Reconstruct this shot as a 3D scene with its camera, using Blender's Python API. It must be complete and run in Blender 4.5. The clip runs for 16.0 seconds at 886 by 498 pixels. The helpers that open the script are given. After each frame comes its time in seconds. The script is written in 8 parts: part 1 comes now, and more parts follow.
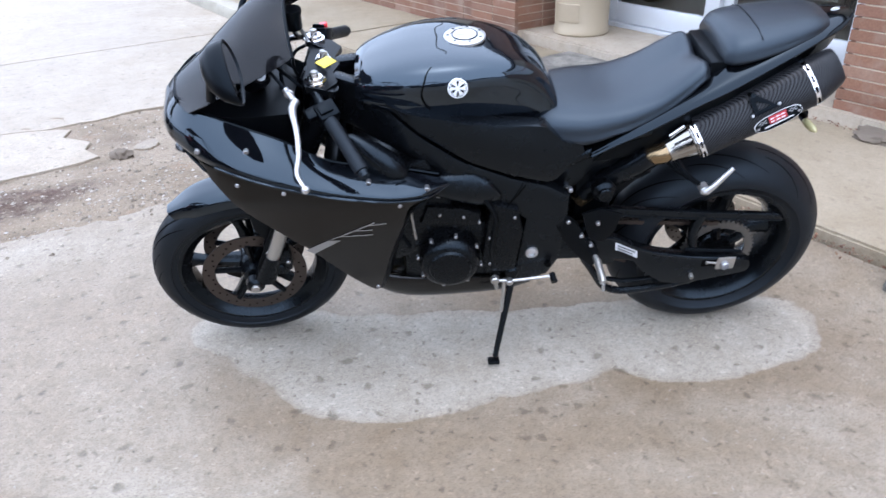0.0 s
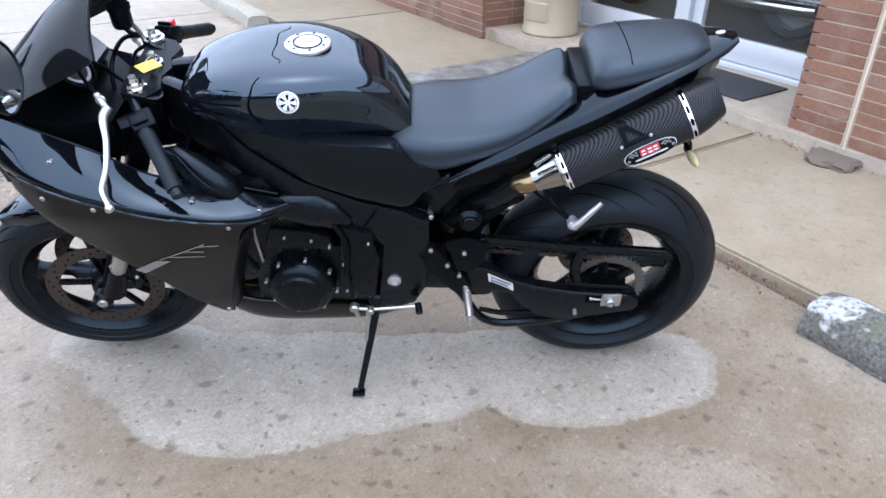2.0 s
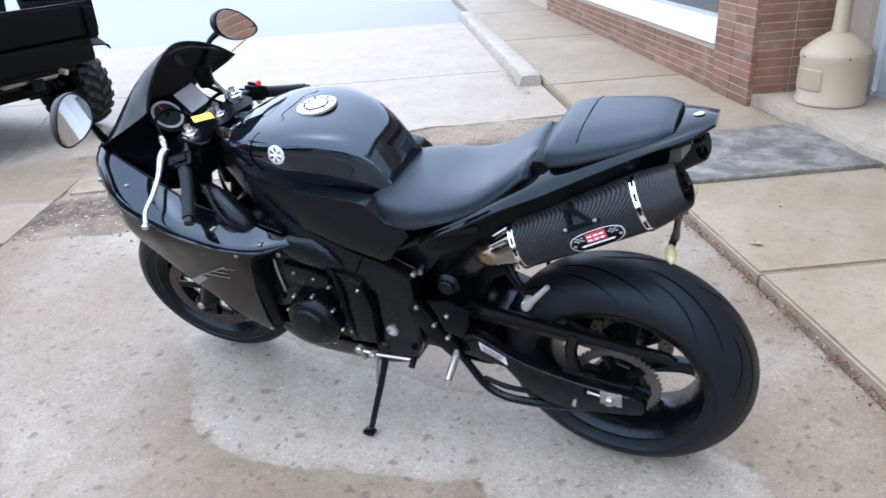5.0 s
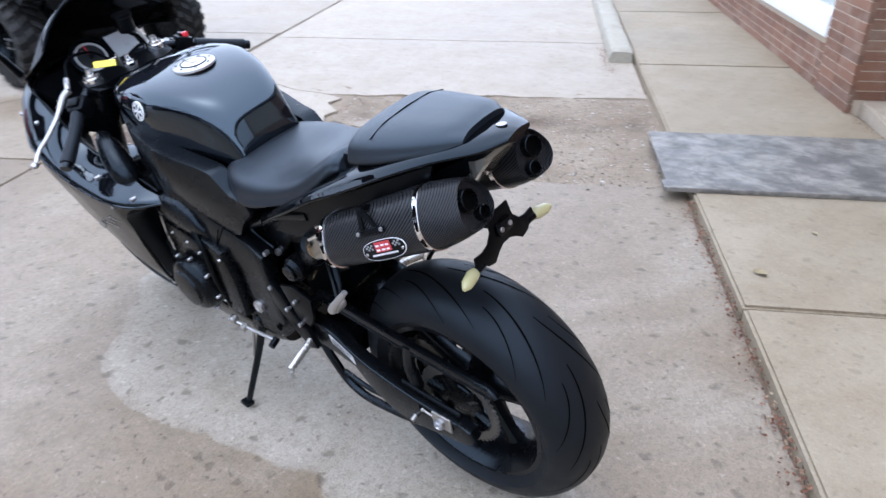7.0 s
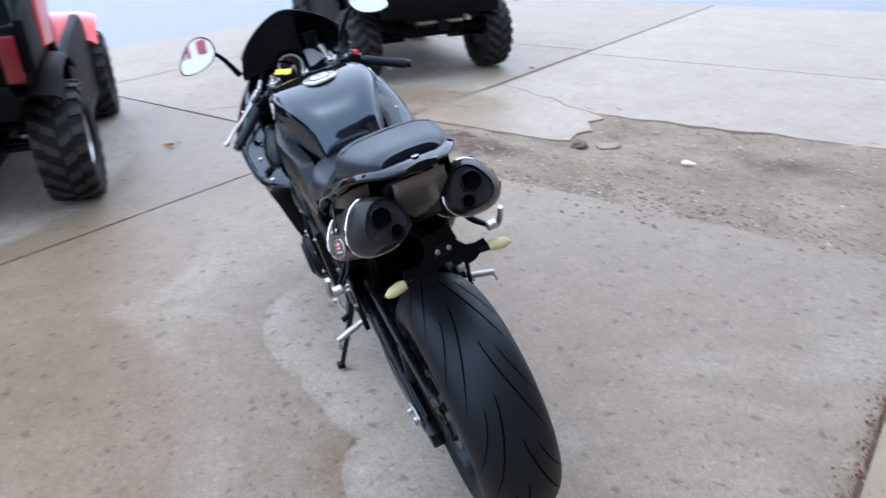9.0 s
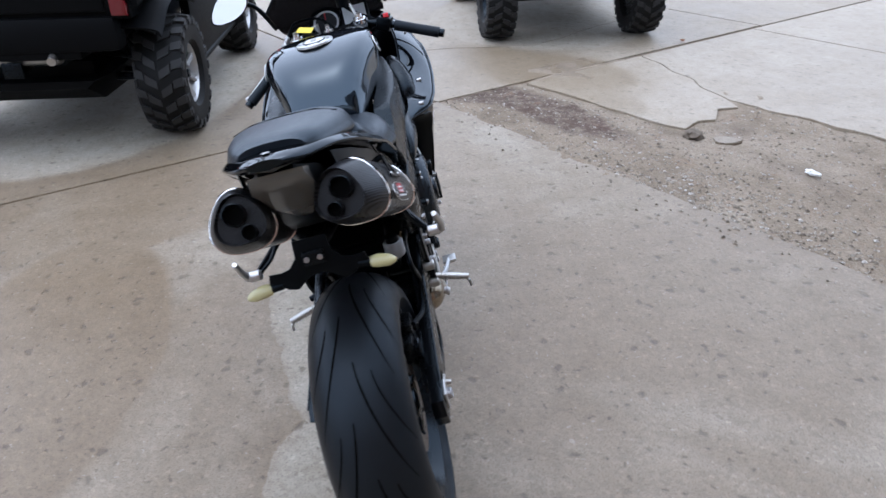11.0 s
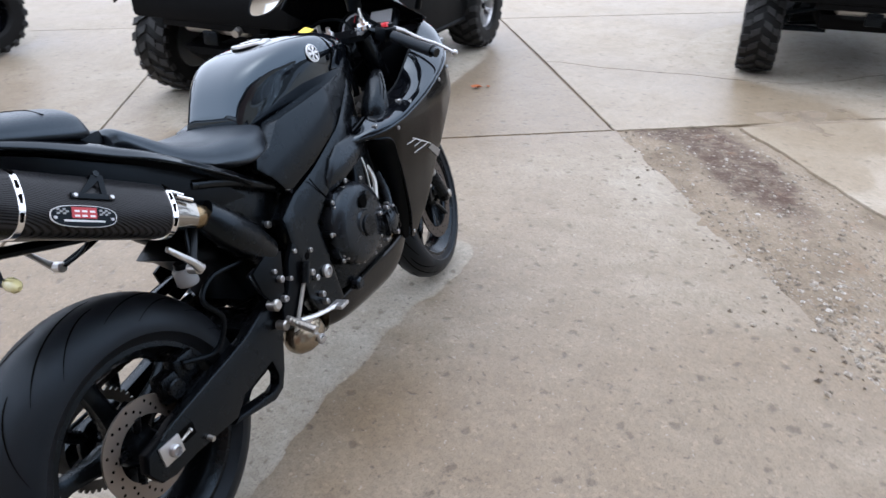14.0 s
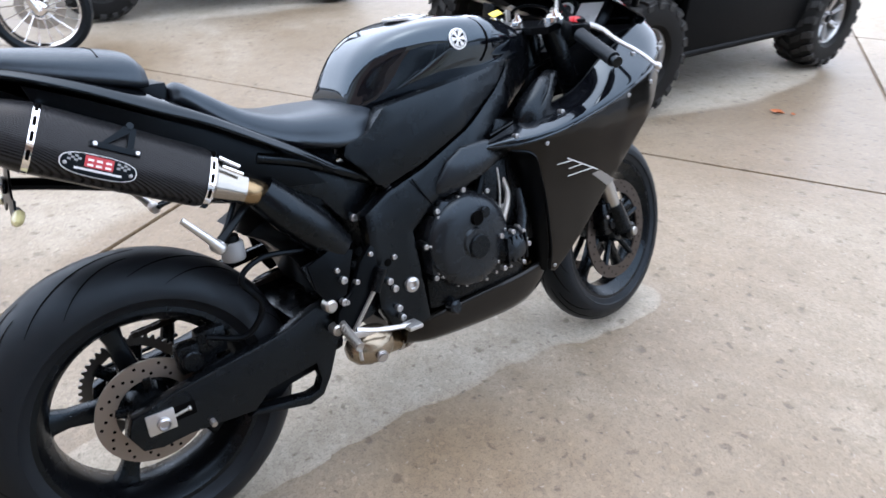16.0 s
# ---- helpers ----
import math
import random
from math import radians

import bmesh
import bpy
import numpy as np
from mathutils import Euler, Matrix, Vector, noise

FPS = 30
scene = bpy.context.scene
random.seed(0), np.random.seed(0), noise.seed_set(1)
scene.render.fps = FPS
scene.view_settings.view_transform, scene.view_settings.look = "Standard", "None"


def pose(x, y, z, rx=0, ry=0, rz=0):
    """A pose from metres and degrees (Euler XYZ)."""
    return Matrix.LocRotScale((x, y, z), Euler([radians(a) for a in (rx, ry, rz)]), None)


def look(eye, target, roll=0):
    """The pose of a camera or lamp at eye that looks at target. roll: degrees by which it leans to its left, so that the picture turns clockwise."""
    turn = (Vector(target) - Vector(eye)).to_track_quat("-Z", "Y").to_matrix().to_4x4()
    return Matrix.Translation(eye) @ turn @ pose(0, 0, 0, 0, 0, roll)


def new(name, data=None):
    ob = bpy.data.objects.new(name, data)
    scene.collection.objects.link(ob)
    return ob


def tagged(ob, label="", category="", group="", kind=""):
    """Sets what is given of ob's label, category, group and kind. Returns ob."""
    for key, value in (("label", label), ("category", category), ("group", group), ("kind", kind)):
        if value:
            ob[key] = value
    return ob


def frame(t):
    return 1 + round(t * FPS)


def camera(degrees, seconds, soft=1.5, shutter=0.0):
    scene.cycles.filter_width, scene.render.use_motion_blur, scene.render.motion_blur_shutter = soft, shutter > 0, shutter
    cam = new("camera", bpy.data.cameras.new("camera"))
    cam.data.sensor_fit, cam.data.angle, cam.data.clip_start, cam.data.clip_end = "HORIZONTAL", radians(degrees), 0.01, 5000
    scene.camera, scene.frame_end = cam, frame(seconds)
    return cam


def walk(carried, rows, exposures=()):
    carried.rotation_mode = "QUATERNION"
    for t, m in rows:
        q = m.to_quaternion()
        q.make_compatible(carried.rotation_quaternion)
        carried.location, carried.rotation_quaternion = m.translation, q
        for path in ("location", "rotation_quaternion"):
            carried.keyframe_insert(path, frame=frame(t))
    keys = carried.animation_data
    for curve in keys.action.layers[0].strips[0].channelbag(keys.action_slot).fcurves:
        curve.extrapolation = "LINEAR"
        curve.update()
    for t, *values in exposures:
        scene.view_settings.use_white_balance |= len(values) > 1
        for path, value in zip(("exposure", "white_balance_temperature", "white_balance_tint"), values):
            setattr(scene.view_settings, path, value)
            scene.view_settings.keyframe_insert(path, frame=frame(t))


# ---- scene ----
cam = camera(64.0, 16.0, shutter=0.5)
METRES, EYE, TILT, LEAN, TURN = 5.479, 1.3754, 0.0, 0.0, 0.0
EXPOSURES = [(0.0, 1.65, 5860, 15), (3.0, 1.60, 5870, 15), (6.0, 1.57, 5860, 15), (8.0, 1.32, 5850, 15), (9.0, 1.25, 5820, 14), (9.5, 1.08, 5810, 14), (12.0, 1.06, 6090, 14), (13.5, 1.30, 6300, 14), (15.0, 1.33, 6320, 14), (16.0, 1.67, 6320, 14)]
ROWS = [
    (0.0, 0.0, 0.0, 0.0, -0.88, -28.87, 1.6),
    (0.5, 0.0322, -0.0046, 0.0019, 1.84, -27.67, 1.4),
    (1.0, 0.0522, -0.0079, 0.0026, 2.76, -26.22, 2.31),
    (1.5, 0.0654, 0.0097, -0.0008, -0.92, -27.78, 1.04),
    (2.0, 0.0709, 0.0346, 0.0006, 0.74, -29.72, -0.62),
    (2.5, 0.0851, 0.0417, 0.0018, 2.75, -29.36, -1.31),
    (3.0, 0.1118, 0.0429, 0.0039, 12.24, -27.37, 0.71),
    (5.5, 0.239, 0.0943, 0.0011, 30.31, -24.94, 2.74),
    (6.0, 0.2468, 0.1226, 0.0003, 31.94, -27.13, 1.17),
    (6.5, 0.2664, 0.1459, 0.0004, 34.85, -28.11, 1.64),
    (7.0, 0.307, 0.1657, 0.0005, 42.0, -27.44, 0.51),
    (7.5, 0.3276, 0.1838, -0.0004, 48.94, -27.78, 3.18),
    (8.0, 0.3403, 0.2184, 0.0022, 54.97, -29.09, -0.5),
    (8.5, 0.357, 0.2418, 0.005, 59.31, -28.67, -0.2),
    (9.0, 0.4023, 0.2702, 0.0106, 71.45, -25.79, 2.38),
    (9.5, 0.4078, 0.292, 0.0119, 76.41, -26.06, 2.35),
    (12.0, 0.3550, 0.4525, 0.0129, 96.94, -29.55, -0.55),
    (12.5, 0.3464, 0.4947, 0.0112, 102.68, -28.79, -0.91),
    (13.0, 0.3413, 0.5284, 0.0096, 109.43, -27.66, -0.01),
    (13.5, 0.3096, 0.5442, 0.0077, 113.63, -28.72, -0.09),
    (14.0, 0.2823, 0.5618, 0.0078, 116.16, -28.9, -0.01),
    (14.5, 0.2630, 0.5914, 0.0067, 125.79, -28.19, 0.78),
    (15.0, 0.2415, 0.609, 0.0049, 133.53, -27.66, 1.49),
    (15.5, 0.2058, 0.5995, 0.0035, 139.23, -29.1, -0.36),
    (16.0, 0.1818, 0.5926, 0.0003, 144.92, -30.6, -1.89),
]
walk(cam, [(t, pose(0, 0, EYE, TILT, LEAN, TURN) @ pose(METRES * x, METRES * y, METRES * z, 90 + pitch, roll, yaw)) for t, x, y, z, yaw, pitch, roll in ROWS], EXPOSURES)

# ---- light: an overcast sky with a wide, weak sun ----
world = bpy.data.worlds.new("overcast_sky")
scene.world = world
world.use_nodes = True
wn, wl = world.node_tree.nodes, world.node_tree.links
sky = wn.new("ShaderNodeTexSky")
sky.sky_type, sky.sun_disc = "NISHITA", False
sky.sun_elevation, sky.sun_rotation = radians(76), radians(180)
sky.dust_density, sky.air_density, sky.ozone_density = 7.0, 1.0, 1.5
pale = wn.new("ShaderNodeHueSaturation")
pale.inputs["Saturation"].default_value = 0.55
wl.new(sky.outputs[0], pale.inputs["Color"])
cloud = wn.new("ShaderNodeMix")          # an even cloud layer veils most of the blue
cloud.data_type = "RGBA"
cloud.inputs[0].default_value = 0.80
wl.new(pale.outputs[0], cloud.inputs[6])
cloud.inputs[7].default_value = (5.15, 6.0, 7.15, 1)
wl.new(cloud.outputs[2], wn["Background"].inputs["Color"])
wn["Background"].inputs["Strength"].default_value = 0.17
sun = new("sun", bpy.data.lights.new("sun", "SUN"))
sun.data.energy, sun.data.angle, sun.data.color = 0.5, radians(160), (1.0, 0.98, 0.96)
sun.matrix_world = look((0.0, -2.5, 10.0), (0, 0, 0))


# ---- materials ----
def mat(name, col=(0.5, 0.5, 0.5), rough=0.5, metal=0.0, coat=0.0, spec=0.5, trans=0.0, emit=0.0, ior=1.45):
    m = bpy.data.materials.new(name)
    m.use_nodes = True
    b = m.node_tree.nodes["Principled BSDF"]
    b.inputs["Base Color"].default_value = (*col, 1)
    b.inputs["Roughness"].default_value = rough
    b.inputs["Metallic"].default_value = metal
    b.inputs["Coat Weight"].default_value = coat
    b.inputs["Coat Roughness"].default_value = 0.03
    b.inputs["Specular IOR Level"].default_value = spec
    b.inputs["Transmission Weight"].default_value = trans
    b.inputs["IOR"].default_value = ior
    if emit:
        b.inputs["Emission Color"].default_value = (*col, 1)
        b.inputs["Emission Strength"].default_value = emit
    return m


class Nodes:
    """Small helper to write node graphs in one line each."""

    def __init__(self, m):
        self.t, self.n, self.l = m.node_tree, m.node_tree.nodes, m.node_tree.links
        self.b = self.n["Principled BSDF"]
        self.geo = None

    def coord(self, kind="Object"):
        return self.n.new("ShaderNodeTexCoord").outputs[kind]

    def world(self):
        return self.n.new("ShaderNodeNewGeometry").outputs["Position"]

    def put(self, socket, value):
        if hasattr(value, "node"):
            self.l.new(value, socket)
        else:
            socket.default_value = value

    def noise(self, vec, scale, detail=4.0, rough=0.55, out="Fac", distort=0.0):
        x = self.n.new("ShaderNodeTexNoise")
        self.put(x.inputs["Vector"], vec)
        for key, v in (("Scale", scale), ("Detail", detail), ("Roughness", rough), ("Distortion", distort)):
            x.inputs[key].default_value = v
        return x.outputs[out]

    def voronoi(self, vec, scale, feature="F1", out="Distance", rand=1.0):
        x = self.n.new("ShaderNodeTexVoronoi")
        x.feature = feature
        self.put(x.inputs["Vector"], vec)
        x.inputs["Scale"].default_value, x.inputs["Randomness"].default_value = scale, rand
        return x.outputs[out]

    def ramp(self, fac, *stops):
        x = self.n.new("ShaderNodeValToRGB")
        self.put(x.inputs["Fac"], fac)
        e = x.color_ramp.elements
        while len(e) < len(stops):
            e.new(0.5)
        for el, (p, c) in zip(e, stops):
            el.position = p
            el.color = (*c, 1) if isinstance(c, tuple) else (c, c, c, 1)
        return x.outputs["Color"]

    def mix(self, fac, a, b, mode="MIX"):
        x = self.n.new("ShaderNodeMix")
        x.data_type, x.blend_type = "RGBA", mode
        self.put(x.inputs[0], fac)
        for s, v in ((x.inputs[6], a), (x.inputs[7], b)):
            self.put(s, (*v, 1) if isinstance(v, tuple) and len(v) == 3 else v)
        return x.outputs[2]

    def math(self, op, a, b=0.0, c=0.0, clamp=False):
        x = self.n.new("ShaderNodeMath")
        x.operation, x.use_clamp = op, clamp
        for s, v in zip(x.inputs, (a, b, c)):
            self.put(s, v)
        return x.outputs[0]

    def vmath(self, op, a, b=(0, 0, 0)):
        x = self.n.new("ShaderNodeVectorMath")
        x.operation = op
        self.put(x.inputs[0], a)
        self.put(x.inputs[1], b)
        return x.outputs["Value"] if op in ("LENGTH", "DISTANCE", "DOT_PRODUCT") else x.outputs[0]

    def bump(self, height, strength=0.3, dist=0.01):
        x = self.n.new("ShaderNodeBump")
        x.inputs["Strength"].default_value, x.inputs["Distance"].default_value = strength, dist
        self.put(x.inputs["Height"], height)
        self.l.new(x.outputs[0], self.b.inputs["Normal"])
        return x

    def random(self):
        return self.n.new("ShaderNodeObjectInfo").outputs["Random"]

    def set(self, **kw):
        for k, v in kw.items():
            self.put(self.b.inputs[k.replace("_", " ")], v)


GRID = pose(0, 0, 0, 0, 0, -56.3) @ Matrix.Scale(1.06, 4)   # x runs along the shop front, y towards it


def spots(k, vec, ellipses):
    """A mask, 1 inside a union of soft ellipses (x, y, rx, ry, turn)."""
    total = None
    for x, y, rx, ry, turn in ellipses:
        mp = k.n.new("ShaderNodeMapping")
        mp.vector_type = "TEXTURE"
        mp.inputs["Location"].default_value = (x, y, 0)
        mp.inputs["Rotation"].default_value = (0, 0, radians(turn))
        mp.inputs["Scale"].default_value = (rx, ry, 1)
        k.put(mp.inputs["Vector"], vec)
        d = k.math("SUBTRACT", 1.0, k.vmath("LENGTH", k.vmath("MULTIPLY", mp.outputs[0], (1, 1, 0))))
        total = d if total is None else k.math("MAXIMUM", total, d)
    return total


# dry places on the damp concrete: under the motorcycle and under the parked vehicles
DRY = [(-0.166, 1.755, 0.385, 0.262, -1), (-0.065, 1.824, 0.655, 0.228, -2), (0.668, 1.996, 0.545, 0.09, 3), (0.828, 1.877, 0.41, 0.235, 9), (-0.535, 1.923, 0.325, 0.162, -12),
       (-5.15, 3.30, 1.35, 1.08, 0), (-3.1, -0.05, 1.75, 0.98, 0), (-1.2, -3.6, 1.75, 1.0, 0)]
SKY_SHEEN = [(-1.35, 0.95, 1.05, 1.15, 20), (-1.5, 2.6, 0.7, 0.5, -30)]   # sky gloss on wet ground, painted in as paler, less wet places
SOAKED = [(-3.15, 3.15, 0.75, 0.62, 34), (-2.45, 3.30, 0.42, 0.30, 34), (-3.5, 2.75, 0.6, 0.35, 10), (-1.2, 0.9, 0.8, 0.5, -20), (0.10, 0.80, 1.0, 0.48, 8)]   # places that are wet through


def concrete(name, light, damp, damp_amount=1.0, grain=1.0):
    """Worn concrete: damp brown with paler dry places, soft mottling, fine aggregate and dark pits."""
    m = mat(name, rough=0.7)
    k = Nodes(m)
    pos = k.world()
    warp = k.vmath("ADD", pos, k.vmath("MULTIPLY", k.noise(pos, 3.0, 5, 0.6, out="Color"), (0.13, 0.13, 0.0)))
    warp = k.vmath("SUBTRACT", warp, (0.065, 0.065, 0.0))
    dry = k.ramp(spots(k, warp, DRY), (0.0, 0.0), (0.035, 0.75), (0.14, 1.0))
    cloud = k.noise(pos, 0.55, 6, 0.62, distort=0.4)
    wet = k.math("MULTIPLY", k.math("SUBTRACT", 1.0, dry), k.ramp(cloud, (0.38, 0.30), (0.50, 0.78), (0.62, 1.0)))
    sky_sheen = k.ramp(spots(k, warp, SKY_SHEEN), (0.0, 0.0), (0.45, 1.0))
    soaked = k.ramp(spots(k, warp, SOAKED), (0.0, 0.0), (0.22, 1.0))
    wet = k.math("MAXIMUM", wet, k.math("MULTIPLY", soaked, k.math("SUBTRACT", 1.0, dry)))
    wet = k.math("MULTIPLY", wet, k.math("SUBTRACT", damp_amount, k.math("MULTIPLY", sky_sheen, 0.14 * damp_amount)))
    fine = k.noise(pos, 170.0, 3, 0.65)
    mid = k.noise(pos, 9.0, 6, 0.68)
    soft = k.noise(pos, 2.2, 5, 0.6)
    base = k.mix(wet, light, damp)
    base = k.mix(k.ramp(soft, (0.40, 0.0), (0.68, 0.55)), base, k.mix(1.0, base, (0.80, 0.76, 0.69), "MULTIPLY"))
    base = k.mix(k.ramp(mid, (0.45, 0.0), (0.68, 0.55)), base, k.mix(1.0, base, (0.76, 0.73, 0.68), "MULTIPLY"))
    base = k.mix(k.ramp(mid, (0.30, 0.35), (0.42, 0.0)), base, k.mix(1.0, base, (1.22, 1.2, 1.18), "MULTIPLY"))
    stones = k.voronoi(pos, 95.0, out="Color")
    base = k.mix(0.42 * grain, base, k.mix(1.0, base, k.ramp(stones, (0.0, 0.62), (0.5, 1.0), (0.85, 1.15), (1.0, 1.7)), "MULTIPLY"))
    base = k.mix(k.ramp(fine, (0.34, 0.55 * grain), (0.50, 0.0)), base, k.mix(1.0, base, (0.55, 0.51, 0.46), "MULTIPLY"))
    bent = k.vmath("ADD", pos, k.vmath("MULTIPLY", k.noise(pos, 22.0, 3, out="Color"), (0.06, 0.06, 0)))
    cell = k.n.new("ShaderNodeTexVoronoi")
    k.put(cell.inputs["Vector"], bent)
    cell.voronoi_dimensions = "2D"
    cell.inputs["Scale"].default_value = 7.5
    pick = k.ramp(cell.outputs["Color"], (0.49, 0.0), (0.56, 1.0))
    pits = k.math("MULTIPLY", k.ramp(cell.outputs["Distance"], (0.06, 1.0), (0.14, 0.0)), pick)
    dots = k.n.new("ShaderNodeTexVoronoi")
    dots.voronoi_dimensions = "2D"
    k.put(dots.inputs["Vector"], bent)
    dots.inputs["Scale"].default_value = 24.0
    tiny = k.math("MULTIPLY", k.ramp(dots.outputs["Distance"], (0.06, 1.0), (0.22, 0.0)), k.ramp(dots.outputs["Color"], (0.62, 0.0), (0.72, 1.0)))
    flecks = k.math("MULTIPLY", k.ramp(dots.outputs["Distance"], (0.04, 1.0), (0.12, 0.0)), k.ramp(dots.outputs["Color"], (0.28, 1.0), (0.34, 0.0)))
    spot = k.math("MAXIMUM", pits, tiny)
    base = k.mix(k.math("MULTIPLY", spot, 0.54 * grain), base, k.mix(1.0, base, (0.40, 0.38, 0.35), "MULTIPLY"))
    base = k.mix(k.math("MULTIPLY", flecks, 0.20 * grain, clamp=True), base, (0.46, 0.44, 0.40))
    k.set(Base_Color=base, Roughness=k.math("SUBTRACT", 0.82, k.math("MULTIPLY", wet, 0.42)))
    hgt = k.math("ADD", k.math("MULTIPLY", fine, 0.5), k.math("ADD", k.math("MULTIPLY", mid, 1.0), k.math("MULTIPLY", spot, -1.0)))
    k.bump(hgt, 0.30, 0.004)
    return m


M_CONC = concrete("damp_concrete", (0.331, 0.298, 0.248), (0.183, 0.136, 0.087), 1.0, 1.15)
M_CONC_PALE = concrete("pale_concrete", (0.404, 0.362, 0.305), (0.266, 0.215, 0.154), 0.85, 0.9)
M_CONC_MID = concrete("damp_far_concrete", (0.363, 0.322, 0.266), (0.226, 0.178, 0.123), 0.95, 1.1)
M_WALK = concrete("sidewalk_concrete", (0.314, 0.265, 0.194), (0.236, 0.190, 0.126), 0.75, 0.55)
M_STEP = concrete("entry_concrete", (0.390, 0.335, 0.266), (0.324, 0.270, 0.204), 0.4, 0.5)


def simple(name, col, rough, bumps=0.1, scale=60.0, metal=0.0, vary=0.15, coat=0.0, spec=0.5, uneven=0.16):
    """A surface with fine grain and larger soft blotches."""
    m = mat(name, col, rough, metal, coat, spec)
    k = Nodes(m)
    c = k.coord()
    big, small = k.noise(c, scale * 0.1, 4), k.noise(c, scale, 5, 0.6)
    tone = k.math("ADD", 1.0 - vary, k.math("MULTIPLY", k.math("ADD", big, small), vary))
    k.set(Base_Color=k.mix(1.0, (*col, 1), k.ramp(tone, (0.0, 0.0), (1.0, 1.0)), "MULTIPLY"))
    k.set(Roughness=k.math("ADD", rough - uneven / 2, k.math("MULTIPLY", small, uneven)))
    if bumps:
        k.bump(small, bumps, 0.002)
    return m


def gloss_black(name, col=(0.0026, 0.0030, 0.0042), drops=True, spec=0.74):
    """Black lacquer with a few rain beads and faint dust."""
    m = mat(name, col, 0.06, spec=spec)
    k = Nodes(m)
    c = k.coord()
    dust = k.noise(c, 18.0, 5, 0.6)
    k.set(Roughness=k.ramp(dust, (0.3, 0.015), (0.85, 0.07)))
    if drops:
        v = k.voronoi(c, 150.0)
        bead = k.math("MULTIPLY", k.ramp(v, (0.12, 1.0), (0.3, 0.0)), k.ramp(k.noise(c, 9.0, 2), (0.5, 0.0), (0.62, 1.0)))
        k.bump(bead, 0.10, 0.002)
    return m


def weave(name, scale):
    """Carbon fibre: a twill of dark bands under clear coat."""
    m = mat(name, (0.02, 0.02, 0.022), 0.3, coat=0.05, spec=0.16)
    k = Nodes(m)
    c = k.coord()
    x = k.n.new("ShaderNodeTexWave")
    x.wave_type, x.bands_direction = "BANDS", "DIAGONAL"
    k.put(x.inputs["Vector"], c)
    x.inputs["Scale"].default_value, x.inputs["Distortion"].default_value = scale, 0.0
    y = k.n.new("ShaderNodeTexChecker")
    k.put(y.inputs["Vector"], c)
    y.inputs["Scale"].default_value = scale * 4
    tone = k.math("ADD", k.math("MULTIPLY", x.outputs["Fac"], 0.7), k.math("MULTIPLY", y.outputs["Fac"], 0.3))
    k.set(Base_Color=k.ramp(tone, (0.25, (0.003, 0.003, 0.0035)), (0.85, (0.030, 0.031, 0.034))), Roughness=k.ramp(tone, (0.0, 0.25), (1.0, 0.45)))
    return m


def brick_mat(name, col):
    m = mat(name, col, 0.8)
    k = Nodes(m)
    c = k.world()
    r = k.random()
    tone = k.ramp(r, (0.0, (0.150, 0.072, 0.042)), (0.3, (0.235, 0.118, 0.070)), (0.6, (0.185, 0.090, 0.056)), (0.85, (0.25, 0.145, 0.095)), (1.0, (0.13, 0.070, 0.048)))
    grain = k.noise(c, 90.0, 5, 0.65)
    stain = k.noise(c, 7.0, 4)
    tone = k.mix(k.ramp(grain, (0.35, 0.55), (0.65, 0.0)), tone, k.mix(1.0, tone, (0.55, 0.5, 0.5), "MULTIPLY"))
    tone = k.mix(k.ramp(stain, (0.48, 0.0), (0.75, 0.45)), tone, (0.30, 0.235, 0.185))
    k.set(Base_Color=tone, Roughness=0.78)
    k.bump(grain, 0.4, 0.003)
    return m


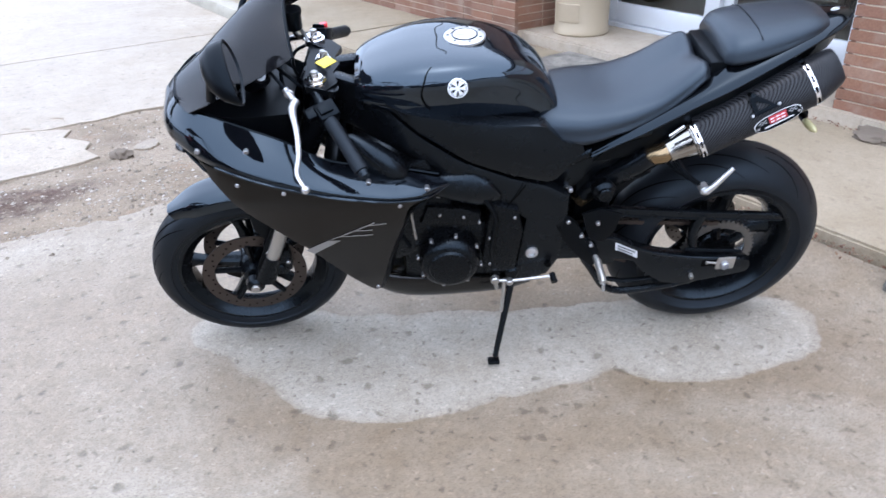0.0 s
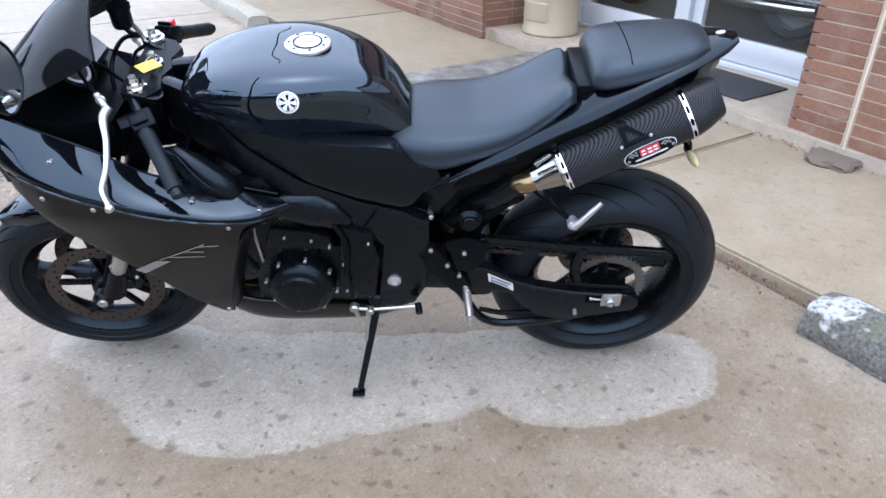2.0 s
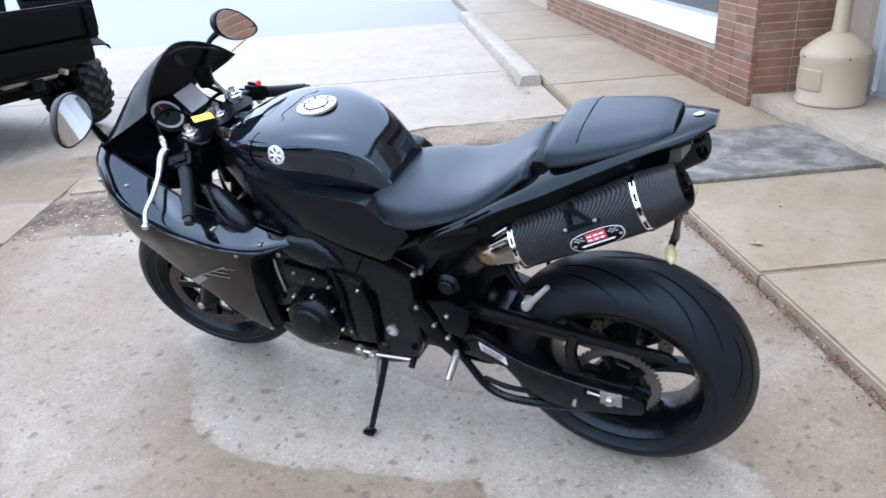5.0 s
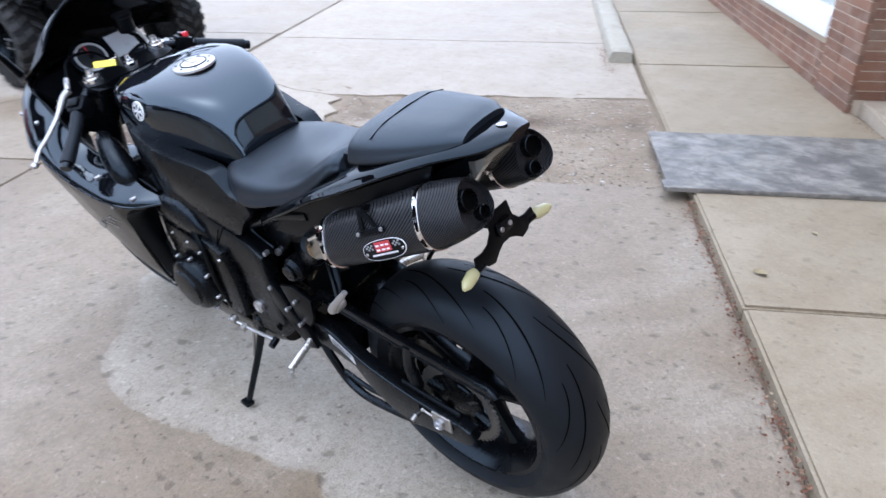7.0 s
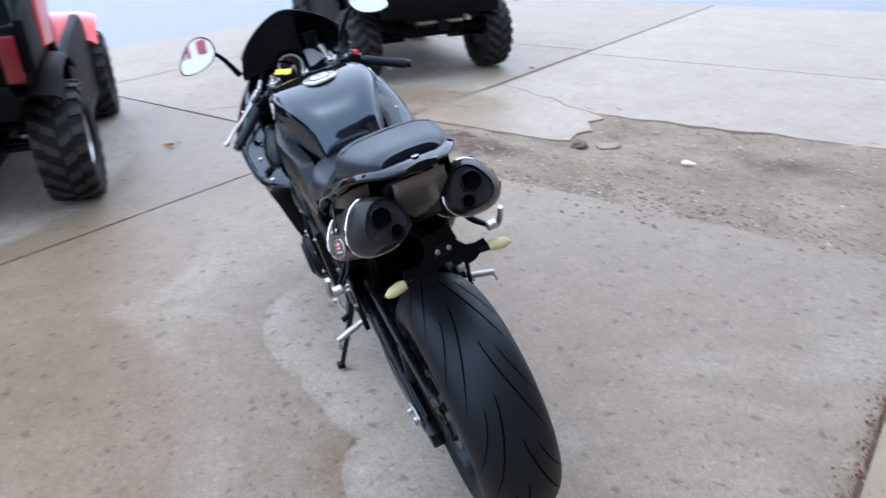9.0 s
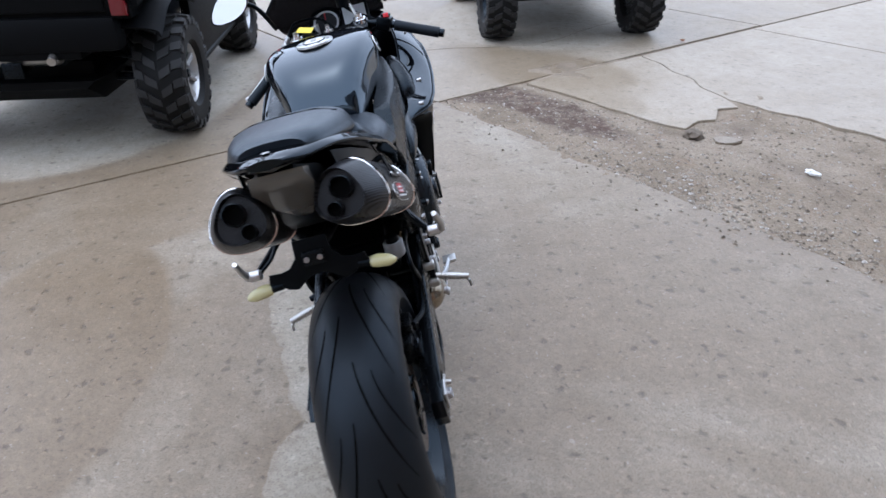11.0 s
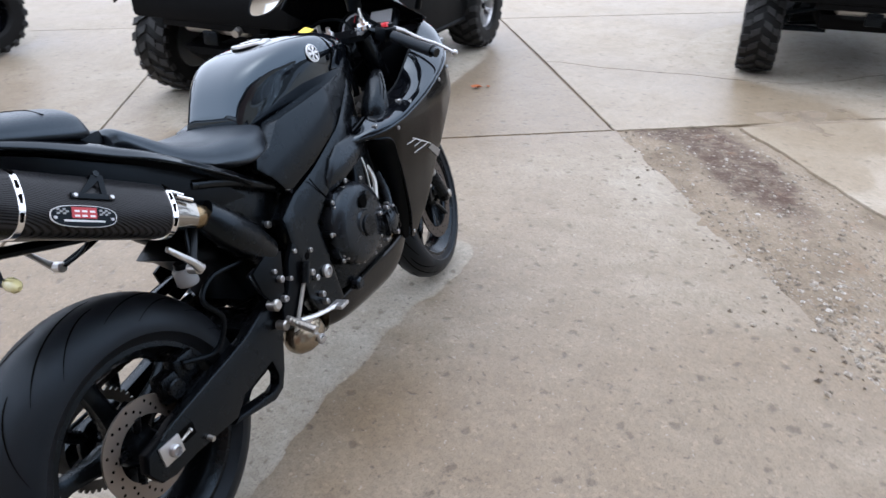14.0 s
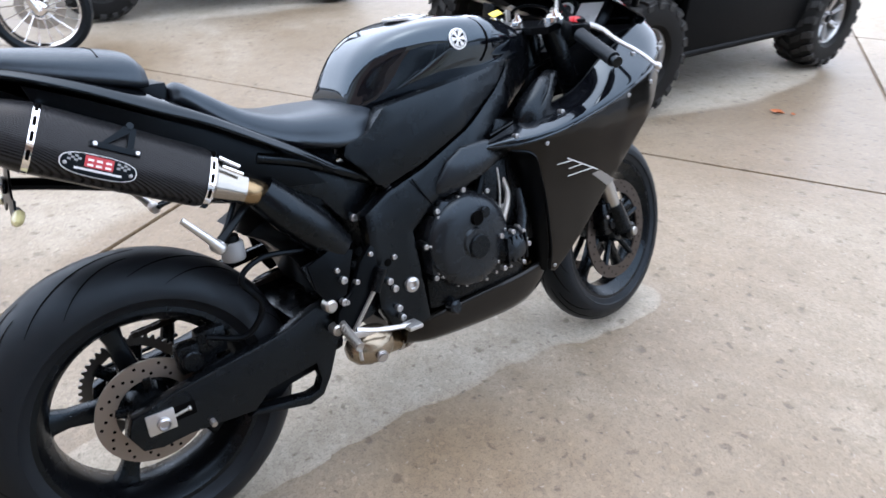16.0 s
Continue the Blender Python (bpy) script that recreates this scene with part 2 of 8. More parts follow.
def gravel_mat(name):
    """Packed silt with dark soil and reddish patches, fine grit and a few pale stones."""
    m = mat(name, rough=0.9)
    k = Nodes(m)
    c = k.world()
    warp = k.vmath("ADD", c, k.vmath("MULTIPLY", k.noise(c, 4.0, 5, 0.65, out="Color"), (0.30, 0.30, 0.0)))
    warp = k.vmath("SUBTRACT", warp, (0.15, 0.15, 0.0))
    big = k.noise(c, 1.6, 6, 0.65)
    tone = k.ramp(big, (0.34, (0.140, 0.106, 0.072)), (0.46, (0.215, 0.170, 0.122)), (0.66, (0.285, 0.236, 0.178)))
    soil = k.ramp(spots(k, warp, [(-2.30, 2.92, 0.90, 0.25, 28), (-2.62, 2.50, 0.20, 0.26, 0)]), (0.0, 0.0), (0.35, 1.0))
    thin = k.ramp(spots(k, warp, [(-1.20, 4.05, 0.36, 0.14, 28), (-0.85, 4.62, 0.32, 0.16, 40), (-1.85, 4.00, 0.20, 0.16, 10)]), (0.0, 0.0), (0.6, 0.42))
    soil = k.math("MAXIMUM", soil, thin)
    soil = k.math("MULTIPLY", soil, k.ramp(k.noise(c, 14.0, 5, 0.7), (0.36, 0.35), (0.58, 1.0)))
    tone = k.mix(soil, tone, k.mix(k.noise(c, 2.0), (0.056, 0.041, 0.029), (0.095, 0.053, 0.039)))
    rust = k.math("MULTIPLY", k.ramp(k.noise(c, 5.0, 5, 0.6), (0.60, 0.0), (0.74, 0.5)), 1.0)
    tone = k.mix(rust, tone, (0.20, 0.118, 0.07))
    grit = k.voronoi(c, 120.0, out="Color")
    tone = k.mix(0.42, tone, k.mix(1.0, tone, k.ramp(grit, (0.0, 0.50), (0.55, 0.98), (0.9, 1.35), (1.0, 2.0)), "MULTIPLY"))
    fine = k.noise(c, 240.0, 3, 0.7)
    tone = k.mix(k.ramp(fine, (0.36, 0.5), (0.5, 0.0)), tone, k.mix(1.0, tone, (0.6, 0.56, 0.5), "MULTIPLY"))
    k.set(Base_Color=tone, Roughness=0.88)
    k.bump(k.math("ADD", k.math("MULTIPLY", k.voronoi(c, 120.0), 0.5), k.noise(c, 60.0, 6, 0.7)), 0.7, 0.010)
    return m


M_GRAVEL = gravel_mat("gravel_and_earth")
M_PEBBLE = mat("pebble", (0.3, 0.27, 0.22), 0.85)
_k = Nodes(M_PEBBLE)
_k.set(Base_Color=_k.ramp(_k.n.new("ShaderNodeNewGeometry").outputs["Random Per Island"], (0.0, (0.13, 0.105, 0.082)), (0.40, (0.22, 0.185, 0.145)), (0.72, (0.28, 0.245, 0.20)), (0.93, (0.36, 0.33, 0.29)), (1.0, (0.48, 0.45, 0.41))))
M_JOINT = simple("joint_dirt", (0.15, 0.112, 0.078), 0.95, 0.5, 80)
M_ROAD = simple("asphalt", (0.20, 0.21, 0.225), 0.6, 0.4, 90, vary=0.25)
M_BRICK = brick_mat("red_brick", (0.25, 0.1, 0.06))
M_MORTAR = simple("mortar", (0.40, 0.33, 0.25), 0.95, 0.4, 70)
M_SEAL = simple("pale_sealant", (0.62, 0.52, 0.38), 0.8, 0.1, 40)
M_WHITE = simple("white_paint", (0.74, 0.74, 0.72), 0.5, 0.1, 30)
M_ALU = simple("anodised_aluminium_frame", (0.62, 0.64, 0.66), 0.38, 0.03, 40, metal=0.35, vary=0.08)
M_TAN = simple("tan_plastic", (0.36, 0.295, 0.205), 0.55, 0.15, 50, vary=0.12)
M_TAN_D = simple("tan_plastic_panel", (0.31, 0.25, 0.17), 0.6, 0.15, 50)
M_STONE = simple("weathered_concrete", (0.33, 0.305, 0.25), 0.9, 0.9, 22, vary=0.75)
M_SOILROCK = simple("earthy_stone", (0.13, 0.105, 0.08), 0.95, 0.9, 40, vary=0.6)
M_LICHEN = mat("lichened_concrete", (0.1, 0.1, 0.09), 0.95)
_k = Nodes(M_LICHEN)
_p = _k.world()
_dark = _k.mix(_k.ramp(_k.noise(_p, 70.0, 5, 0.7), (0.35, 0.0), (0.65, 1.0)), (0.055, 0.052, 0.044, 1), (0.21, 0.20, 0.175, 1))
_dark = _k.mix(_k.ramp(_k.noise(_p, 11.0, 4), (0.50, 0.0), (0.62, 0.7)), _dark, (0.13, 0.125, 0.08, 1))
_pale = _k.math("MULTIPLY", _k.ramp(_k.noise(_p, 6.5, 5, 0.62), (0.52, 0.0), (0.58, 1.0)), _k.ramp(_k.noise(_p, 45.0, 4, 0.7), (0.36, 0.0), (0.50, 1.0)))
_k.set(Base_Color=_k.mix(_pale, _dark, (0.52, 0.53, 0.52, 1)), Roughness=0.92)
_k.bump(_k.math("ADD", _k.noise(_p, 60.0, 6, 0.7), _k.math("MULTIPLY", _pale, 0.4)), 0.9, 0.012)
M_PLATE = mat("worn_rubber_ramp", (0.11, 0.11, 0.115), 0.6)
_k = Nodes(M_PLATE)
_p = _k.world()
_k.set(Base_Color=_k.mix(_k.ramp(_k.noise(_p, 7.0, 6, 0.7, distort=0.3), (0.42, 0.0), (0.62, 1.0)), (0.100, 0.094, 0.086, 1), _k.mix(_k.noise(_p, 60.0), (0.18, 0.168, 0.148, 1), (0.30, 0.28, 0.245, 1))), Roughness=_k.ramp(_k.noise(_p, 5.0, 6), (0.3, 0.3), (0.7, 0.75)))
_k.bump(_k.noise(_p, 90.0, 4), 0.4, 0.004)
M_BACKDROP = simple("plain_backdrop_grey", (0.17, 0.17, 0.165), 0.95, 0.0, 3, vary=0.4)
M_MAT = simple("black_door_mat", (0.035, 0.035, 0.038), 0.9, 0.6, 160)
M_GLASS = mat("window_glass", (0.9, 0.95, 0.93), 0.02, trans=1.0)
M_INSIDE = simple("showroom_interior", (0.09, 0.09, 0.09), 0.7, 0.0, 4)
M_CARPET = simple("showroom_floor", (0.10, 0.09, 0.08), 0.6, 0.1, 30)
M_LEAF = simple("dead_leaf", (0.22, 0.10, 0.05), 0.8, 0.2, 80)

M_GLOSS = gloss_black("black_lacquer")
M_GLOSS_DEEP = gloss_black("deep_black_lacquer", (0.0018, 0.0021, 0.0028), True, 0.38)
M_GLOSS_WET = gloss_black("wet_black_lacquer", (0.0034, 0.0042, 0.006), True, 1.0)
M_SATIN = simple("satin_black_paint", (0.0020, 0.0022, 0.0028), 0.27, 0.0, 24, spec=0.34, uneven=0.05)
M_PLAST = simple("black_plastic", (0.0016, 0.0018, 0.0023), 0.32, 0.02, 60, spec=0.15, uneven=0.08)
M_MATTE = simple("black_moulded_plastic", (0.003, 0.0032, 0.0036), 0.5, 0.05, 60, spec=0.07)
M_ENGINE = simple("black_cast_metal", (0.002, 0.002, 0.0023), 0.28, 0.12, 180, spec=0.25)
M_SEAT = simple("black_vinyl", (0.0092, 0.011, 0.0145), 0.36, 0.25, 420, spec=0.62)
M_RUBBER = simple("tyre_rubber", (0.0082, 0.0090, 0.0106), 0.44, 0.03, 18, vary=0.6, spec=0.24, uneven=0.42)
M_RUBBER_DEEP = simple("dark_tyre_rubber", (0.006, 0.006, 0.006), 0.6, 0.2, 120, vary=0.3, spec=0.2)
M_RUBBER_DUSTY = simple("scuffed_tyre_rubber", (0.022, 0.022, 0.022), 0.55, 0.2, 120, vary=0.4, spec=0.3)
M_CARBON = weave("carbon_fibre", 115.0)
M_CHROME = mat("chrome", (0.82, 0.82, 0.83), 0.12, 1.0)
M_STEEL = simple("brushed_steel", (0.42, 0.41, 0.39), 0.35, 0.05, 200, metal=0.9)
M_DISC = simple("brake_disc_steel", (0.22, 0.19, 0.165), 0.42, 0.05, 160, metal=0.85)
M_ALLOY = simple("cast_aluminium", (0.50, 0.50, 0.50), 0.35, 0.05, 120, metal=0.85)
M_GOLD = simple("heat_tinted_titanium", (0.27, 0.195, 0.11), 0.24, 0.03, 70, metal=0.95, vary=0.45)
M_BOLT = mat("bolt_head", (0.40, 0.40, 0.41), 0.3, 0.9)
M_EMBLEM = mat("silver_white_emblem", (0.70, 0.71, 0.72), 0.35)
# near-black that paints shade into holes, slots, grooves and seams; also screws, stitching
M_DARKHOLE = mat("recess_shade_black", (0.002, 0.002, 0.002), 0.9, spec=0.03)
M_YELLOW = simple("yellow_tag", (0.80, 0.63, 0.08), 0.6, 0.0, 40, vary=0.1)
M_RED = simple("red_plastic", (0.62, 0.02, 0.03), 0.35, 0.0, 40, vary=0.1, coat=0.4)
M_BADGE_RED = simple("badge_red", (0.40, 0.03, 0.04), 0.4, 0.0, 40)
M_SIGN = simple("dull_red_sign_paint", (0.36, 0.06, 0.085), 0.5, 0.0, 40)
M_LAMP = simple("dark_red_lamp", (0.11, 0.005, 0.009), 0.2, 0.0, 40, vary=0.1, coat=0.4)
M_LENS = simple("clear_amber_lens", (0.44, 0.40, 0.20), 0.2, 0.3, 200, coat=0.5)
M_LABEL = simple("silver_label", (0.55, 0.56, 0.57), 0.4, 0.0, 60, vary=0.08)
M_MIRROR = mat("mirror_glass", (0.88, 0.9, 0.92), 0.02, 1.0)
M_SCREEN = mat("tinted_windscreen", (0.012, 0.012, 0.014), 0.05, spec=0.6)
_t, _l = M_SCREEN.node_tree.nodes, M_SCREEN.node_tree.links
_clear, _mix = _t.new("ShaderNodeBsdfTransparent"), _t.new("ShaderNodeMixShader")
_clear.inputs["Color"].default_value = (0.16, 0.16, 0.17, 1)
_mix.inputs["Fac"].default_value = 0.45
_l.new(_t["Principled BSDF"].outputs[0], _mix.inputs[2])
_l.new(_clear.outputs[0], _mix.inputs[1])
_l.new(_mix.outputs[0], _t["Material Output"].inputs["Surface"])
M_COVER = simple("satin_black_casting", (0.009, 0.010, 0.012), 0.27, 0.0, 30, spec=0.42, uneven=0.05)
M_WARMSTEEL = simple("tan_heated_steel", (0.30, 0.25, 0.185), 0.2, 0.05, 60, metal=0.75, vary=0.3)
M_DISC_F = simple("dark_brake_disc", (0.075, 0.062, 0.055), 0.4, 0.05, 160, metal=0.85)
M_SPROCKET = simple("worn_sprocket_steel", (0.13, 0.122, 0.11), 0.45, 0.1, 160, metal=0.7, vary=0.3)
M_POLISHED = simple("polished_steel", (0.31, 0.295, 0.27), 0.14, 0.02, 60, metal=1.0, vary=0.15)
M_BOTTLE = simple("grey_translucent_plastic", (0.22, 0.23, 0.24), 0.4, 0.0, 40)
M_SMOKED = simple("smoked_lens", (0.03, 0.032, 0.035), 0.1, 0.0, 40, spec=0.6)
M_DIAL = simple("dial_face", (0.5, 0.52, 0.54), 0.3, 0.0, 30)
M_TAILLENS = simple("smoked_tail_lens", (0.10, 0.096, 0.086), 0.15, 0.05, 40, coat=0.5)
M_GREY_DECAL = simple("grey_decal", (0.20, 0.19, 0.18), 0.45, 0.0, 40, vary=0.08)


# ---- building helpers ----
for shade in (M_GLOSS, M_GLOSS_DEEP, M_GLOSS_WET, M_SATIN, M_PLAST, M_SEAT, M_RUBBER, M_COVER, M_ENGINE):   # blacks: the sky's cold sheen is put into their specular tint
    shade.node_tree.nodes["Principled BSDF"].inputs["Specular Tint"].default_value = (0.66, 0.84, 1.0, 1)


def thing(name, label, category, m=None, group="", kind=""):
    ob = tagged(new(name), label, category, group, kind)
    ob.empty_display_size = 0.1
    ob.matrix_basis = m or Matrix()
    return ob


def finish(bm, smooth=38.0):
    """Shade smooth with sharp edges kept, normals outward."""
    bmesh.ops.recalc_face_normals(bm, faces=bm.faces)
    limit = radians(smooth)
    for f in bm.faces:
        f.smooth = smooth > 0
    for e in bm.edges:
        if len(e.link_faces) == 2 and e.calc_face_angle(0.0) > limit:
            e.smooth = False
    return bm


def part(name, bm, material, parent=None, label="", smooth=38.0):
    """Links a bmesh as one mesh object under a thing or a part."""
    finish(bm, smooth)
    me = bpy.data.meshes.new(name)
    bm.to_mesh(me)
    bm.free()
    me.materials.append(material)
    ob = new(name, me)
    ob.parent = parent
    if label:
        ob["label"] = label
    return ob


def structure(name, bm, material, label, m=None, smooth=38.0):
    ob = part(name, bm, material, None, label, smooth)
    ob["kind"] = "structure"
    ob["category"] = name.split("_")[0]
    ob.matrix_basis = m or Matrix()
    return ob


def join(*bms):
    """One bmesh out of several."""
    out = bmesh.new()
    for b in bms:
        me = bpy.data.meshes.new("tmp")
        b.to_mesh(me)
        b.free()
        out.from_mesh(me)
        bpy.data.meshes.remove(me)
    return out


def box(x0, x1, y0, y1, z0, z1, bevel=0.0, seg=2):
    bm = bmesh.new()
    bmesh.ops.create_cube(bm, size=1.0, matrix=Matrix.Translation(((x0 + x1) / 2, (y0 + y1) / 2, (z0 + z1) / 2)) @ Matrix.Diagonal((abs(x1 - x0), abs(y1 - y0), abs(z1 - z0), 1)))
    if bevel:
        bmesh.ops.bevel(bm, geom=bm.edges[:], offset=bevel, segments=seg, profile=0.6, affect="EDGES", clamp_overlap=True)
    return bm


def moved(bm, m):
    bmesh.ops.transform(bm, matrix=m, verts=bm.verts)
    return bm


def rings(rows, close=True, cap=True, ring_closed=True):
    """Faces between rows of points that all have the same count."""
    bm = bmesh.new()
    vs = [[bm.verts.new(p) for p in row] for row in rows]
    n = len(rows[0])
    for a, b in zip(vs, vs[1:]):
        for i in range(n if ring_closed else n - 1):
            j = (i + 1) % n
            bm.faces.new((a[i], a[j], b[j], b[i]))
    if cap and ring_closed:
        bm.faces.new(vs[0])
        bm.faces.new(vs[-1])
    bmesh.ops.remove_doubles(bm, verts=bm.verts, dist=1e-5)
    return bm


def spline(pts, n):
    """n points on a Catmull-Rom curve through the given ones, evenly spread over its spans."""
    p = [Vector(q) for q in pts]
    p = [2 * p[0] - p[1]] + p + [2 * p[-1] - p[-2]]
    spans, out = len(p) - 3, []
    for i in range(n):
        u = i / (n - 1) * spans
        k = min(int(u), spans - 1)
        t = u - k
        a, b, c, d = p[k : k + 4]
        out.append(0.5 * (2 * b + (c - a) * t + (2 * a - 5 * b + 4 * c - d) * t * t + (3 * b - a - 3 * c + d) * t**3))
    return out


def tube(pts, r, sides=10, n=None, flat=1.0):
    """A round bar along points; r may be a number or one per point."""
    path = spline(pts, n) if n else [Vector(p) for p in pts]
    rs = [r] * len(path) if not isinstance(r, (list, tuple)) else [Vector((a, 0, 0)).x for a in np.interp(np.linspace(0, 1, len(path)), np.linspace(0, 1, len(r)), r)]
    rows, side = [], None
    for i, q in enumerate(path):
        d = (path[min(i + 1, len(path) - 1)] - path[max(i - 1, 0)]).normalized()
        if side is None:
            side = d.orthogonal().normalized()
        side = (side - d * side.dot(d)).normalized()
        up = d.cross(side)
        rows.append([q + rs[i] * (math.cos(a) * side + flat * math.sin(a) * up) for a in (2 * math.pi * j / sides for j in range(sides))])
    return rings(rows)


def turned(profile, axis="y", n=32, centre=(0, 0, 0)):
    """A body of revolution: profile of (radius, along) round an axis through centre."""
    rows = []
    for r, h in profile:
        row = []
        for j in range(n):
            a = 2 * math.pi * j / n
            c, s = r * math.cos(a), r * math.sin(a)
            row.append(Vector(centre) + Vector({"x": (h, c, s), "y": (c, h, s), "z": (c, s, h)}[axis]))
        rows.append(row)
    closed = abs(profile[0][0] - profile[-1][0]) < 1e-9 and abs(profile[0][1] - profile[-1][1]) < 1e-9
    return rings(rows, cap=not closed)


def disc(c, axis, r, t, n=20, bevel=0.0):
    """A short cylinder with a softened rim, centred at c along an axis."""
    b = min(bevel or t * 0.2, r * 0.3)
    return turned([(r - b, -t / 2), (r, -t / 2 + b), (r, t / 2 - b), (r - b, t / 2)], axis, n, c)


def plate(outline, y0, y1, bevel=0.002, smooth_n=0, shift=None):
    """A plate with an outline in x and z, from y0 to y1. shift(x, z) bends it outward."""
    pts = [(p[0], 0, p[1]) for p in outline]
    if smooth_n:
        pts = [tuple(p) for p in spline(pts + [pts[0]], smooth_n + 1)][:-1]
    bm = bmesh.new()
    vs = [bm.verts.new((p[0], y0, p[2])) for p in pts]
    f = bm.faces.new(vs)
    ext = bmesh.ops.extrude_face_region(bm, geom=[f])
    bmesh.ops.translate(bm, verts=[v for v in ext["geom"] if isinstance(v, bmesh.types.BMVert)], vec=(0, y1 - y0, 0))
    bmesh.ops.recalc_face_normals(bm, faces=bm.faces)
    if bevel:
        es = [e for e in bm.edges if abs(e.verts[0].co.y - e.verts[1].co.y) < 1e-6]
        bmesh.ops.bevel(bm, geom=es, offset=bevel, segments=2, profile=0.6, affect="EDGES", clamp_overlap=True)
    bmesh.ops.triangulate(bm, faces=[f for f in bm.faces if len(f.verts) > 4])
    if shift:
        for v in bm.verts:
            v.co.y += shift(v.co.x, v.co.z)
    return bm


def body(stations, nx, half, power=None, cap=True):
    """A shell symmetric in y. stations: (x, [(y, z), ...] from the top middle round to the bottom middle)."""
    count = len(stations[0][1])
    lines = [spline([(x, ps[i][0], ps[i][1]) for x, ps in stations], nx) for i in range(count)]
    rows = []
    for k in range(nx):
        side = spline([line[k] for line in lines], half)
        row = [Vector(p) for p in side]
        row[0].y = row[-1].y = 0.0
        rows.append(row + [Vector((p.x, -p.y, p.z)) for p in reversed(row[1:-1])])
    return rings(rows, cap=cap)


def mirror(bm):
    """The same bmesh on the other side of y = 0."""
    c = bm.copy()
    bmesh.ops.scale(c, vec=(1, -1, 1), verts=c.verts)
    bmesh.ops.reverse_faces(c, faces=c.faces)
    return c


# ---- the setting: ground, sidewalk, shop front ----
rng = random.Random(7)


def jagged(a, b, step=0.08, amp=0.015, seed=0):
    """Points from a to b (b left out) along a broken edge."""
    a, b = Vector((*a, 0)), Vector((*b, 0))
    n = max(2, int((b - a).length / step))
    side = (b - a).normalized().cross(Vector((0, 0, 1)))
    return [tuple((a.lerp(b, i / n) + side * (amp * 2 * noise.noise(Vector((i * 0.37 + seed, seed * 1.7, 0.3))) if i else 0)).xy) for i in range(n)]


def prism(outline, z0, z1, bevel=0.006):
    """A slab with an outline in x and y."""
    bm = bmesh.new()
    f = bm.faces.new([bm.verts.new((x, y, z1)) for x, y in outline])
    if f.normal.z < 0:
        f.normal_flip()
    bm.normal_update()
    ext = bmesh.ops.extrude_face_region(bm, geom=[f])
    bmesh.ops.translate(bm, verts=[v for v in ext["geom"] if isinstance(v, bmesh.types.BMVert)], vec=(0, 0, z0 - z1))
    bmesh.ops.recalc_face_normals(bm, faces=bm.faces)
    if bevel:
        es = [e for e in bm.edges if e.verts[0].co.z > z1 - 1e-5 and e.verts[1].co.z > z1 - 1e-5]
        bmesh.ops.bevel(bm, geom=es, offset=bevel, segments=2, affect="EDGES", clamp_overlap=True)
    bmesh.ops.triangulate(bm, faces=[f for f in bm.faces if len(f.verts) > 4])
    return bm


def sheet(x0, x1, y0, y1, z):
    bm = bmesh.new()
    bm.faces.new([bm.verts.new(p) for p in ((x0, y0, z), (x1, y0, z), (x1, y1, z), (x0, y1, z))])
    return bm


ground = structure("ground", sheet(-900, 900, -900, 900, -0.06), M_ROAD, "pale grey asphalt street round the parking lot", GRID)
lot = structure("lot_base", join(box(-10.2, 12.0, -5.9, 3.6, -0.3, -0.05), box(-10.2, 12.0, -5.9, -1.02, -0.055, -0.012), box(-10.2, -4.82, -1.015, 3.6, -0.055, -0.012), box(-2.93, 12.0, -1.015, 3.6, -0.055, -0.012)), M_JOINT, "dark earth in the joints between concrete slabs", GRID)
lot["category"] = "ground"

J = 0.0035


def quad(s0, s1, w0, w1):
    return [(s0 + J, w0 + J), (s1 - J, w0 + J), (s1 - J, w1 - J), (s0 + J, w1 - J)]


SLAB_W = 2.455
slab_shapes = []
slab_shapes.append(jagged((-3.07, -0.81), (-0.21, -0.81), 0.3, 0.002, 1) + [(-0.212, -0.81), (-0.212, SLAB_W)] + jagged((-0.25, SLAB_W), (-3.06, SLAB_W), 0.12, 0.012, 2) + jagged((-3.07, SLAB_W), (-3.07, -0.79), 0.07, 0.016, 3))
# the slab that was broken off towards the gravel, split along its crack
crack_a = jagged((-4.50, 0.30), (-4.95, -0.79), 0.09, 0.03, 5) + [(-4.95, -0.78)]
far_edge = [(-3.78, -0.77)] + jagged((-3.78, -0.7), (-3.83, 0.42), 0.08, 0.012, 8) + [(-3.86, 0.46), (-4.02, 0.42), (-4.12, 0.47), (-4.30, 0.36), (-4.42, 0.42)]
slab_shapes.append(far_edge + [(-4.49, 0.31)] + [(x + 0.004, y) for x, y in crack_a[1:-1]] + [(-4.945, -0.77)])
slab_shapes.append([(x - 0.004, y) for x, y in reversed(crack_a[:-1])] + jagged((-4.52, 0.48), (-4.62, SLAB_W), 0.08, 0.03, 9) + [(-4.62, SLAB_W), (-6.42, SLAB_W), (-6.42, -0.77), (-4.955, -0.77)])
for s0, s1, w0, w1 in ((-0.2, 3.2, -0.82, SLAB_W), (3.2, 6.6, -0.82, SLAB_W), (6.6, 11.9, -0.82, SLAB_W), (-10.2, -6.43, -0.78, SLAB_W),
                       (-10.2, -6.6, -4.0, -0.8), (-3.05, -0.2, -4.0, -0.82), (-0.2, 3.2, -4.0, -0.82), (3.2, 6.6, -4.0, -0.82), (6.6, 11.9, -4.0, -0.82),
                       (-10.2, -6.6, -5.9, -4.0), (-6.6, -3.05, -5.9, -4.0), (-3.05, -0.2, -5.9, -4.0), (-0.2, 3.2, -5.9, -4.0), (3.2, 11.9, -5.9, -4.0)):
    slab_shapes.append(quad(s0, s1, w0, w1))
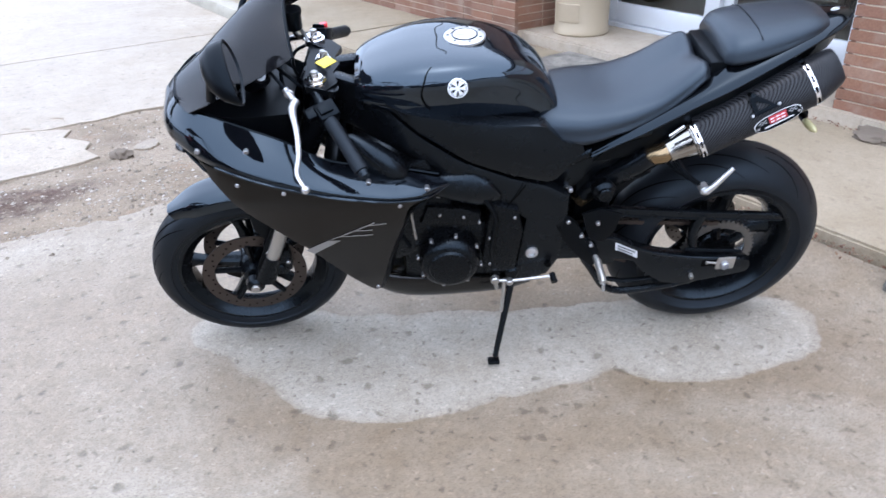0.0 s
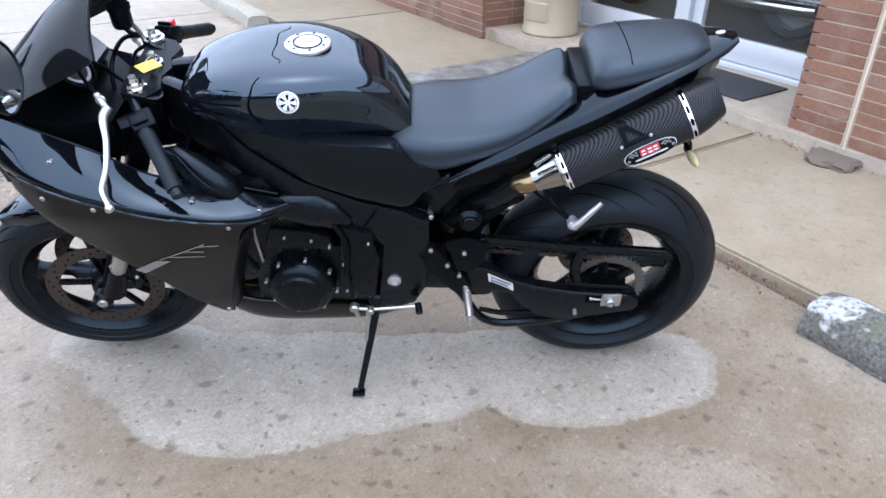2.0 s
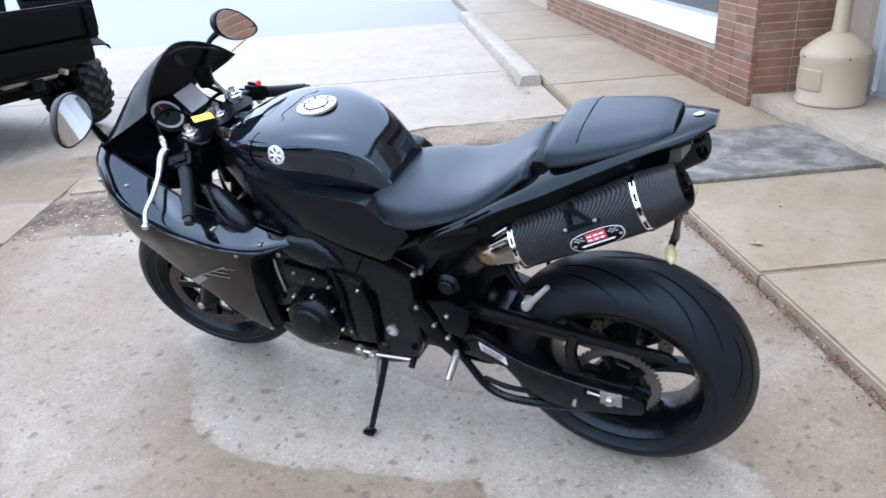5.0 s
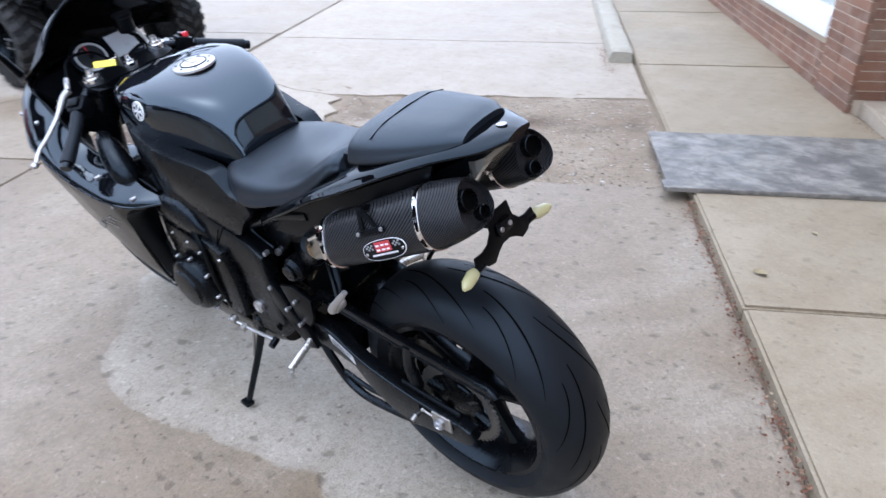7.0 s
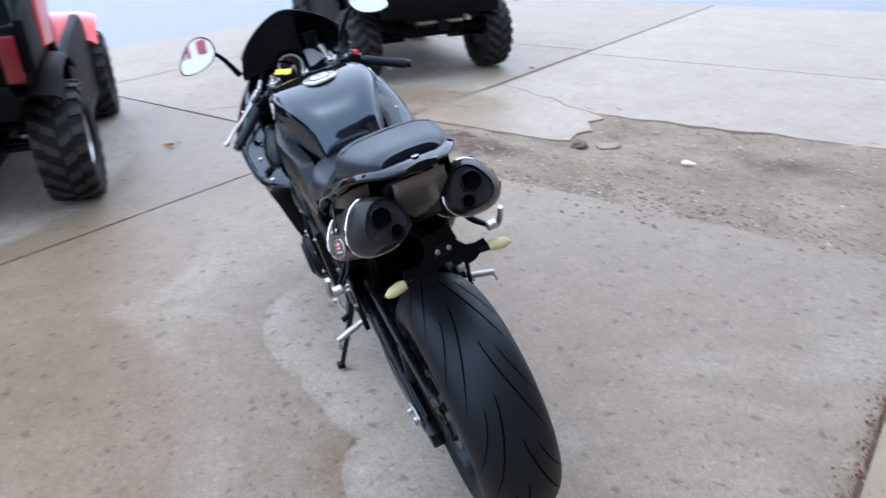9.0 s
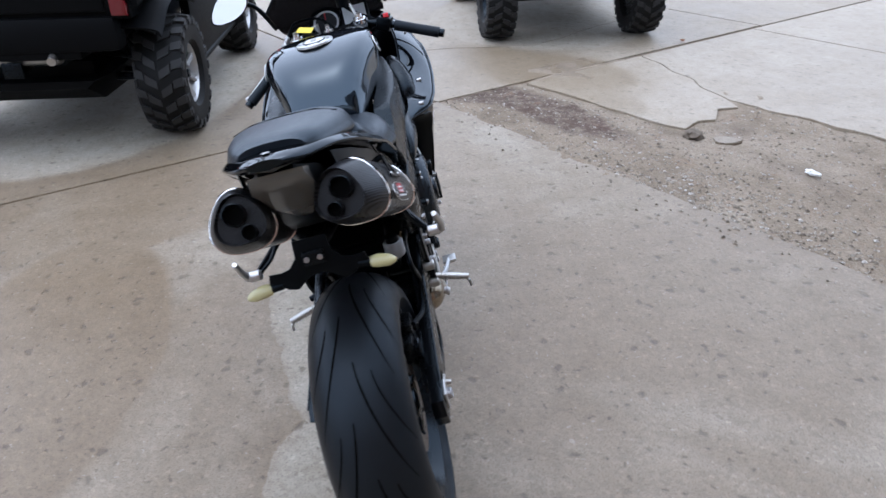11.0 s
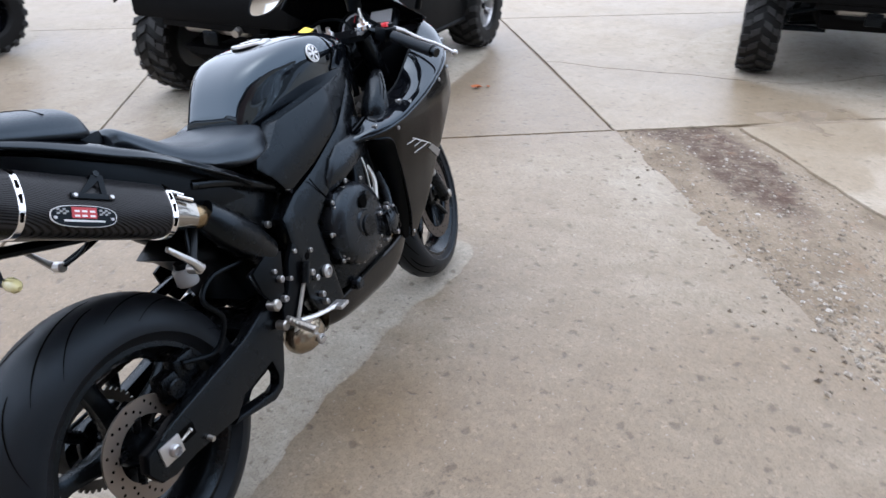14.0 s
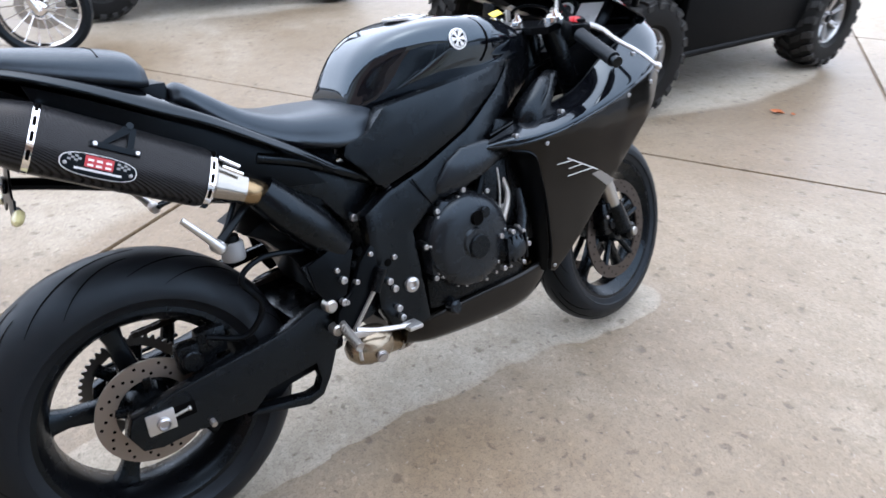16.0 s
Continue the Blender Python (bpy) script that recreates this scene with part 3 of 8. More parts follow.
crack_b = jagged((-3.07, -2.35), (-4.6, -1.55), 0.1, 0.03, 12) + jagged((-4.6, -1.55), (-6.59, -1.9), 0.1, 0.03, 13) + [(-6.59, -1.9)]
slab_shapes.append([(x, y - 0.003) for x, y in crack_b] + [(-6.59, -3.99), (-3.06, -3.99)])
slab_shapes.append([(x, y + 0.003) for x, y in reversed(crack_b)] + [(-3.06, -0.815), (-6.59, -0.815)])

# gravel and earth where a slab is missing
bm = bmesh.new()
gx, gy = 46, 84
gv = [[bm.verts.new((-4.8 + 1.85 * i / gx, -1.0 + 3.5 * j / gy, 0)) for j in range(gy + 1)] for i in range(gx + 1)]
for i in range(gx):
    for j in range(gy):
        bm.faces.new((gv[i][j], gv[i + 1][j], gv[i + 1][j + 1], gv[i][j + 1]))
for v in bm.verts:
    q = Vector((v.co.x * 1.3, v.co.y * 1.3, 2))
    v.co.z = -0.010 + 0.022 * noise.noise(q) + 0.012 * noise.noise(q * 6) + 0.005 * noise.noise(q * 25)
gravel = structure("gravel_strip", bm, M_GRAVEL, "strip of loose gravel and damp earth between slabs", GRID)
gravel["category"] = "gravel"

bm = bmesh.new()
for n in range(10400):
    near = rng.random() < 0.025
    s, w = (rng.uniform(-4.6, -3.05), rng.uniform(-0.8, 2.45)) if n < 9000 else (-3.07 - abs(rng.gauss(0, 0.22)), rng.gauss(1.15, 0.5))
    if s < -3.8 and w < 0.45:
        continue
    if near:
        s = -3.07 + rng.gauss(0.05, 0.09)
    r = 0.0025 + (0.010 if n < 9000 else 0.012) * rng.random() ** (3.5 if n < 9000 else 2.2)
    q = Vector((s * 1.3, w * 1.3, 2))
    z = 0.002 if s > -3.06 else -0.010 + 0.022 * noise.noise(q) + 0.012 * noise.noise(q * 6) + 0.005 * noise.noise(q * 25)
    c = [bm.verts.new((s + r * a * rng.uniform(0.7, 1.3), w + r * b * rng.uniform(0.7, 1.3), z + r * 0.7 * d * rng.uniform(0.7, 1.2))) for a, b, d in ((1, 0, 0), (0, 1, 0), (-1, 0, 0), (0, -1, 0), (0.2, 0.1, 1), (0, 0, -0.6))]
    for i in range(4):
        bm.faces.new((c[i], c[(i + 1) % 4], c[4]))
        bm.faces.new((c[(i + 1) % 4], c[i], c[5]))
pebbles = part("pebbles", bm, M_PEBBLE, None, "scattered grey and brown pebbles on earth", 0)
tagged(pebbles, "", "pebbles", kind="stuff")
pebbles.matrix_basis = GRID

# rock left at the broken corner
bm = bmesh.new()
bmesh.ops.create_icosphere(bm, subdivisions=3, radius=1.0)
for v in bm.verts:
    v.co = Vector((v.co.x * 0.065, v.co.y * 0.045, v.co.z * 0.032)) * (1 + 0.55 * noise.noise(v.co * 1.9))
rock = tagged(part("broken_rock", bm, M_SOILROCK, None, "", 60), "small dark clod of earth and stone by the slab", "rock")
rock.matrix_basis = GRID @ pose(-3.79, 0.56, 0.004, 0, 0, 20)

# flat piece broken off the slab's corner
piece = [(0.062 * (1 + 0.25 * noise.noise(Vector((math.cos(a) * 1.4, math.sin(a) * 1.4, 4)))) * math.cos(a), 0.075 * (1 + 0.25 * noise.noise(Vector((math.cos(a) * 1.4, math.sin(a) * 1.4, 9)))) * math.sin(a)) for a in np.linspace(0, 2 * math.pi, 18, endpoint=False)]
flake = tagged(part("concrete_flake", prism(piece, -0.03, 0.005, 0.004), M_CONC, None, "", 45), "flat pale flake of concrete lying on gravel", "rock")
flake.matrix_basis = GRID @ pose(-3.885, 0.70, -0.006, 3, -2, 30)

# flat broken lump of concrete on the sidewalk by the brick wall
bm = bmesh.new()
bmesh.ops.create_icosphere(bm, subdivisions=3, radius=1.0)
for v in bm.verts:
    v.co = Vector((max(-0.10, min(0.10, v.co.x * 0.15)), v.co.y * 0.085, max(-0.012, min(0.026, v.co.z * 0.05)))) * (1 + 0.3 * noise.noise(v.co * 2.3))
chunk = tagged(part("concrete_fragment", bm, M_SOILROCK, None, "", 35), "flat broken concrete fragment lying by the brick wall", "rock")
chunk.matrix_basis = GRID @ pose(-1.50, 3.545, 0.061, 0, 0, 8)

# sidewalk: a low raised walk along the shop
walk_base = structure("sidewalk", box(-14.0, 12.0, 2.49, 3.9, -0.2, 0.035), M_JOINT, "pale concrete sidewalk with worn joints", GRID)
WALK_CUTS = [-14.0, -10.6, -7.9, -5.43, -3.72, -1.93, 0.35, 2.6, 6.0, 11.9]

# entry step in front of the shop doors
step_edge = [(-4.32, 3.66)] + jagged((-4.25, 3.63), (-1.2, 3.60), 0.09, 0.018, 21) + [(-1.2, 3.61), (-1.2, 4.5), (-4.32, 4.5)]
structure("entry_step", prism(step_edge, 0.0, 0.125, 0.012), M_STEP, "worn concrete step at the shop doors", GRID)["category"] = "step"


def wall_mesh(*boxes):
    return join(*[box(*b) for b in boxes])


TOP = 3.3
walls = {}
walls["wall_window"] = structure("wall_window", wall_mesh((-14, -4.80, 3.575, 3.82, 0, 0.38), (-14, -4.80, 3.575, 3.82, 2.5, TOP)), M_MORTAR, "low red brick wall under the shop window", GRID)
walls["wall_pillar_left"] = structure("wall_pillar_left", box(-4.80, -4.26, 3.555, 4.52, 0, TOP), M_MORTAR, "red brick pillar beside the shop entry", GRID)
walls["wall_pillar_right"] = structure("wall_pillar_right", box(-1.755, 6.0, 3.615, 4.52, 0, TOP), M_MORTAR, "red brick wall beside the shop doors", GRID)
walls["wall_lintel"] = structure("wall_lintel", box(-4.26, -1.755, 3.615, 4.52, 2.45, TOP), M_BRICK, "brick wall above the shop doors", GRID)
for w in walls.values():
    w["category"] = "wall"
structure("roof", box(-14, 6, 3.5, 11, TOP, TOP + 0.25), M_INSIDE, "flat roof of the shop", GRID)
structure("ceiling", box(-13.9, 5.9, 4.6, 10.8, 2.9, 2.95), M_WHITE, "white ceiling of the showroom", GRID)
structure("floor", box(-13.9, 5.9, 4.45, 10.8, 0.05, 0.12), M_CARPET, "dark showroom floor", GRID)
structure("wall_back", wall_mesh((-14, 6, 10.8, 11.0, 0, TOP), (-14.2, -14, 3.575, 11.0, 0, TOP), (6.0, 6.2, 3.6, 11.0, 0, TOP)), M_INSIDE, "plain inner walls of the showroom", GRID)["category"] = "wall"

# display window with a white sill
win = structure("window_1", join(box(-14, -4.80, 3.535, 3.80, 0.385, 0.53, 0.012), box(-14, -4.80, 3.60, 3.80, 2.42, 2.5)), M_WHITE, "shop display window with a white painted sill", GRID)
part("pane", box(-13.95, -4.84, 3.66, 3.668, 0.53, 2.42), M_GLASS, win).visible_shadow = False
for s in (-4.86, -6.9, -9.2, -11.6, -13.9):
    part("window_frame", box(s - 0.03, s + 0.03, 3.63, 3.70, 0.53, 2.42, 0.004), M_ALU, win)

# glazed double doors in a pale metal frame
DOOR_W = 4.30


def glass_door(name, s0, s1):
    d = structure(name, join(box(s0, s0 + 0.075, DOOR_W - 0.022, DOOR_W + 0.022, 0.16, 2.2, 0.004), box(s1 - 0.075, s1, DOOR_W - 0.022, DOOR_W + 0.022, 0.16, 2.2, 0.004),
                             box(s0 + 0.075, s1 - 0.075, DOOR_W - 0.02, DOOR_W + 0.02, 0.16, 0.30, 0.004), box(s0 + 0.075, s1 - 0.075, DOOR_W - 0.02, DOOR_W + 0.02, 2.1, 2.2, 0.004)),
                  M_ALU, "glazed shop door in a pale aluminium frame, closed", GRID)
    part("pane", box(s0 + 0.07, s1 - 0.07, DOOR_W - 0.004, DOOR_W + 0.004, 0.29, 2.11), M_GLASS, d).visible_shadow = False
    return d


glass_door("door_1", -3.98, -3.05)
glass_door("door_2", -2.98, -2.05)
frame_bm = join(box(-4.06, -3.985, DOOR_W - 0.06, DOOR_W + 0.06, 0.125, 2.45, 0.004), box(-3.045, -2.985, DOOR_W - 0.06, DOOR_W + 0.06, 0.125, 2.45, 0.004),
                box(-2.045, -1.97, DOOR_W - 0.06, DOOR_W + 0.06, 0.125, 2.45, 0.004), box(-4.06, -1.97, DOOR_W - 0.058, DOOR_W + 0.058, 2.205, 2.45, 0.004),
                box(-3.985, -2.045, DOOR_W - 0.05, DOOR_W + 0.05, 0.125, 0.155, 0.004))
structure("door_frame", frame_bm, M_ALU, "pale aluminium door frame and sill", GRID)["category"] = "frame"
structure("wall_entry_left", box(-4.26, -4.06, 4.2, 4.5, 0, 2.45), M_MORTAR, "narrow brick return beside the doors", GRID)["category"] = "wall"
structure("wall_entry_right", box(-1.97, -1.755, 4.2, 4.5, 0, 2.45), M_MORTAR, "narrow brick return beside the doors", GRID)["category"] = "wall"

# wide white sign board over the sidewalk, high on the brick wall
def shop_sign(s0, s1, z0, z1):
    t = thing("shop_sign", "wide white sign board with red block lettering on brick", "sign", GRID)
    part("board", box(s0, s1, 3.50, 3.56, z0, z1, 0.008), M_WHITE, t)
    for k in range(-4, 30):
        x, w = 0.078 + 0.143 * k, (0.040, 0.046, 0.036)[k % 3]
        if k in (0, 1):
            curve = bpy.data.curves.new("letter", "FONT")
            curve.body, curve.size, curve.extrude, curve.offset, curve.align_x = "RS"[k], 0.150, 0.004, 0.004, "CENTER"
            loose = bpy.data.objects.new("letter", curve)
            glyph = bmesh.new()
            glyph.from_mesh(loose.to_mesh())
            loose.to_mesh_clear()
            bpy.data.objects.remove(loose)
            part("letter", moved(glyph, pose(x, 3.494, 2.378, 90, 0, 0)), M_SIGN, t, "dull red letter")
        elif k not in (6, 7, 16, 17):
            part("letter_block", box(x - w, x + w, 3.488, 3.4985, 2.376, 2.484, 0.002), M_SIGN, t, "plain dull red block")
    for x in (s0 + 0.2, (s0 + s1) / 2, s1 - 0.2):
        part("bracket", box(x - 0.03, x + 0.03, 3.562, 3.584, z0 + 0.1, z1 - 0.1, 0.003), M_ALU, t)


shop_sign(-0.6, 5.0, 1.80, 3.10)

# kerb blocks


def kerb_block(s0, s1, w0, w1, h, seed, label, material):
    rows = []
    n = int((s1 - s0) / 0.022)
    for i in range(n + 1):
        s = s0 + (s1 - s0) * i / n
        end = min(1.0, 0.80 + min(i, n - i) * 0.07)
        ring = []
        for y, z in ((w0, -0.02), (w0 - 0.002, h * 0.25), (w0 + 0.004, h * 0.5), (w0 + 0.008, h * 0.75), (w0 + 0.016, h * 0.93), (w0 + 0.034, h), (w0 + 0.065, h * 1.01), (w0 + 0.095, h * 1.01), (w1 - 0.04, h), (w1 - 0.012, h * 0.92), (w1, h * 0.6), (w1, -0.02)):
            q = Vector((s * 5, y * 11, z * 11 + seed))
            fz = (0.014 * noise.noise(q + Vector((9, 0, 0))) + 0.007 * noise.noise(q * 4.1)) if z > 0 else 0
            ring.append((s + 0.012 * noise.noise(q * 1.3), y + 0.010 * noise.noise(q) + 0.006 * noise.noise(q * 3.7), max(-0.02, z * end + fz)))
        rows.append(ring)
    ob = part("kerb_stone", rings(rows), material, None, "", 35)
    ob.matrix_basis = GRID
    return tagged(ob, label, "kerb", "kerb stones along the sidewalk")


kerb_block(-10.6, -5.68, 2.27, 2.45, 0.11, 3, "long weathered concrete kerb stone beside the sidewalk", M_STONE)
kerb_block(-0.84, 1.5, 2.30, 2.475, 0.115, 8, "weathered concrete kerb stone with pale lichen and pitted top", M_LICHEN)

# worn rubber ramp laid across the sidewalk
ramp = part("rubber_ramp", box(-3.72, -2.90, 2.36, 3.62, 0.05, 0.068, 0.006), M_PLATE, None)
tagged(ramp, "worn dark rubber sheet lying across the sidewalk", "ramp").matrix_basis = GRID
part("ramp_lip", box(-2.99, -2.895, 2.34, 3.6, 0.05, 0.074, 0.006), M_PLATE, ramp, "worn edge strip")

mat_ob = part("door_mat", box(-2.95, -2.15, 3.75, 4.15, 0.125, 0.137, 0.004), M_MAT, None)
tagged(mat_ob, "thin black rubber door mat on the step", "mat").matrix_basis = GRID


def smoker_post(m):
    t = thing("ash_receptacle", "tan plastic cigarette receptacle with a tall post", "ash bin", m)
    part("bin", turned([(0.0, 0.0), (0.195, 0.0), (0.205, 0.012), (0.205, 0.03), (0.197, 0.045), (0.20, 0.27), (0.207, 0.30), (0.198, 0.325), (0.15, 0.37), (0.10, 0.405), (0.062, 0.43), (0.0, 0.43)], "z", 40), M_TAN, t)
    part("post", turned([(0.0, 0.425), (0.052, 0.425), (0.046, 0.5), (0.044, 0.95), (0.05, 1.0), (0.06, 1.02), (0.06, 1.06), (0.03, 1.09), (0.0, 1.09)], "z", 24), M_TAN, t)
    panel = [(0.2035 * math.cos(a), 0.2035 * math.sin(a)) for a in np.linspace(-0.52, 0.52, 9)]
    part("panel", rings([[(x * f, y * f, z) for x, y in panel] for f, z in ((0.985, 0.10), (1.012, 0.105), (1.012, 0.225), (0.985, 0.23))], cap=False, ring_closed=False), M_TAN_D, t)
    for a in (-0.15, 1.2):
        part("screw", disc((0.206 * math.cos(a), 0.206 * math.sin(a), 0.30), "x", 0.006, 0.006, 10), M_DARKHOLE, t)
    return t


smoker_post(GRID @ pose(-3.93, 3.93, 0.125, 0, 0, -80))


# beyond the street: an unseen, uneven low ring, added to shape reflections at the horizon
bm = bmesh.new()
prev = None
for i in range(241):
    a = 2 * math.pi * i / 240
    r = 34 + 3 * noise.noise(Vector((math.cos(a) * 4, math.sin(a) * 4, 0)))
    top_z = 2.6 + 1.6 * noise.noise(Vector((math.cos(a) * 6, math.sin(a) * 6, 3))) + 0.6 * noise.noise(Vector((math.cos(a) * 30, math.sin(a) * 30, 5)))
    pair = [bm.verts.new((r * math.cos(a), r * math.sin(a), z)) for z in (-0.1, top_z * 0.5, top_z)]
    if prev:
        for j in (0, 1):
            bm.faces.new((prev[j], pair[j], pair[j + 1], prev[j + 1]))
    prev = pair
backdrop = structure("backdrop", bm, M_BACKDROP, "added unseen low ring that shapes reflections near the horizon", Matrix())


# ---- the motorcycle: x forward from the rear axle, y to its left, z up, in units of 1.06 m ----
UNIT = Matrix.Scale(1.06, 4)
BIKE = pose(0.830, 2.048, 0, -13.2, 0, 182.0) @ UNIT
moto = thing("motorcycle", "black sport motorcycle with carbon twin exhausts leaning on its side stand", "motorcycle", BIKE)
HEAD = Vector((1.06, 0, 0.90))
STEER = Matrix.Translation(HEAD) @ Matrix.Rotation(radians(9), 4, Vector((-0.407, 0, 0.914))) @ Matrix.Translation(-HEAD)
REAR, FRONT = Vector((0.0, 0, 0.309)), Vector((1.338, 0, 0.291))


def screws(points, parent, r=0.006, t=0.006, m=None, name="screw"):
    """Low socket-head screws; a point lies just above the surface."""
    r *= 0.72
    for p in points:
        s = 1 if p[1] > 0 else -1
        part(name, turned([(0.0, -s * 0.012), (r, -s * 0.012), (r, s * 0.0008), (r * 0.8, s * 0.002), (r * 0.45, s * 0.002), (r * 0.4, -s * 0.0004), (0.0, -s * 0.0004)], "y", 12, p), m or M_BOLT, parent)


def tyre_point(c, R, hw, crown, phi, u):
    """A place on the tread: phi round the wheel, u from -1 to 1 across it."""
    b = u * radians(78)
    r = R - crown * (1 - math.cos(b))
    return Vector((c.x + r * math.cos(phi), c.y + hw * math.sin(b) / math.sin(radians(78)), c.z + r * math.sin(phi)))


def wheel(name, c, R, hw, crown, rim_r, rim_hw, spoke_w, m=Matrix(), grooves=9, seed=0):
    w = new(name)
    w.empty_display_size = 0.1
    w.parent = moto
    tread = [(R - crown * (1 - math.cos(b)), hw * math.sin(b) / math.sin(radians(78))) for b in np.linspace(-radians(78), radians(78), 23)]
    low = tread[-1][0]
    side = [(low - 0.012, hw * 1.0), (rim_r + 0.022, hw * 0.93), (rim_r + 0.008, hw * 0.84), (rim_r + 0.004, hw * 0.72)]
    prof = [(r, -y) for r, y in reversed(side)] + tread + side + [(rim_r, rim_hw * 0.9), (rim_r, -rim_hw * 0.9), (rim_r + 0.004, -hw * 0.72)]
    tyre = part("tyre", moved(turned(prof, "y", 72, c), m), M_RUBBER, w, "black road tyre with curved tread grooves")
    # grooves are flat black strips on the tread, their shade painted
    cut = bmesh.new()
    for k in range(grooves):
        for sgn in (-1, 1):
            for u0, u1, span, wd in ((0.06, 0.66, 0.80, 0.0017), (0.30, 0.86, 0.50, 0.0013)):
                phi0 = 2 * math.pi * (k + (0.5 if sgn > 0 else 0.0) + u0 * 0.4) / grooves
                prev = None
                for i in range(15):
                    t = i / 14
                    u = sgn * (u0 + (u1 - u0) * t**1.6)
                    p = tyre_point(c, R + 0.0006, hw + 0.0006, crown, phi0 + span * t, u)
                    half = wd * math.sin(math.pi * min(1, 0.12 + 0.88 * t)) + 0.0006
                    q = tyre_point(c, R + 0.0006, hw + 0.0006, crown, phi0 + span * t, u + sgn * half / hw * 1.4)
                    pair = (cut.verts.new(p), cut.verts.new(q))
                    if prev:
                        cut.faces.new((prev[0], pair[0], pair[1], prev[1]))
                    prev = pair
    tagged(part("tread_pattern", moved(cut, m), M_DARKHOLE, tyre, "dark tread grooves"), kind="stuff")
    rim = [(rim_r + 0.010, -rim_hw), (rim_r + 0.010, -rim_hw + 0.006), (rim_r - 0.004, -rim_hw + 0.012), (rim_r - 0.014, -rim_hw * 0.55), (rim_r - 0.022, -0.02), (rim_r - 0.022, 0.02), (rim_r - 0.014, rim_hw * 0.55),
           (rim_r - 0.004, rim_hw - 0.012), (rim_r + 0.010, rim_hw - 0.006), (rim_r + 0.010, rim_hw), (rim_r - 0.002, rim_hw + 0.001), (rim_r - 0.012, rim_hw - 0.012), (rim_r - 0.028, rim_hw * 0.5), (rim_r - 0.032, 0.0),
           (rim_r - 0.028, -rim_hw * 0.5), (rim_r - 0.012, -rim_hw + 0.012), (rim_r - 0.002, -rim_hw - 0.001), (rim_r + 0.010, -rim_hw)]
    part("rim", moved(turned(rim, "y", 64, c), m), M_SATIN, w, "satin black cast rim")
    part("hub", moved(turned([(0.018, -0.075), (0.032, -0.07), (0.040, -0.05), (0.046, -0.03), (0.046, 0.03), (0.040, 0.05), (0.032, 0.07), (0.018, 0.075)], "y", 28, c), m), M_SATIN, w)
    for k in range(5):
        a = 2 * math.pi * k / 5 + seed
        rows = []
        for r, sw_, th in ((0.038, spoke_w * 1.25, 0.024), (0.09, spoke_w * 0.85, 0.019), (0.14, spoke_w * 0.75, 0.016), (rim_r - 0.04, spoke_w * 0.95, 0.018), (rim_r - 0.022, spoke_w * 1.4, 0.022)):
            ring = []
            for j in range(10):
                q = 2 * math.pi * j / 10
                x, y = sw_ * math.copysign(abs(math.cos(q)) ** 0.6, math.cos(q)), th * math.copysign(abs(math.sin(q)) ** 0.6, math.sin(q))
                ring.append(c + Vector((r * math.cos(a) - x * math.sin(a), y, r * math.sin(a) + x * math.cos(a))))
            rows.append(ring)
        part("spoke", moved(rings(rows), m), M_SATIN, w)
    return w


def brake_disc(parent, c, y, r0, r1, m=Matrix(), material=None, name="brake_disc"):
    d = part(name, moved(turned([(r0, y - 0.0025), (r1, y - 0.0025), (r1, y + 0.0025), (r0, y + 0.0025), (r0, y - 0.0025)], "y", 56, c), m), material or M_DISC, parent, "drilled steel brake disc")
    # flat black dots paint the dark of the drilled holes
    holes = bmesh.new()
    for k in range(40):
        a, r = 2 * math.pi * k / 40, r0 + (r1 - r0) * (0.25, 0.5, 0.75)[k % 3]
        for s in (-1, 1):
            b = turned([(0.0, s * 0.0029), (0.0034, s * 0.0029)], "y", 8, c + Vector((r * math.cos(a), y, r * math.sin(a))))
            holes = join(holes, b)
    tagged(part("drilling", moved(holes, m), M_DARKHOLE, d, "dark drilled holes"), kind="stuff")
    for k in range(5):
        a = 2 * math.pi * k / 5 + 0.3
        part("carrier_arm", moved(tube([c + Vector((0.04 * math.cos(a), y * 0.8, 0.04 * math.sin(a))), c + Vector(((r0 + 0.004) * math.cos(a), y, (r0 + 0.004) * math.sin(a)))], 0.009, 8), m), M_ENGINE, d)
    return d


rear = wheel("rear_wheel", REAR, 0.308, 0.0935, 0.082, 0.2035, 0.078, 0.024, seed=0.5)
front = wheel("front_wheel", FRONT, 0.281, 0.0575, 0.052, 0.2035, 0.046, 0.016, STEER, seed=0.2)
brake_disc(rear, REAR, -0.064, 0.068, 0.106)
brake_disc(front, FRONT, 0.058, 0.110, 0.146, STEER, M_DISC_F)
brake_disc(front, FRONT, -0.058, 0.110, 0.146, STEER, M_DISC_F)

# rear sprocket with teeth, and the chain
teeth = []
for k in range(45 * 4):
    a = 2 * math.pi * k / (45 * 4)
    teeth.append((REAR.x + (0.108, 0.108, 0.101, 0.101)[k % 4] * math.cos(a), REAR.z + (0.108, 0.108, 0.101, 0.101)[k % 4] * math.sin(a)))
gear = bmesh.new()
outer0 = [gear.verts.new((x, 0.076, z)) for x, z in teeth]
outer1 = [gear.verts.new((x, 0.081, z)) for x, z in teeth]
inner0 = [gear.verts.new((REAR.x + 0.082 * math.cos(2 * math.pi * k / 180), 0.076, REAR.z + 0.082 * math.sin(2 * math.pi * k / 180))) for k in range(180)]
inner1 = [gear.verts.new((v.co.x, 0.081, v.co.z)) for v in inner0]
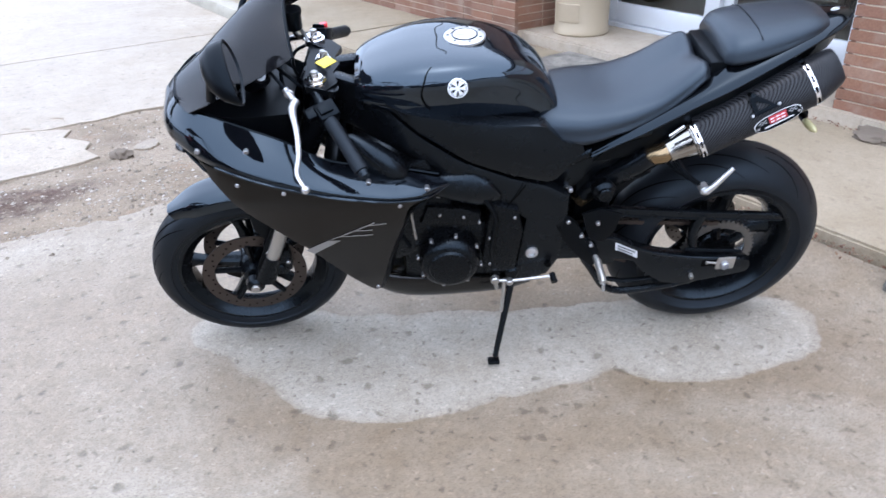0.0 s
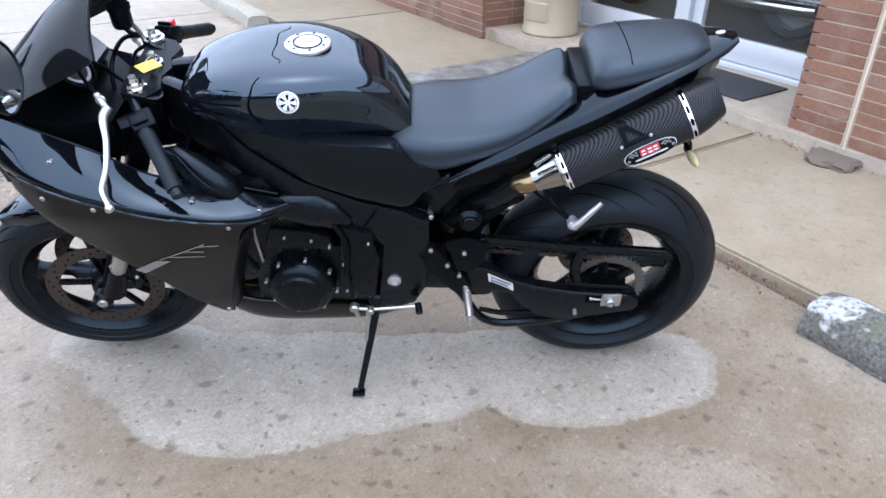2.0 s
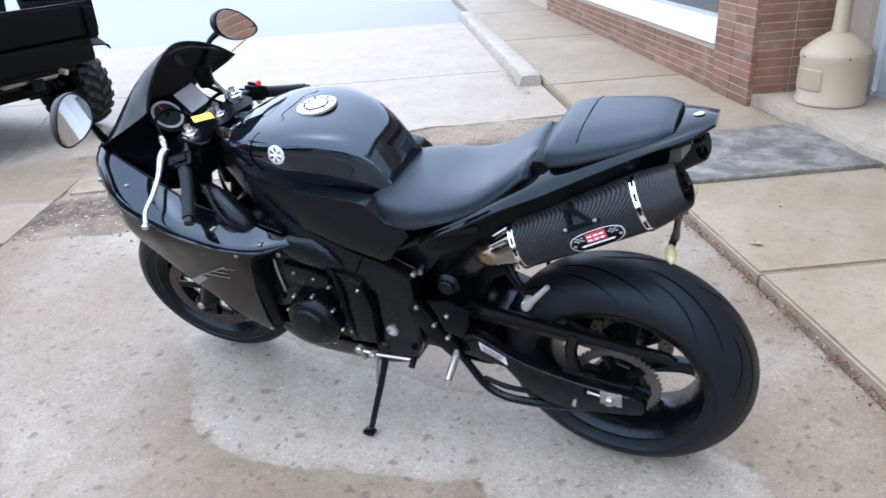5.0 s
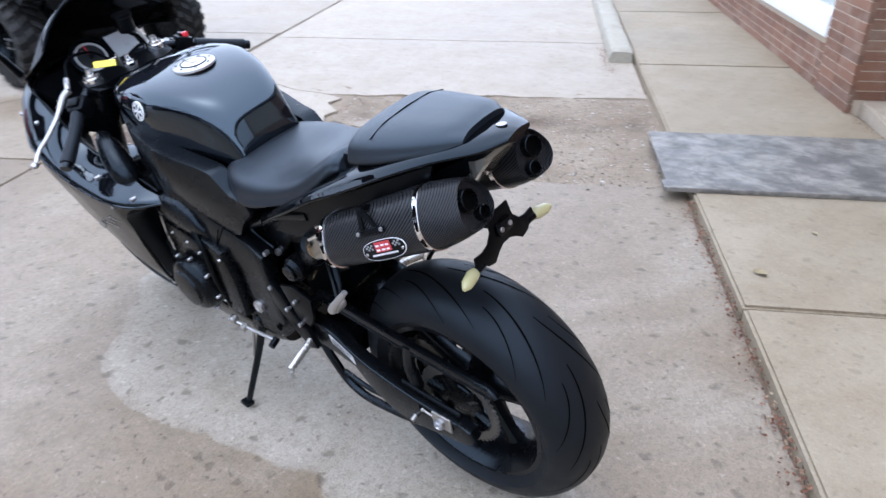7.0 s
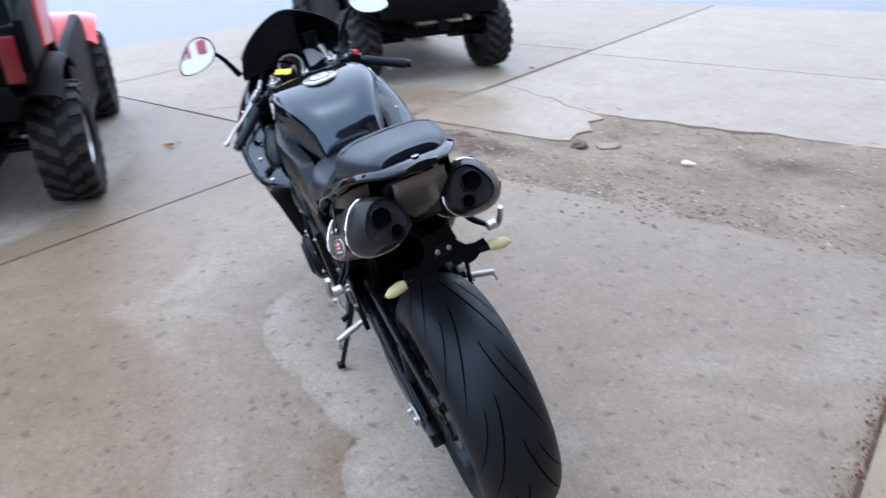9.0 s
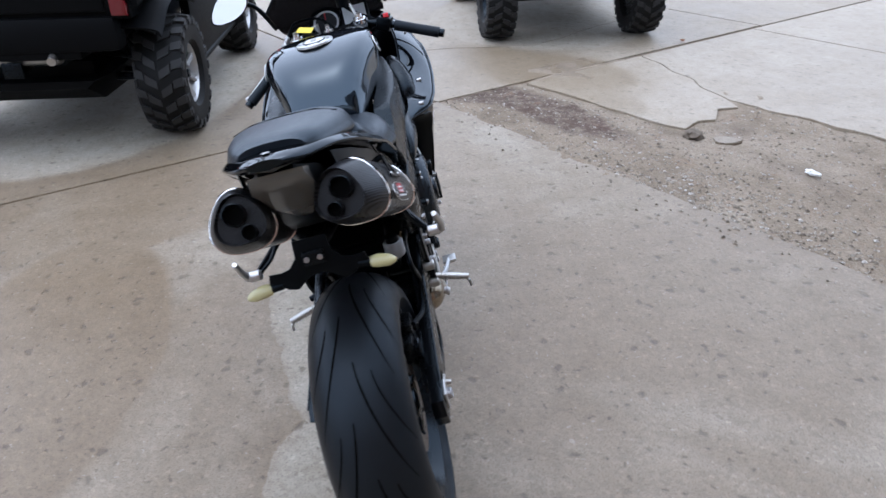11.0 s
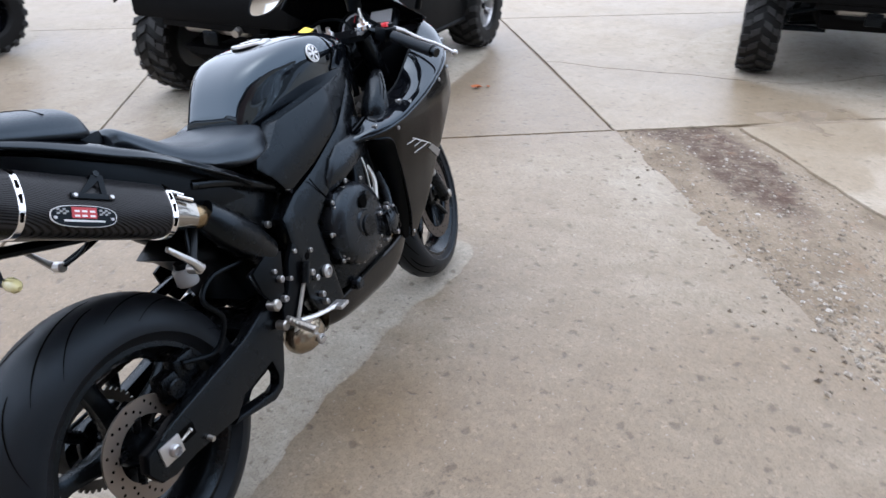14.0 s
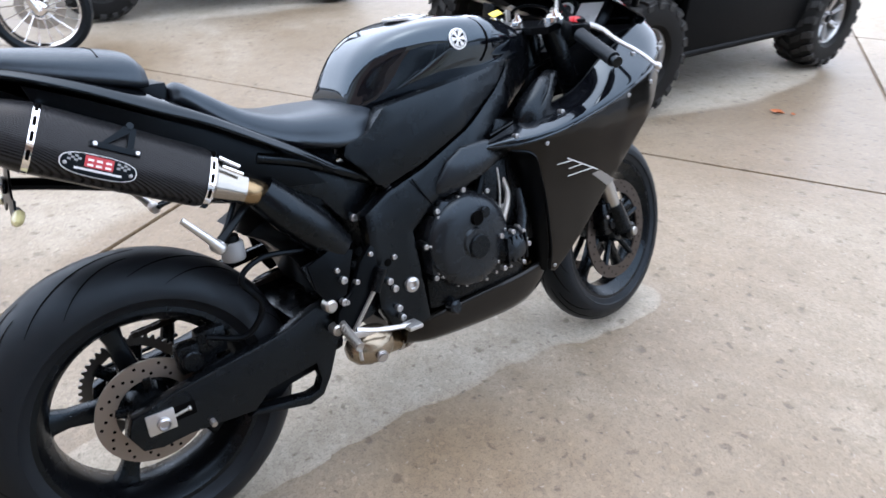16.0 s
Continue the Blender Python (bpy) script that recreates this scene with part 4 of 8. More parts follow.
for k in range(180):
    j = (k + 1) % 180
    gear.faces.new((outer0[k], outer0[j], outer1[j], outer1[k]))
    gear.faces.new((inner0[j], inner0[k], inner1[k], inner1[j]))
    gear.faces.new((outer1[k], outer1[j], inner1[j], inner1[k]))
    gear.faces.new((outer0[j], outer0[k], inner0[k], inner0[j]))
sprocket = part("sprocket", gear, M_SPROCKET, rear, "toothed steel rear sprocket", 30)
part("carrier", disc(REAR + Vector((0, 0.070, 0)), "y", 0.058, 0.014, 28), M_ENGINE, rear)
for a in np.linspace(0.3, 0.3 + 2 * math.pi * 5 / 6, 6):
    part("carrier_arm", tube([REAR + Vector((0.045 * math.cos(a), 0.074, 0.045 * math.sin(a))), REAR + Vector((0.086 * math.cos(a), 0.078, 0.086 * math.sin(a)))], 0.014, 8), M_ENGINE, rear)
screws([(REAR.x + 0.078 * math.cos(a), 0.084, REAR.z + 0.078 * math.sin(a)) for a in np.linspace(0.3, 0.3 + 2 * math.pi * 5 / 6, 6)], rear, 0.007, 0.010)

chain = bmesh.new()
runs = [((0.02, 0.413), (0.49, 0.452)), ((0.02, 0.199), (0.49, 0.372))]
for (xa, za), (xb, zb) in runs:
    n = 33
    ang = math.atan2(zb - za, xb - xa)
    for i in range(n):
        t = (i + 0.5) / n
        p = Vector((xa + (xb - xa) * t, 0.0785, za + (zb - za) * t))
        m4 = Matrix.Translation(p) @ Matrix.Rotation(-ang, 4, "Y")
        o = 0.0065 if i % 2 else 0.0045
        chain = join(chain, moved(join(box(-0.0085, 0.0085, o - 0.001, o + 0.001, -0.0062, 0.0062), box(-0.0085, 0.0085, -o - 0.001, -o + 0.001, -0.0062, 0.0062), tube([(0.007, -0.007, 0), (0.007, 0.007, 0)], 0.0042, 8)), m4))
tagged(part("chain", chain, M_DISC_F, moto, "oily steel drive chain", 30), kind="stuff")

# swingarm
ARM_L = [(0.50, 0.438), (0.407, 0.436), (0.335, 0.430), (0.300, 0.415), (0.266, 0.393), (0.230, 0.376), (0.193, 0.363), (0.091, 0.342), (-0.043, 0.330), (-0.075, 0.318), (-0.082, 0.295), (-0.075, 0.278), (-0.056, 0.270), (0.056, 0.247), (0.120, 0.240), (0.160, 0.246), (0.222, 0.286), (0.262, 0.338), (0.32, 0.350), (0.40, 0.358), (0.50, 0.36)]
arm = part("swingarm", plate(ARM_L, 0.108, 0.140, 0.006), M_SATIN, moto, "satin black aluminium swingarm")
part("arm_edge", tube([(x, 0.139, z - 0.003) for x, z in ARM_L[1:9]], 0.0042, 8, 30), M_SATIN, arm)
part("chain_slider", tube([(0.115, 0.126, 0.362), (0.06, 0.126, 0.354), (-0.045, 0.126, 0.345)], 0.0045, 8), M_PLAST, arm)
right_outline = [(0.50, 0.46), (0.42, 0.442), (0.334, 0.424), (0.258, 0.398), (0.135, 0.378), (0.022, 0.359), (-0.012, 0.346), (-0.050, 0.340), (-0.062, 0.305), (-0.045, 0.270), (-0.011, 0.262), (0.044, 0.266), (0.120, 0.260), (0.172, 0.256), (0.211, 0.288), (0.317, 0.303), (0.322, 0.262), (0.312, 0.243), (0.291, 0.238), (0.175, 0.256), (0.156, 0.248), (0.288, 0.216), (0.322, 0.226), (0.345, 0.262), (0.377, 0.337), (0.50, 0.37)]
part("arm_web", plate([(0.150, 0.262), (0.211, 0.292), (0.330, 0.306), (0.330, 0.272), (0.262, 0.262), (0.240, 0.244), (0.190, 0.252)], -0.100, -0.085, 0.004), M_PLAST, arm)
part("arm_edge", tube([(x, -0.130, z - 0.002) for x, z in right_outline[2:7]], 0.0035, 8, 20), M_SATIN, arm)
part("arm_beam", plate(right_outline, -0.132, -0.102, 0.005), M_SATIN, arm)
part("brace", plate([(0.352, 0.514), (0.348, 0.488), (0.104, 0.460), (-0.138, 0.440), (-0.144, 0.447), (-0.124, 0.463), (0.107, 0.485)], 0.100, 0.116, 0.003), M_SATIN, arm, "straight black chain guard")
part("brace_edge", tube([(0.348, 0.116, 0.512), (0.107, 0.116, 0.484), (-0.124, 0.116, 0.462)], 0.0026, 6), M_SATIN, arm)
part("brace_edge", tube([(0.346, 0.116, 0.490), (0.104, 0.116, 0.462), (-0.136, 0.116, 0.442)], 0.0026, 6), M_SATIN, arm)
part("strut", tube([(0.42, 0.112, 0.43), (0.38, 0.110, 0.47), (0.33, 0.108, 0.50)], 0.014, 10, 9), M_SATIN, arm)
part("strut", tube([(0.085, 0.112, 0.35), (0.098, 0.108, 0.41), (0.085, 0.106, 0.472)], 0.015, 10, 9), M_SATIN, arm)
part("lower_loop", tube([(0.405, 0.12, 0.355), (0.362, 0.125, 0.285), (0.328, 0.125, 0.232), (0.267, 0.125, 0.208), (0.148, 0.125, 0.222), (0.06, 0.124, 0.246)], 0.011, 8, 24), M_SATIN, arm)
part("lower_loop", tube([(0.335, 0.122, 0.262), (0.27, 0.122, 0.246), (0.19, 0.122, 0.252)], 0.007, 8, 10), M_SATIN, arm)
part("crossbeam", join(box(0.30, 0.40, -0.115, 0.115, 0.30, 0.40, 0.02), box(0.44, 0.52, -0.12, 0.12, 0.37, 0.45, 0.02)), M_SATIN, arm)
part("label", plate([(0.322, 0.413), (0.256, 0.376), (0.252, 0.350), (0.318, 0.384)], 0.1402, 0.1412, 0), M_LABEL, arm, "silver and black warning label")
for z0, l in ((0.403, 0.052), (0.394, 0.046), (0.386, 0.050)):
    part("bar", plate([(0.314, z0), (0.314 - l, z0 - l * 0.54), (0.314 - l, z0 - l * 0.54 - 0.004), (0.314, z0 - 0.004)], 0.1413, 0.1417, 0), M_PLAST, arm, "dark printed lines")
for s in (1, -1):
    o = 0.1405 if s > 0 else 0.1325
    blk = part("axle_block", box(-0.030, 0.022, s * o, s * (o + 0.006), 0.296, 0.338, 0.003), M_STEEL if s > 0 else M_ALLOY, arm, "bare metal axle adjuster block")
    part("axle_nut", turned([(0.0, s * (o + 0.006)), (0.013, s * (o + 0.006)), (0.013, s * (o + 0.014)), (0.010, s * (o + 0.017)), (0.008, s * (o + 0.010)), (0.0, s * (o + 0.010))], "y", 12, (-0.001, 0, 0.314)), M_BOLT, blk, "steel axle nut")
    part("adjuster_bolt", join(tube([(0.022, s * (o + 0.003), 0.318), (0.050, s * (o + 0.003), 0.322)], 0.003, 8), disc((0.050, s * (o + 0.003), 0.322), "x", 0.005, 0.006, 8)), M_STEEL, blk)
    part("adjuster_slot", box(0.022, 0.062, s * (o - 0.001), s * (o + 0.0012), 0.306, 0.334, 0.0004), M_DARKHOLE, arm, "dark adjuster slot")
    part("stand_spool", tube([(0.085, s * (o - 0.004), 0.276), (0.085, s * (o + 0.012), 0.272)], 0.006, 10), M_STEEL, arm, "bright stand spool")

# rear caliper with its hose
caliper = part("rear_caliper", join(box(0.06, 0.135, -0.092, -0.052, 0.365, 0.425, 0.012), box(0.10, 0.16, -0.096, -0.06, 0.385, 0.445, 0.012), disc((0.085, -0.096, 0.392), "y", 0.021, 0.014), disc((0.13, -0.098, 0.42), "y", 0.013, 0.012)), M_ENGINE, moto, "black rear brake caliper")
part("brake_hose", tube([(0.12, -0.098, 0.43), (0.19, -0.12, 0.415), (0.23, -0.13, 0.47), (0.20, -0.125, 0.53), (0.25, -0.12, 0.56), (0.34, -0.12, 0.55)], 0.006, 8, 30), M_PLAST, caliper, "black rubber brake hose")
part("bracket", plate([(0.02, 0.33), (0.09, 0.37), (0.16, 0.385), (0.17, 0.36), (0.08, 0.34), (0.03, 0.30)], -0.105, -0.09, 0.003), M_ENGINE, caliper)

# rear hugger and linkage behind the engine
part("inner_fender", plate([(0.44, 0.62), (0.36, 0.645), (0.29, 0.625), (0.24, 0.60), (0.28, 0.575), (0.33, 0.52), (0.36, 0.44), (0.43, 0.44)], -0.085, 0.085, 0.01), M_PLAST, moto, "black plastic inner fender")
shock = part("rear_shock", tube([(0.42, 0.0, 0.36), (0.46, 0.0, 0.66)], 0.034, 16), M_PLAST, moto)
part("spring", tube([(0.42 + 0.04 * i / 90 + 0.040 * math.cos(i * 0.62), 0.040 * math.sin(i * 0.62), 0.40 + 0.22 * i / 90) for i in range(91)], 0.006, 6), M_ENGINE, shock)
part("reservoir", join(disc((0.375, 0.125, 0.585), "y", 0.030, 0.045, 24), disc((0.375, 0.150, 0.585), "y", 0.020, 0.012, 20)), M_ENGINE, shock, "round black shock reservoir")
bottle = part("fluid_bottle", turned([(0, 0), (0.020, 0), (0.023, 0.004), (0.023, 0.034), (0.020, 0.038), (0.0, 0.038)], "z", 22, (0.205, -0.100, 0.566)), M_BOTTLE, moto, "grey brake fluid bottle")
part("bottle_cap", turned([(0.0, 0.037), (0.016, 0.037), (0.016, 0.050), (0, 0.051)], "z", 20, (0.205, -0.100, 0.566)), M_PLAST, bottle, "black screw cap")

# ---- engine ----
engine = part("engine", box(0.60, 0.90, -0.155, 0.155, 0.32, 0.52, 0.03), M_ENGINE, moto, "black four-cylinder engine")
part("cylinder_block", moved(box(-0.11, 0.11, -0.17, 0.17, -0.02, 0.24, 0.02), pose(0.83, 0, 0.47, 0, 24, 0)), M_ENGINE, engine)
part("gearbox_case", box(0.52, 0.68, -0.12, 0.12, 0.36, 0.58, 0.03), M_ENGINE, engine)
part("generator_cover", turned([(0.0, 0.228), (0.035, 0.229), (0.052, 0.226), (0.056, 0.219), (0.066, 0.216), (0.075, 0.208), (0.080, 0.190), (0.083, 0.150), (0.0, 0.150)], "y", 36, (0.777, 0, 0.423)), M_ENGINE, engine, "round black generator cover")
screws([(0.777 + 0.085 * math.cos(a), 0.196, 0.423 + 0.085 * math.sin(a)) for a in np.linspace(0.2, 0.2 + 2 * math.pi * 7 / 8, 8)], engine, 0.0065, 0.010)
part("sprocket_cover", plate([(0.67, 0.60), (0.60, 0.575), (0.585, 0.50), (0.60, 0.37), (0.68, 0.36), (0.69, 0.42), (0.68, 0.52)], 0.12, 0.185, 0.012), M_ENGINE, engine, "black sprocket cover")
part("cover_plate", plate([(0.83, 0.60), (0.74, 0.59), (0.695, 0.57), (0.70, 0.535), (0.77, 0.528), (0.85, 0.545)], 0.15, 0.185, 0.010), M_ENGINE, engine)
screws([(0.80, 0.188, 0.575), (0.74, 0.188, 0.565), (0.70, 0.188, 0.545), (0.665, 0.188, 0.57), (0.672, 0.188, 0.49), (0.67, 0.188, 0.40), (0.61, 0.188, 0.555)], engine, 0.0055, 0.008)
part("hose", tube([(0.69, 0.18, 0.62), (0.66, 0.19, 0.56), (0.665, 0.19, 0.47), (0.66, 0.18, 0.38)], 0.007, 8, 16), M_PLAST, engine)
part("hose", tube([(0.85, 0.15, 0.62), (0.80, 0.17, 0.635), (0.73, 0.16, 0.62)], 0.012, 10, 12), M_PLAST, engine)
part("clamp", turned([(0.013, -0.006), (0.0145, -0.006), (0.0145, 0.006), (0.013, 0.006), (0.013, -0.006)], "x", 14, (0.80, 0.17, 0.635)), M_STEEL, engine)
part("clamp", turned([(0.013, -0.006), (0.0145, -0.006), (0.0145, 0.006), (0.013, 0.006), (0.013, -0.006)], "x", 14, (0.765, 0.167, 0.632)), M_STEEL, engine)
clutch = part("clutch_cover", join(turned([(0.0, -0.204), (0.03, -0.205), (0.034, -0.200), (0.080, -0.200), (0.099, -0.194), (0.108, -0.182), (0.112, -0.165), (0.113, -0.13), (0.0, -0.13)], "y", 48, (0.765, 0, 0.452)),
                                  plate([(0.70, 0.56), (0.66, 0.50), (0.655, 0.40), (0.70, 0.36), (0.82, 0.365), (0.87, 0.42), (0.84, 0.53)], -0.178, -0.13, 0.010)), M_COVER, engine, "large round black clutch cover")
part("boss", disc((0.774, -0.203, 0.505), "y", 0.016, 0.010, 20), M_DARKHOLE, clutch)
part("boss", disc((0.772, -0.205, 0.440), "y", 0.028, 0.010, 24), M_ENGINE, clutch)
part("boss", disc((0.795, -0.205, 0.515), "y", 0.013, 0.012, 18), M_ENGINE, clutch)
screws([(0.765 + 0.106 * math.cos(a), -0.180, 0.452 + 0.106 * math.sin(a)) for a in np.linspace(0.5, 0.5 + 2 * math.pi * 9 / 10, 10)], clutch, 0.0065, 0.010)
pump = part("timing_cover", join(turned([(0.0, -0.205), (0.032, -0.205), (0.040, -0.200), (0.046, -0.188), (0.047, -0.13), (0.0, -0.13)], "y", 30, (0.872, 0, 0.408)), box(0.85, 0.895, -0.208, -0.2, 0.38, 0.436, 0.004)), M_ENGINE, engine, "small ribbed black engine cover")
screws([(0.872 + 0.049 * math.cos(a), -0.196, 0.408 + 0.049 * math.sin(a)) for a in np.linspace(0.1, 0.1 + 2 * math.pi * 6 / 7, 7)], pump, 0.006, 0.010)
screws([(0.70, -0.184, 0.375), (0.74, -0.184, 0.350), (0.80, -0.184, 0.345), (0.83, -0.184, 0.352), (0.68, -0.184, 0.39)], engine, 0.006, 0.010)
part("drain_plug", disc((0.715, -0.160, 0.298), "y", 0.017, 0.030, 16), M_COVER, engine)
part("coolant_hose", tube([(0.82, -0.17, 0.58), (0.80, -0.18, 0.53), (0.845, -0.185, 0.47)], 0.010, 8, 12), M_PLAST, engine)
part("coolant_hose", tube([(0.88, -0.15, 0.60), (0.89, -0.175, 0.53), (0.86, -0.185, 0.47)], 0.008, 8, 12), M_STEEL, engine)
part("cylinder_head", join(box(0.76, 0.93, -0.16, 0.16, 0.575, 0.66, 0.02), box(0.70, 0.76, -0.15, 0.15, 0.60, 0.65, 0.01)), M_ENGINE, engine)
part("radiator", moved(box(-0.02, 0.02, -0.17, 0.17, -0.17, 0.17, 0.008), pose(1.03, 0, 0.50, 0, 14, 0)), M_PLAST, moto, "black radiator core")
# header pipes and collector
COLL = Vector((0.452, -0.122, 0.292))
pipes = part("exhaust_collector", turned([(0.0, -0.058), (0.018, -0.055), (0.034, -0.040), (0.043, -0.016), (0.044, 0.006), (0.040, 0.028), (0.030, 0.044), (0.0, 0.046)], "x", 28, COLL), M_WARMSTEEL, moto, "tan heat-stained exhaust collector")
part("stub", tube([COLL + Vector((0.004, -0.030, -0.006)), COLL + Vector((0.000, -0.056, -0.014))], 0.010, 12), M_ALLOY, pipes, "small bare metal stub")
part("stub_ring", disc(COLL + Vector((0.001, -0.050, -0.012)), "y", 0.0135, 0.006, 14), M_BOLT, pipes)
part("pipe", tube([COLL + Vector((0.030, 0.012, -0.012)), (0.53, -0.085, 0.262), (0.62, -0.062, 0.250), (0.74, -0.045, 0.252), (0.90, -0.04, 0.275)], 0.030, 14, 24), M_GOLD, pipes, "heat-tinted header pipe")
for x in (0.545, 0.563):
    part("clamp", turned([(0.031, -0.004), (0.0335, -0.004), (0.0335, 0.004), (0.031, 0.004), (0.031, -0.004)], "x", 20, (x, -0.078, 0.2585)), M_STEEL, pipes)

# ---- frame ----


def spar_y(x):
    return float(np.interp(x, [0.40, 0.52, 0.62, 0.76, 0.88, 0.97, 1.05], [0.150, 0.150, 0.158, 0.166, 0.140, 0.085, 0.045]))


SPAR = [(1.05, 0.90), (0.985, 0.892), (0.925, 0.855), (0.84, 0.785), (0.735, 0.718), (0.62, 0.66), (0.53, 0.628), (0.468, 0.592), (0.468, 0.50), (0.475, 0.38), (0.505, 0.318), (0.56, 0.300), (0.60, 0.315), (0.588, 0.42), (0.578, 0.53), (0.62, 0.565), (0.73, 0.64), (0.80, 0.685), (0.88, 0.735), (0.965, 0.76), (1.04, 0.79)]


def fine_plate(outline, y0, y1, bevel, shift, cuts=22, zcuts=12):
    """A plate cut into a fine grid, so that it can follow a bend in both ways."""
    bm = plate(outline, y0, y1, bevel)
    for axis in (0, 2):
        vals = [p[0 if axis == 0 else 1] for p in outline]
        n = cuts if axis == 0 else zcuts
        for i in range(1, n):
            at = min(vals) + (max(vals) - min(vals)) * i / n
            co = (at, 0, 0) if axis == 0 else (0, 0, at)
            bmesh.ops.bisect_plane(bm, geom=bm.verts[:] + bm.edges[:] + bm.faces[:], plane_co=co, plane_no=(1, 0, 0) if axis == 0 else (0, 0, 1))
    for v in bm.verts:
        v.co.y += shift(v.co.x, v.co.z)
    return bm


def dome(x, z, cx, cz, rx, rz, turn):
    """A smooth swelling, 1 in its middle and 0 outside an oval."""
    c, q = math.cos(radians(turn)), math.sin(radians(turn))
    u, v = ((x - cx) * c + (z - cz) * q) / rx, (-(x - cx) * q + (z - cz) * c) / rz
    return max(0.0, 1 - u * u - v * v)


frame_l = fine_plate(SPAR, -0.030, 0.010, 0.010, lambda x, z: spar_y(x) - 0.10 * max(0.0, z - float(np.interp(x, [0.468, 0.62, 0.84, 1.05], [0.56, 0.615, 0.735, 0.84]))) - 0.05 * max(0.0, 0.45 - z), 26, 26)
chassis = part("frame", frame_l.copy(), M_SATIN, moto, "satin black twin-spar frame")
part("spar", mirror(frame_l), M_SATIN, chassis)
frame_l.free()
part("steering_head", turned([(0.0, -0.09), (0.045, -0.09), (0.05, -0.02), (0.05, 0.05), (0.04, 0.07), (0.0, 0.07)], "z", 24, (1.07, 0, 0.82)), M_SATIN, chassis)
for s in (1, -1):
    part("pivot_bolt", turned([(0.0, s * 0.155), (0.017, s * 0.155), (0.017, s * 0.168), (0.010, s * 0.171), (0.009, s * 0.165), (0.0, s * 0.165)], "y", 18, (0.555, 0, 0.413)), M_ALLOY, chassis, "machined pivot bolt")
    # recesses are solid black discs, their shade put into the colour
    part("frame_hole", disc((0.556, s * 0.1585, 0.555), "y", 0.0135, 0.006, 20), M_DARKHOLE, chassis, "dark round recess")
    part("frame_hole", disc((0.505, s * 0.1585, 0.48 if s < 0 else 0.36), "y", 0.009, 0.006, 20), M_DARKHOLE, chassis)
# smooth cover between the spar and the engine
CAP = [(0.875, 0.650), (0.845, 0.676), (0.785, 0.690), (0.715, 0.688), (0.675, 0.664), (0.645, 0.622), (0.640, 0.594), (0.66, 0.580), (0.719, 0.598), (0.803, 0.632)]
fc = fine_plate(CAP, 0.148, 0.166, 0.008, lambda x, z: 0.030 * dome(x, z, 0.755, 0.645, 0.145, 0.060, 12), 16, 10)
part("frame_cover", fc.copy(), M_SATIN, chassis, "smooth satin black frame cover", 60)
# right twin in a lighter black: its brighter, sky-facing side put into colour
part("frame_cover", mirror(fc), M_COVER, chassis, "smooth satin black frame cover", 60)
fc.free()
for s in (1, -1):
    part("spar_joint", tube([(0.585, s * 0.1690, 0.645), (0.605, s * 0.1700, 0.612), (0.628, s * 0.1690, 0.580)], 0.0016, 6, 8), M_DARKHOLE, chassis)
# panel between the tank and the frame
COVER = [(0.965, 0.885), (0.88, 0.848), (0.72, 0.828), (0.545, 0.800), (0.500, 0.755), (0.452, 0.742), (0.445, 0.722), (0.478, 0.690), (0.508, 0.650), (0.53, 0.642), (0.62, 0.674), (0.735, 0.732), (0.84, 0.799), (0.925, 0.867)]
cover_y = lambda x, z: 0.014 * dome(x, z, 0.70, 0.765, 0.28, 0.085, 22) + float(np.interp(x, [0.33, 0.45, 0.56, 0.72, 0.85, 0.92, 0.98], [0.135, 0.140, 0.146, 0.158, 0.138, 0.115, 0.075])) - 0.06 * max(0.0, z - 0.80)
cov = fine_plate(COVER, -0.03, 0.012, 0.005, cover_y)
cover = part("side_cover", cov.copy(), M_SATIN, moto, "matte black plastic panel below the tank")
part("side_cover", mirror(cov), M_SATIN, moto, "matte black plastic panel below the tank")
cov.free()
for s in (1, -1):
    rail = part("subframe", join(tube([(0.545, s * 0.122, 0.642), (0.47, s * 0.121, 0.680), (0.38, s * 0.119, 0.722), (0.28, s * 0.114, 0.752)], 0.0145, 12, 14), plate([(0.545, 0.652), (0.530, 0.625), (0.490, 0.590), (0.468, 0.566), (0.440, 0.590), (0.400, 0.640), (0.30, 0.690), (0.22, 0.735), (0.22, 0.765), (0.34, 0.742), (0.45, 0.705)], s * 0.085, s * 0.104, 0.004)), M_SATIN, moto, "black cast rear subframe")
    screws([(0.541, s * 0.138, 0.642), (0.468, s * 0.112, 0.580)], rail, 0.012, 0.006)
    part("link_rod", tube([(0.545, s * 0.118, 0.640), (0.520, s * 0.112, 0.610), (0.480, s * 0.108, 0.588)], 0.004, 8, 8), M_SATIN, rail)
screws([(0.465, 0.145, 0.600), (0.521, -0.164, 0.488)], cover, 0.0085, 0.009)

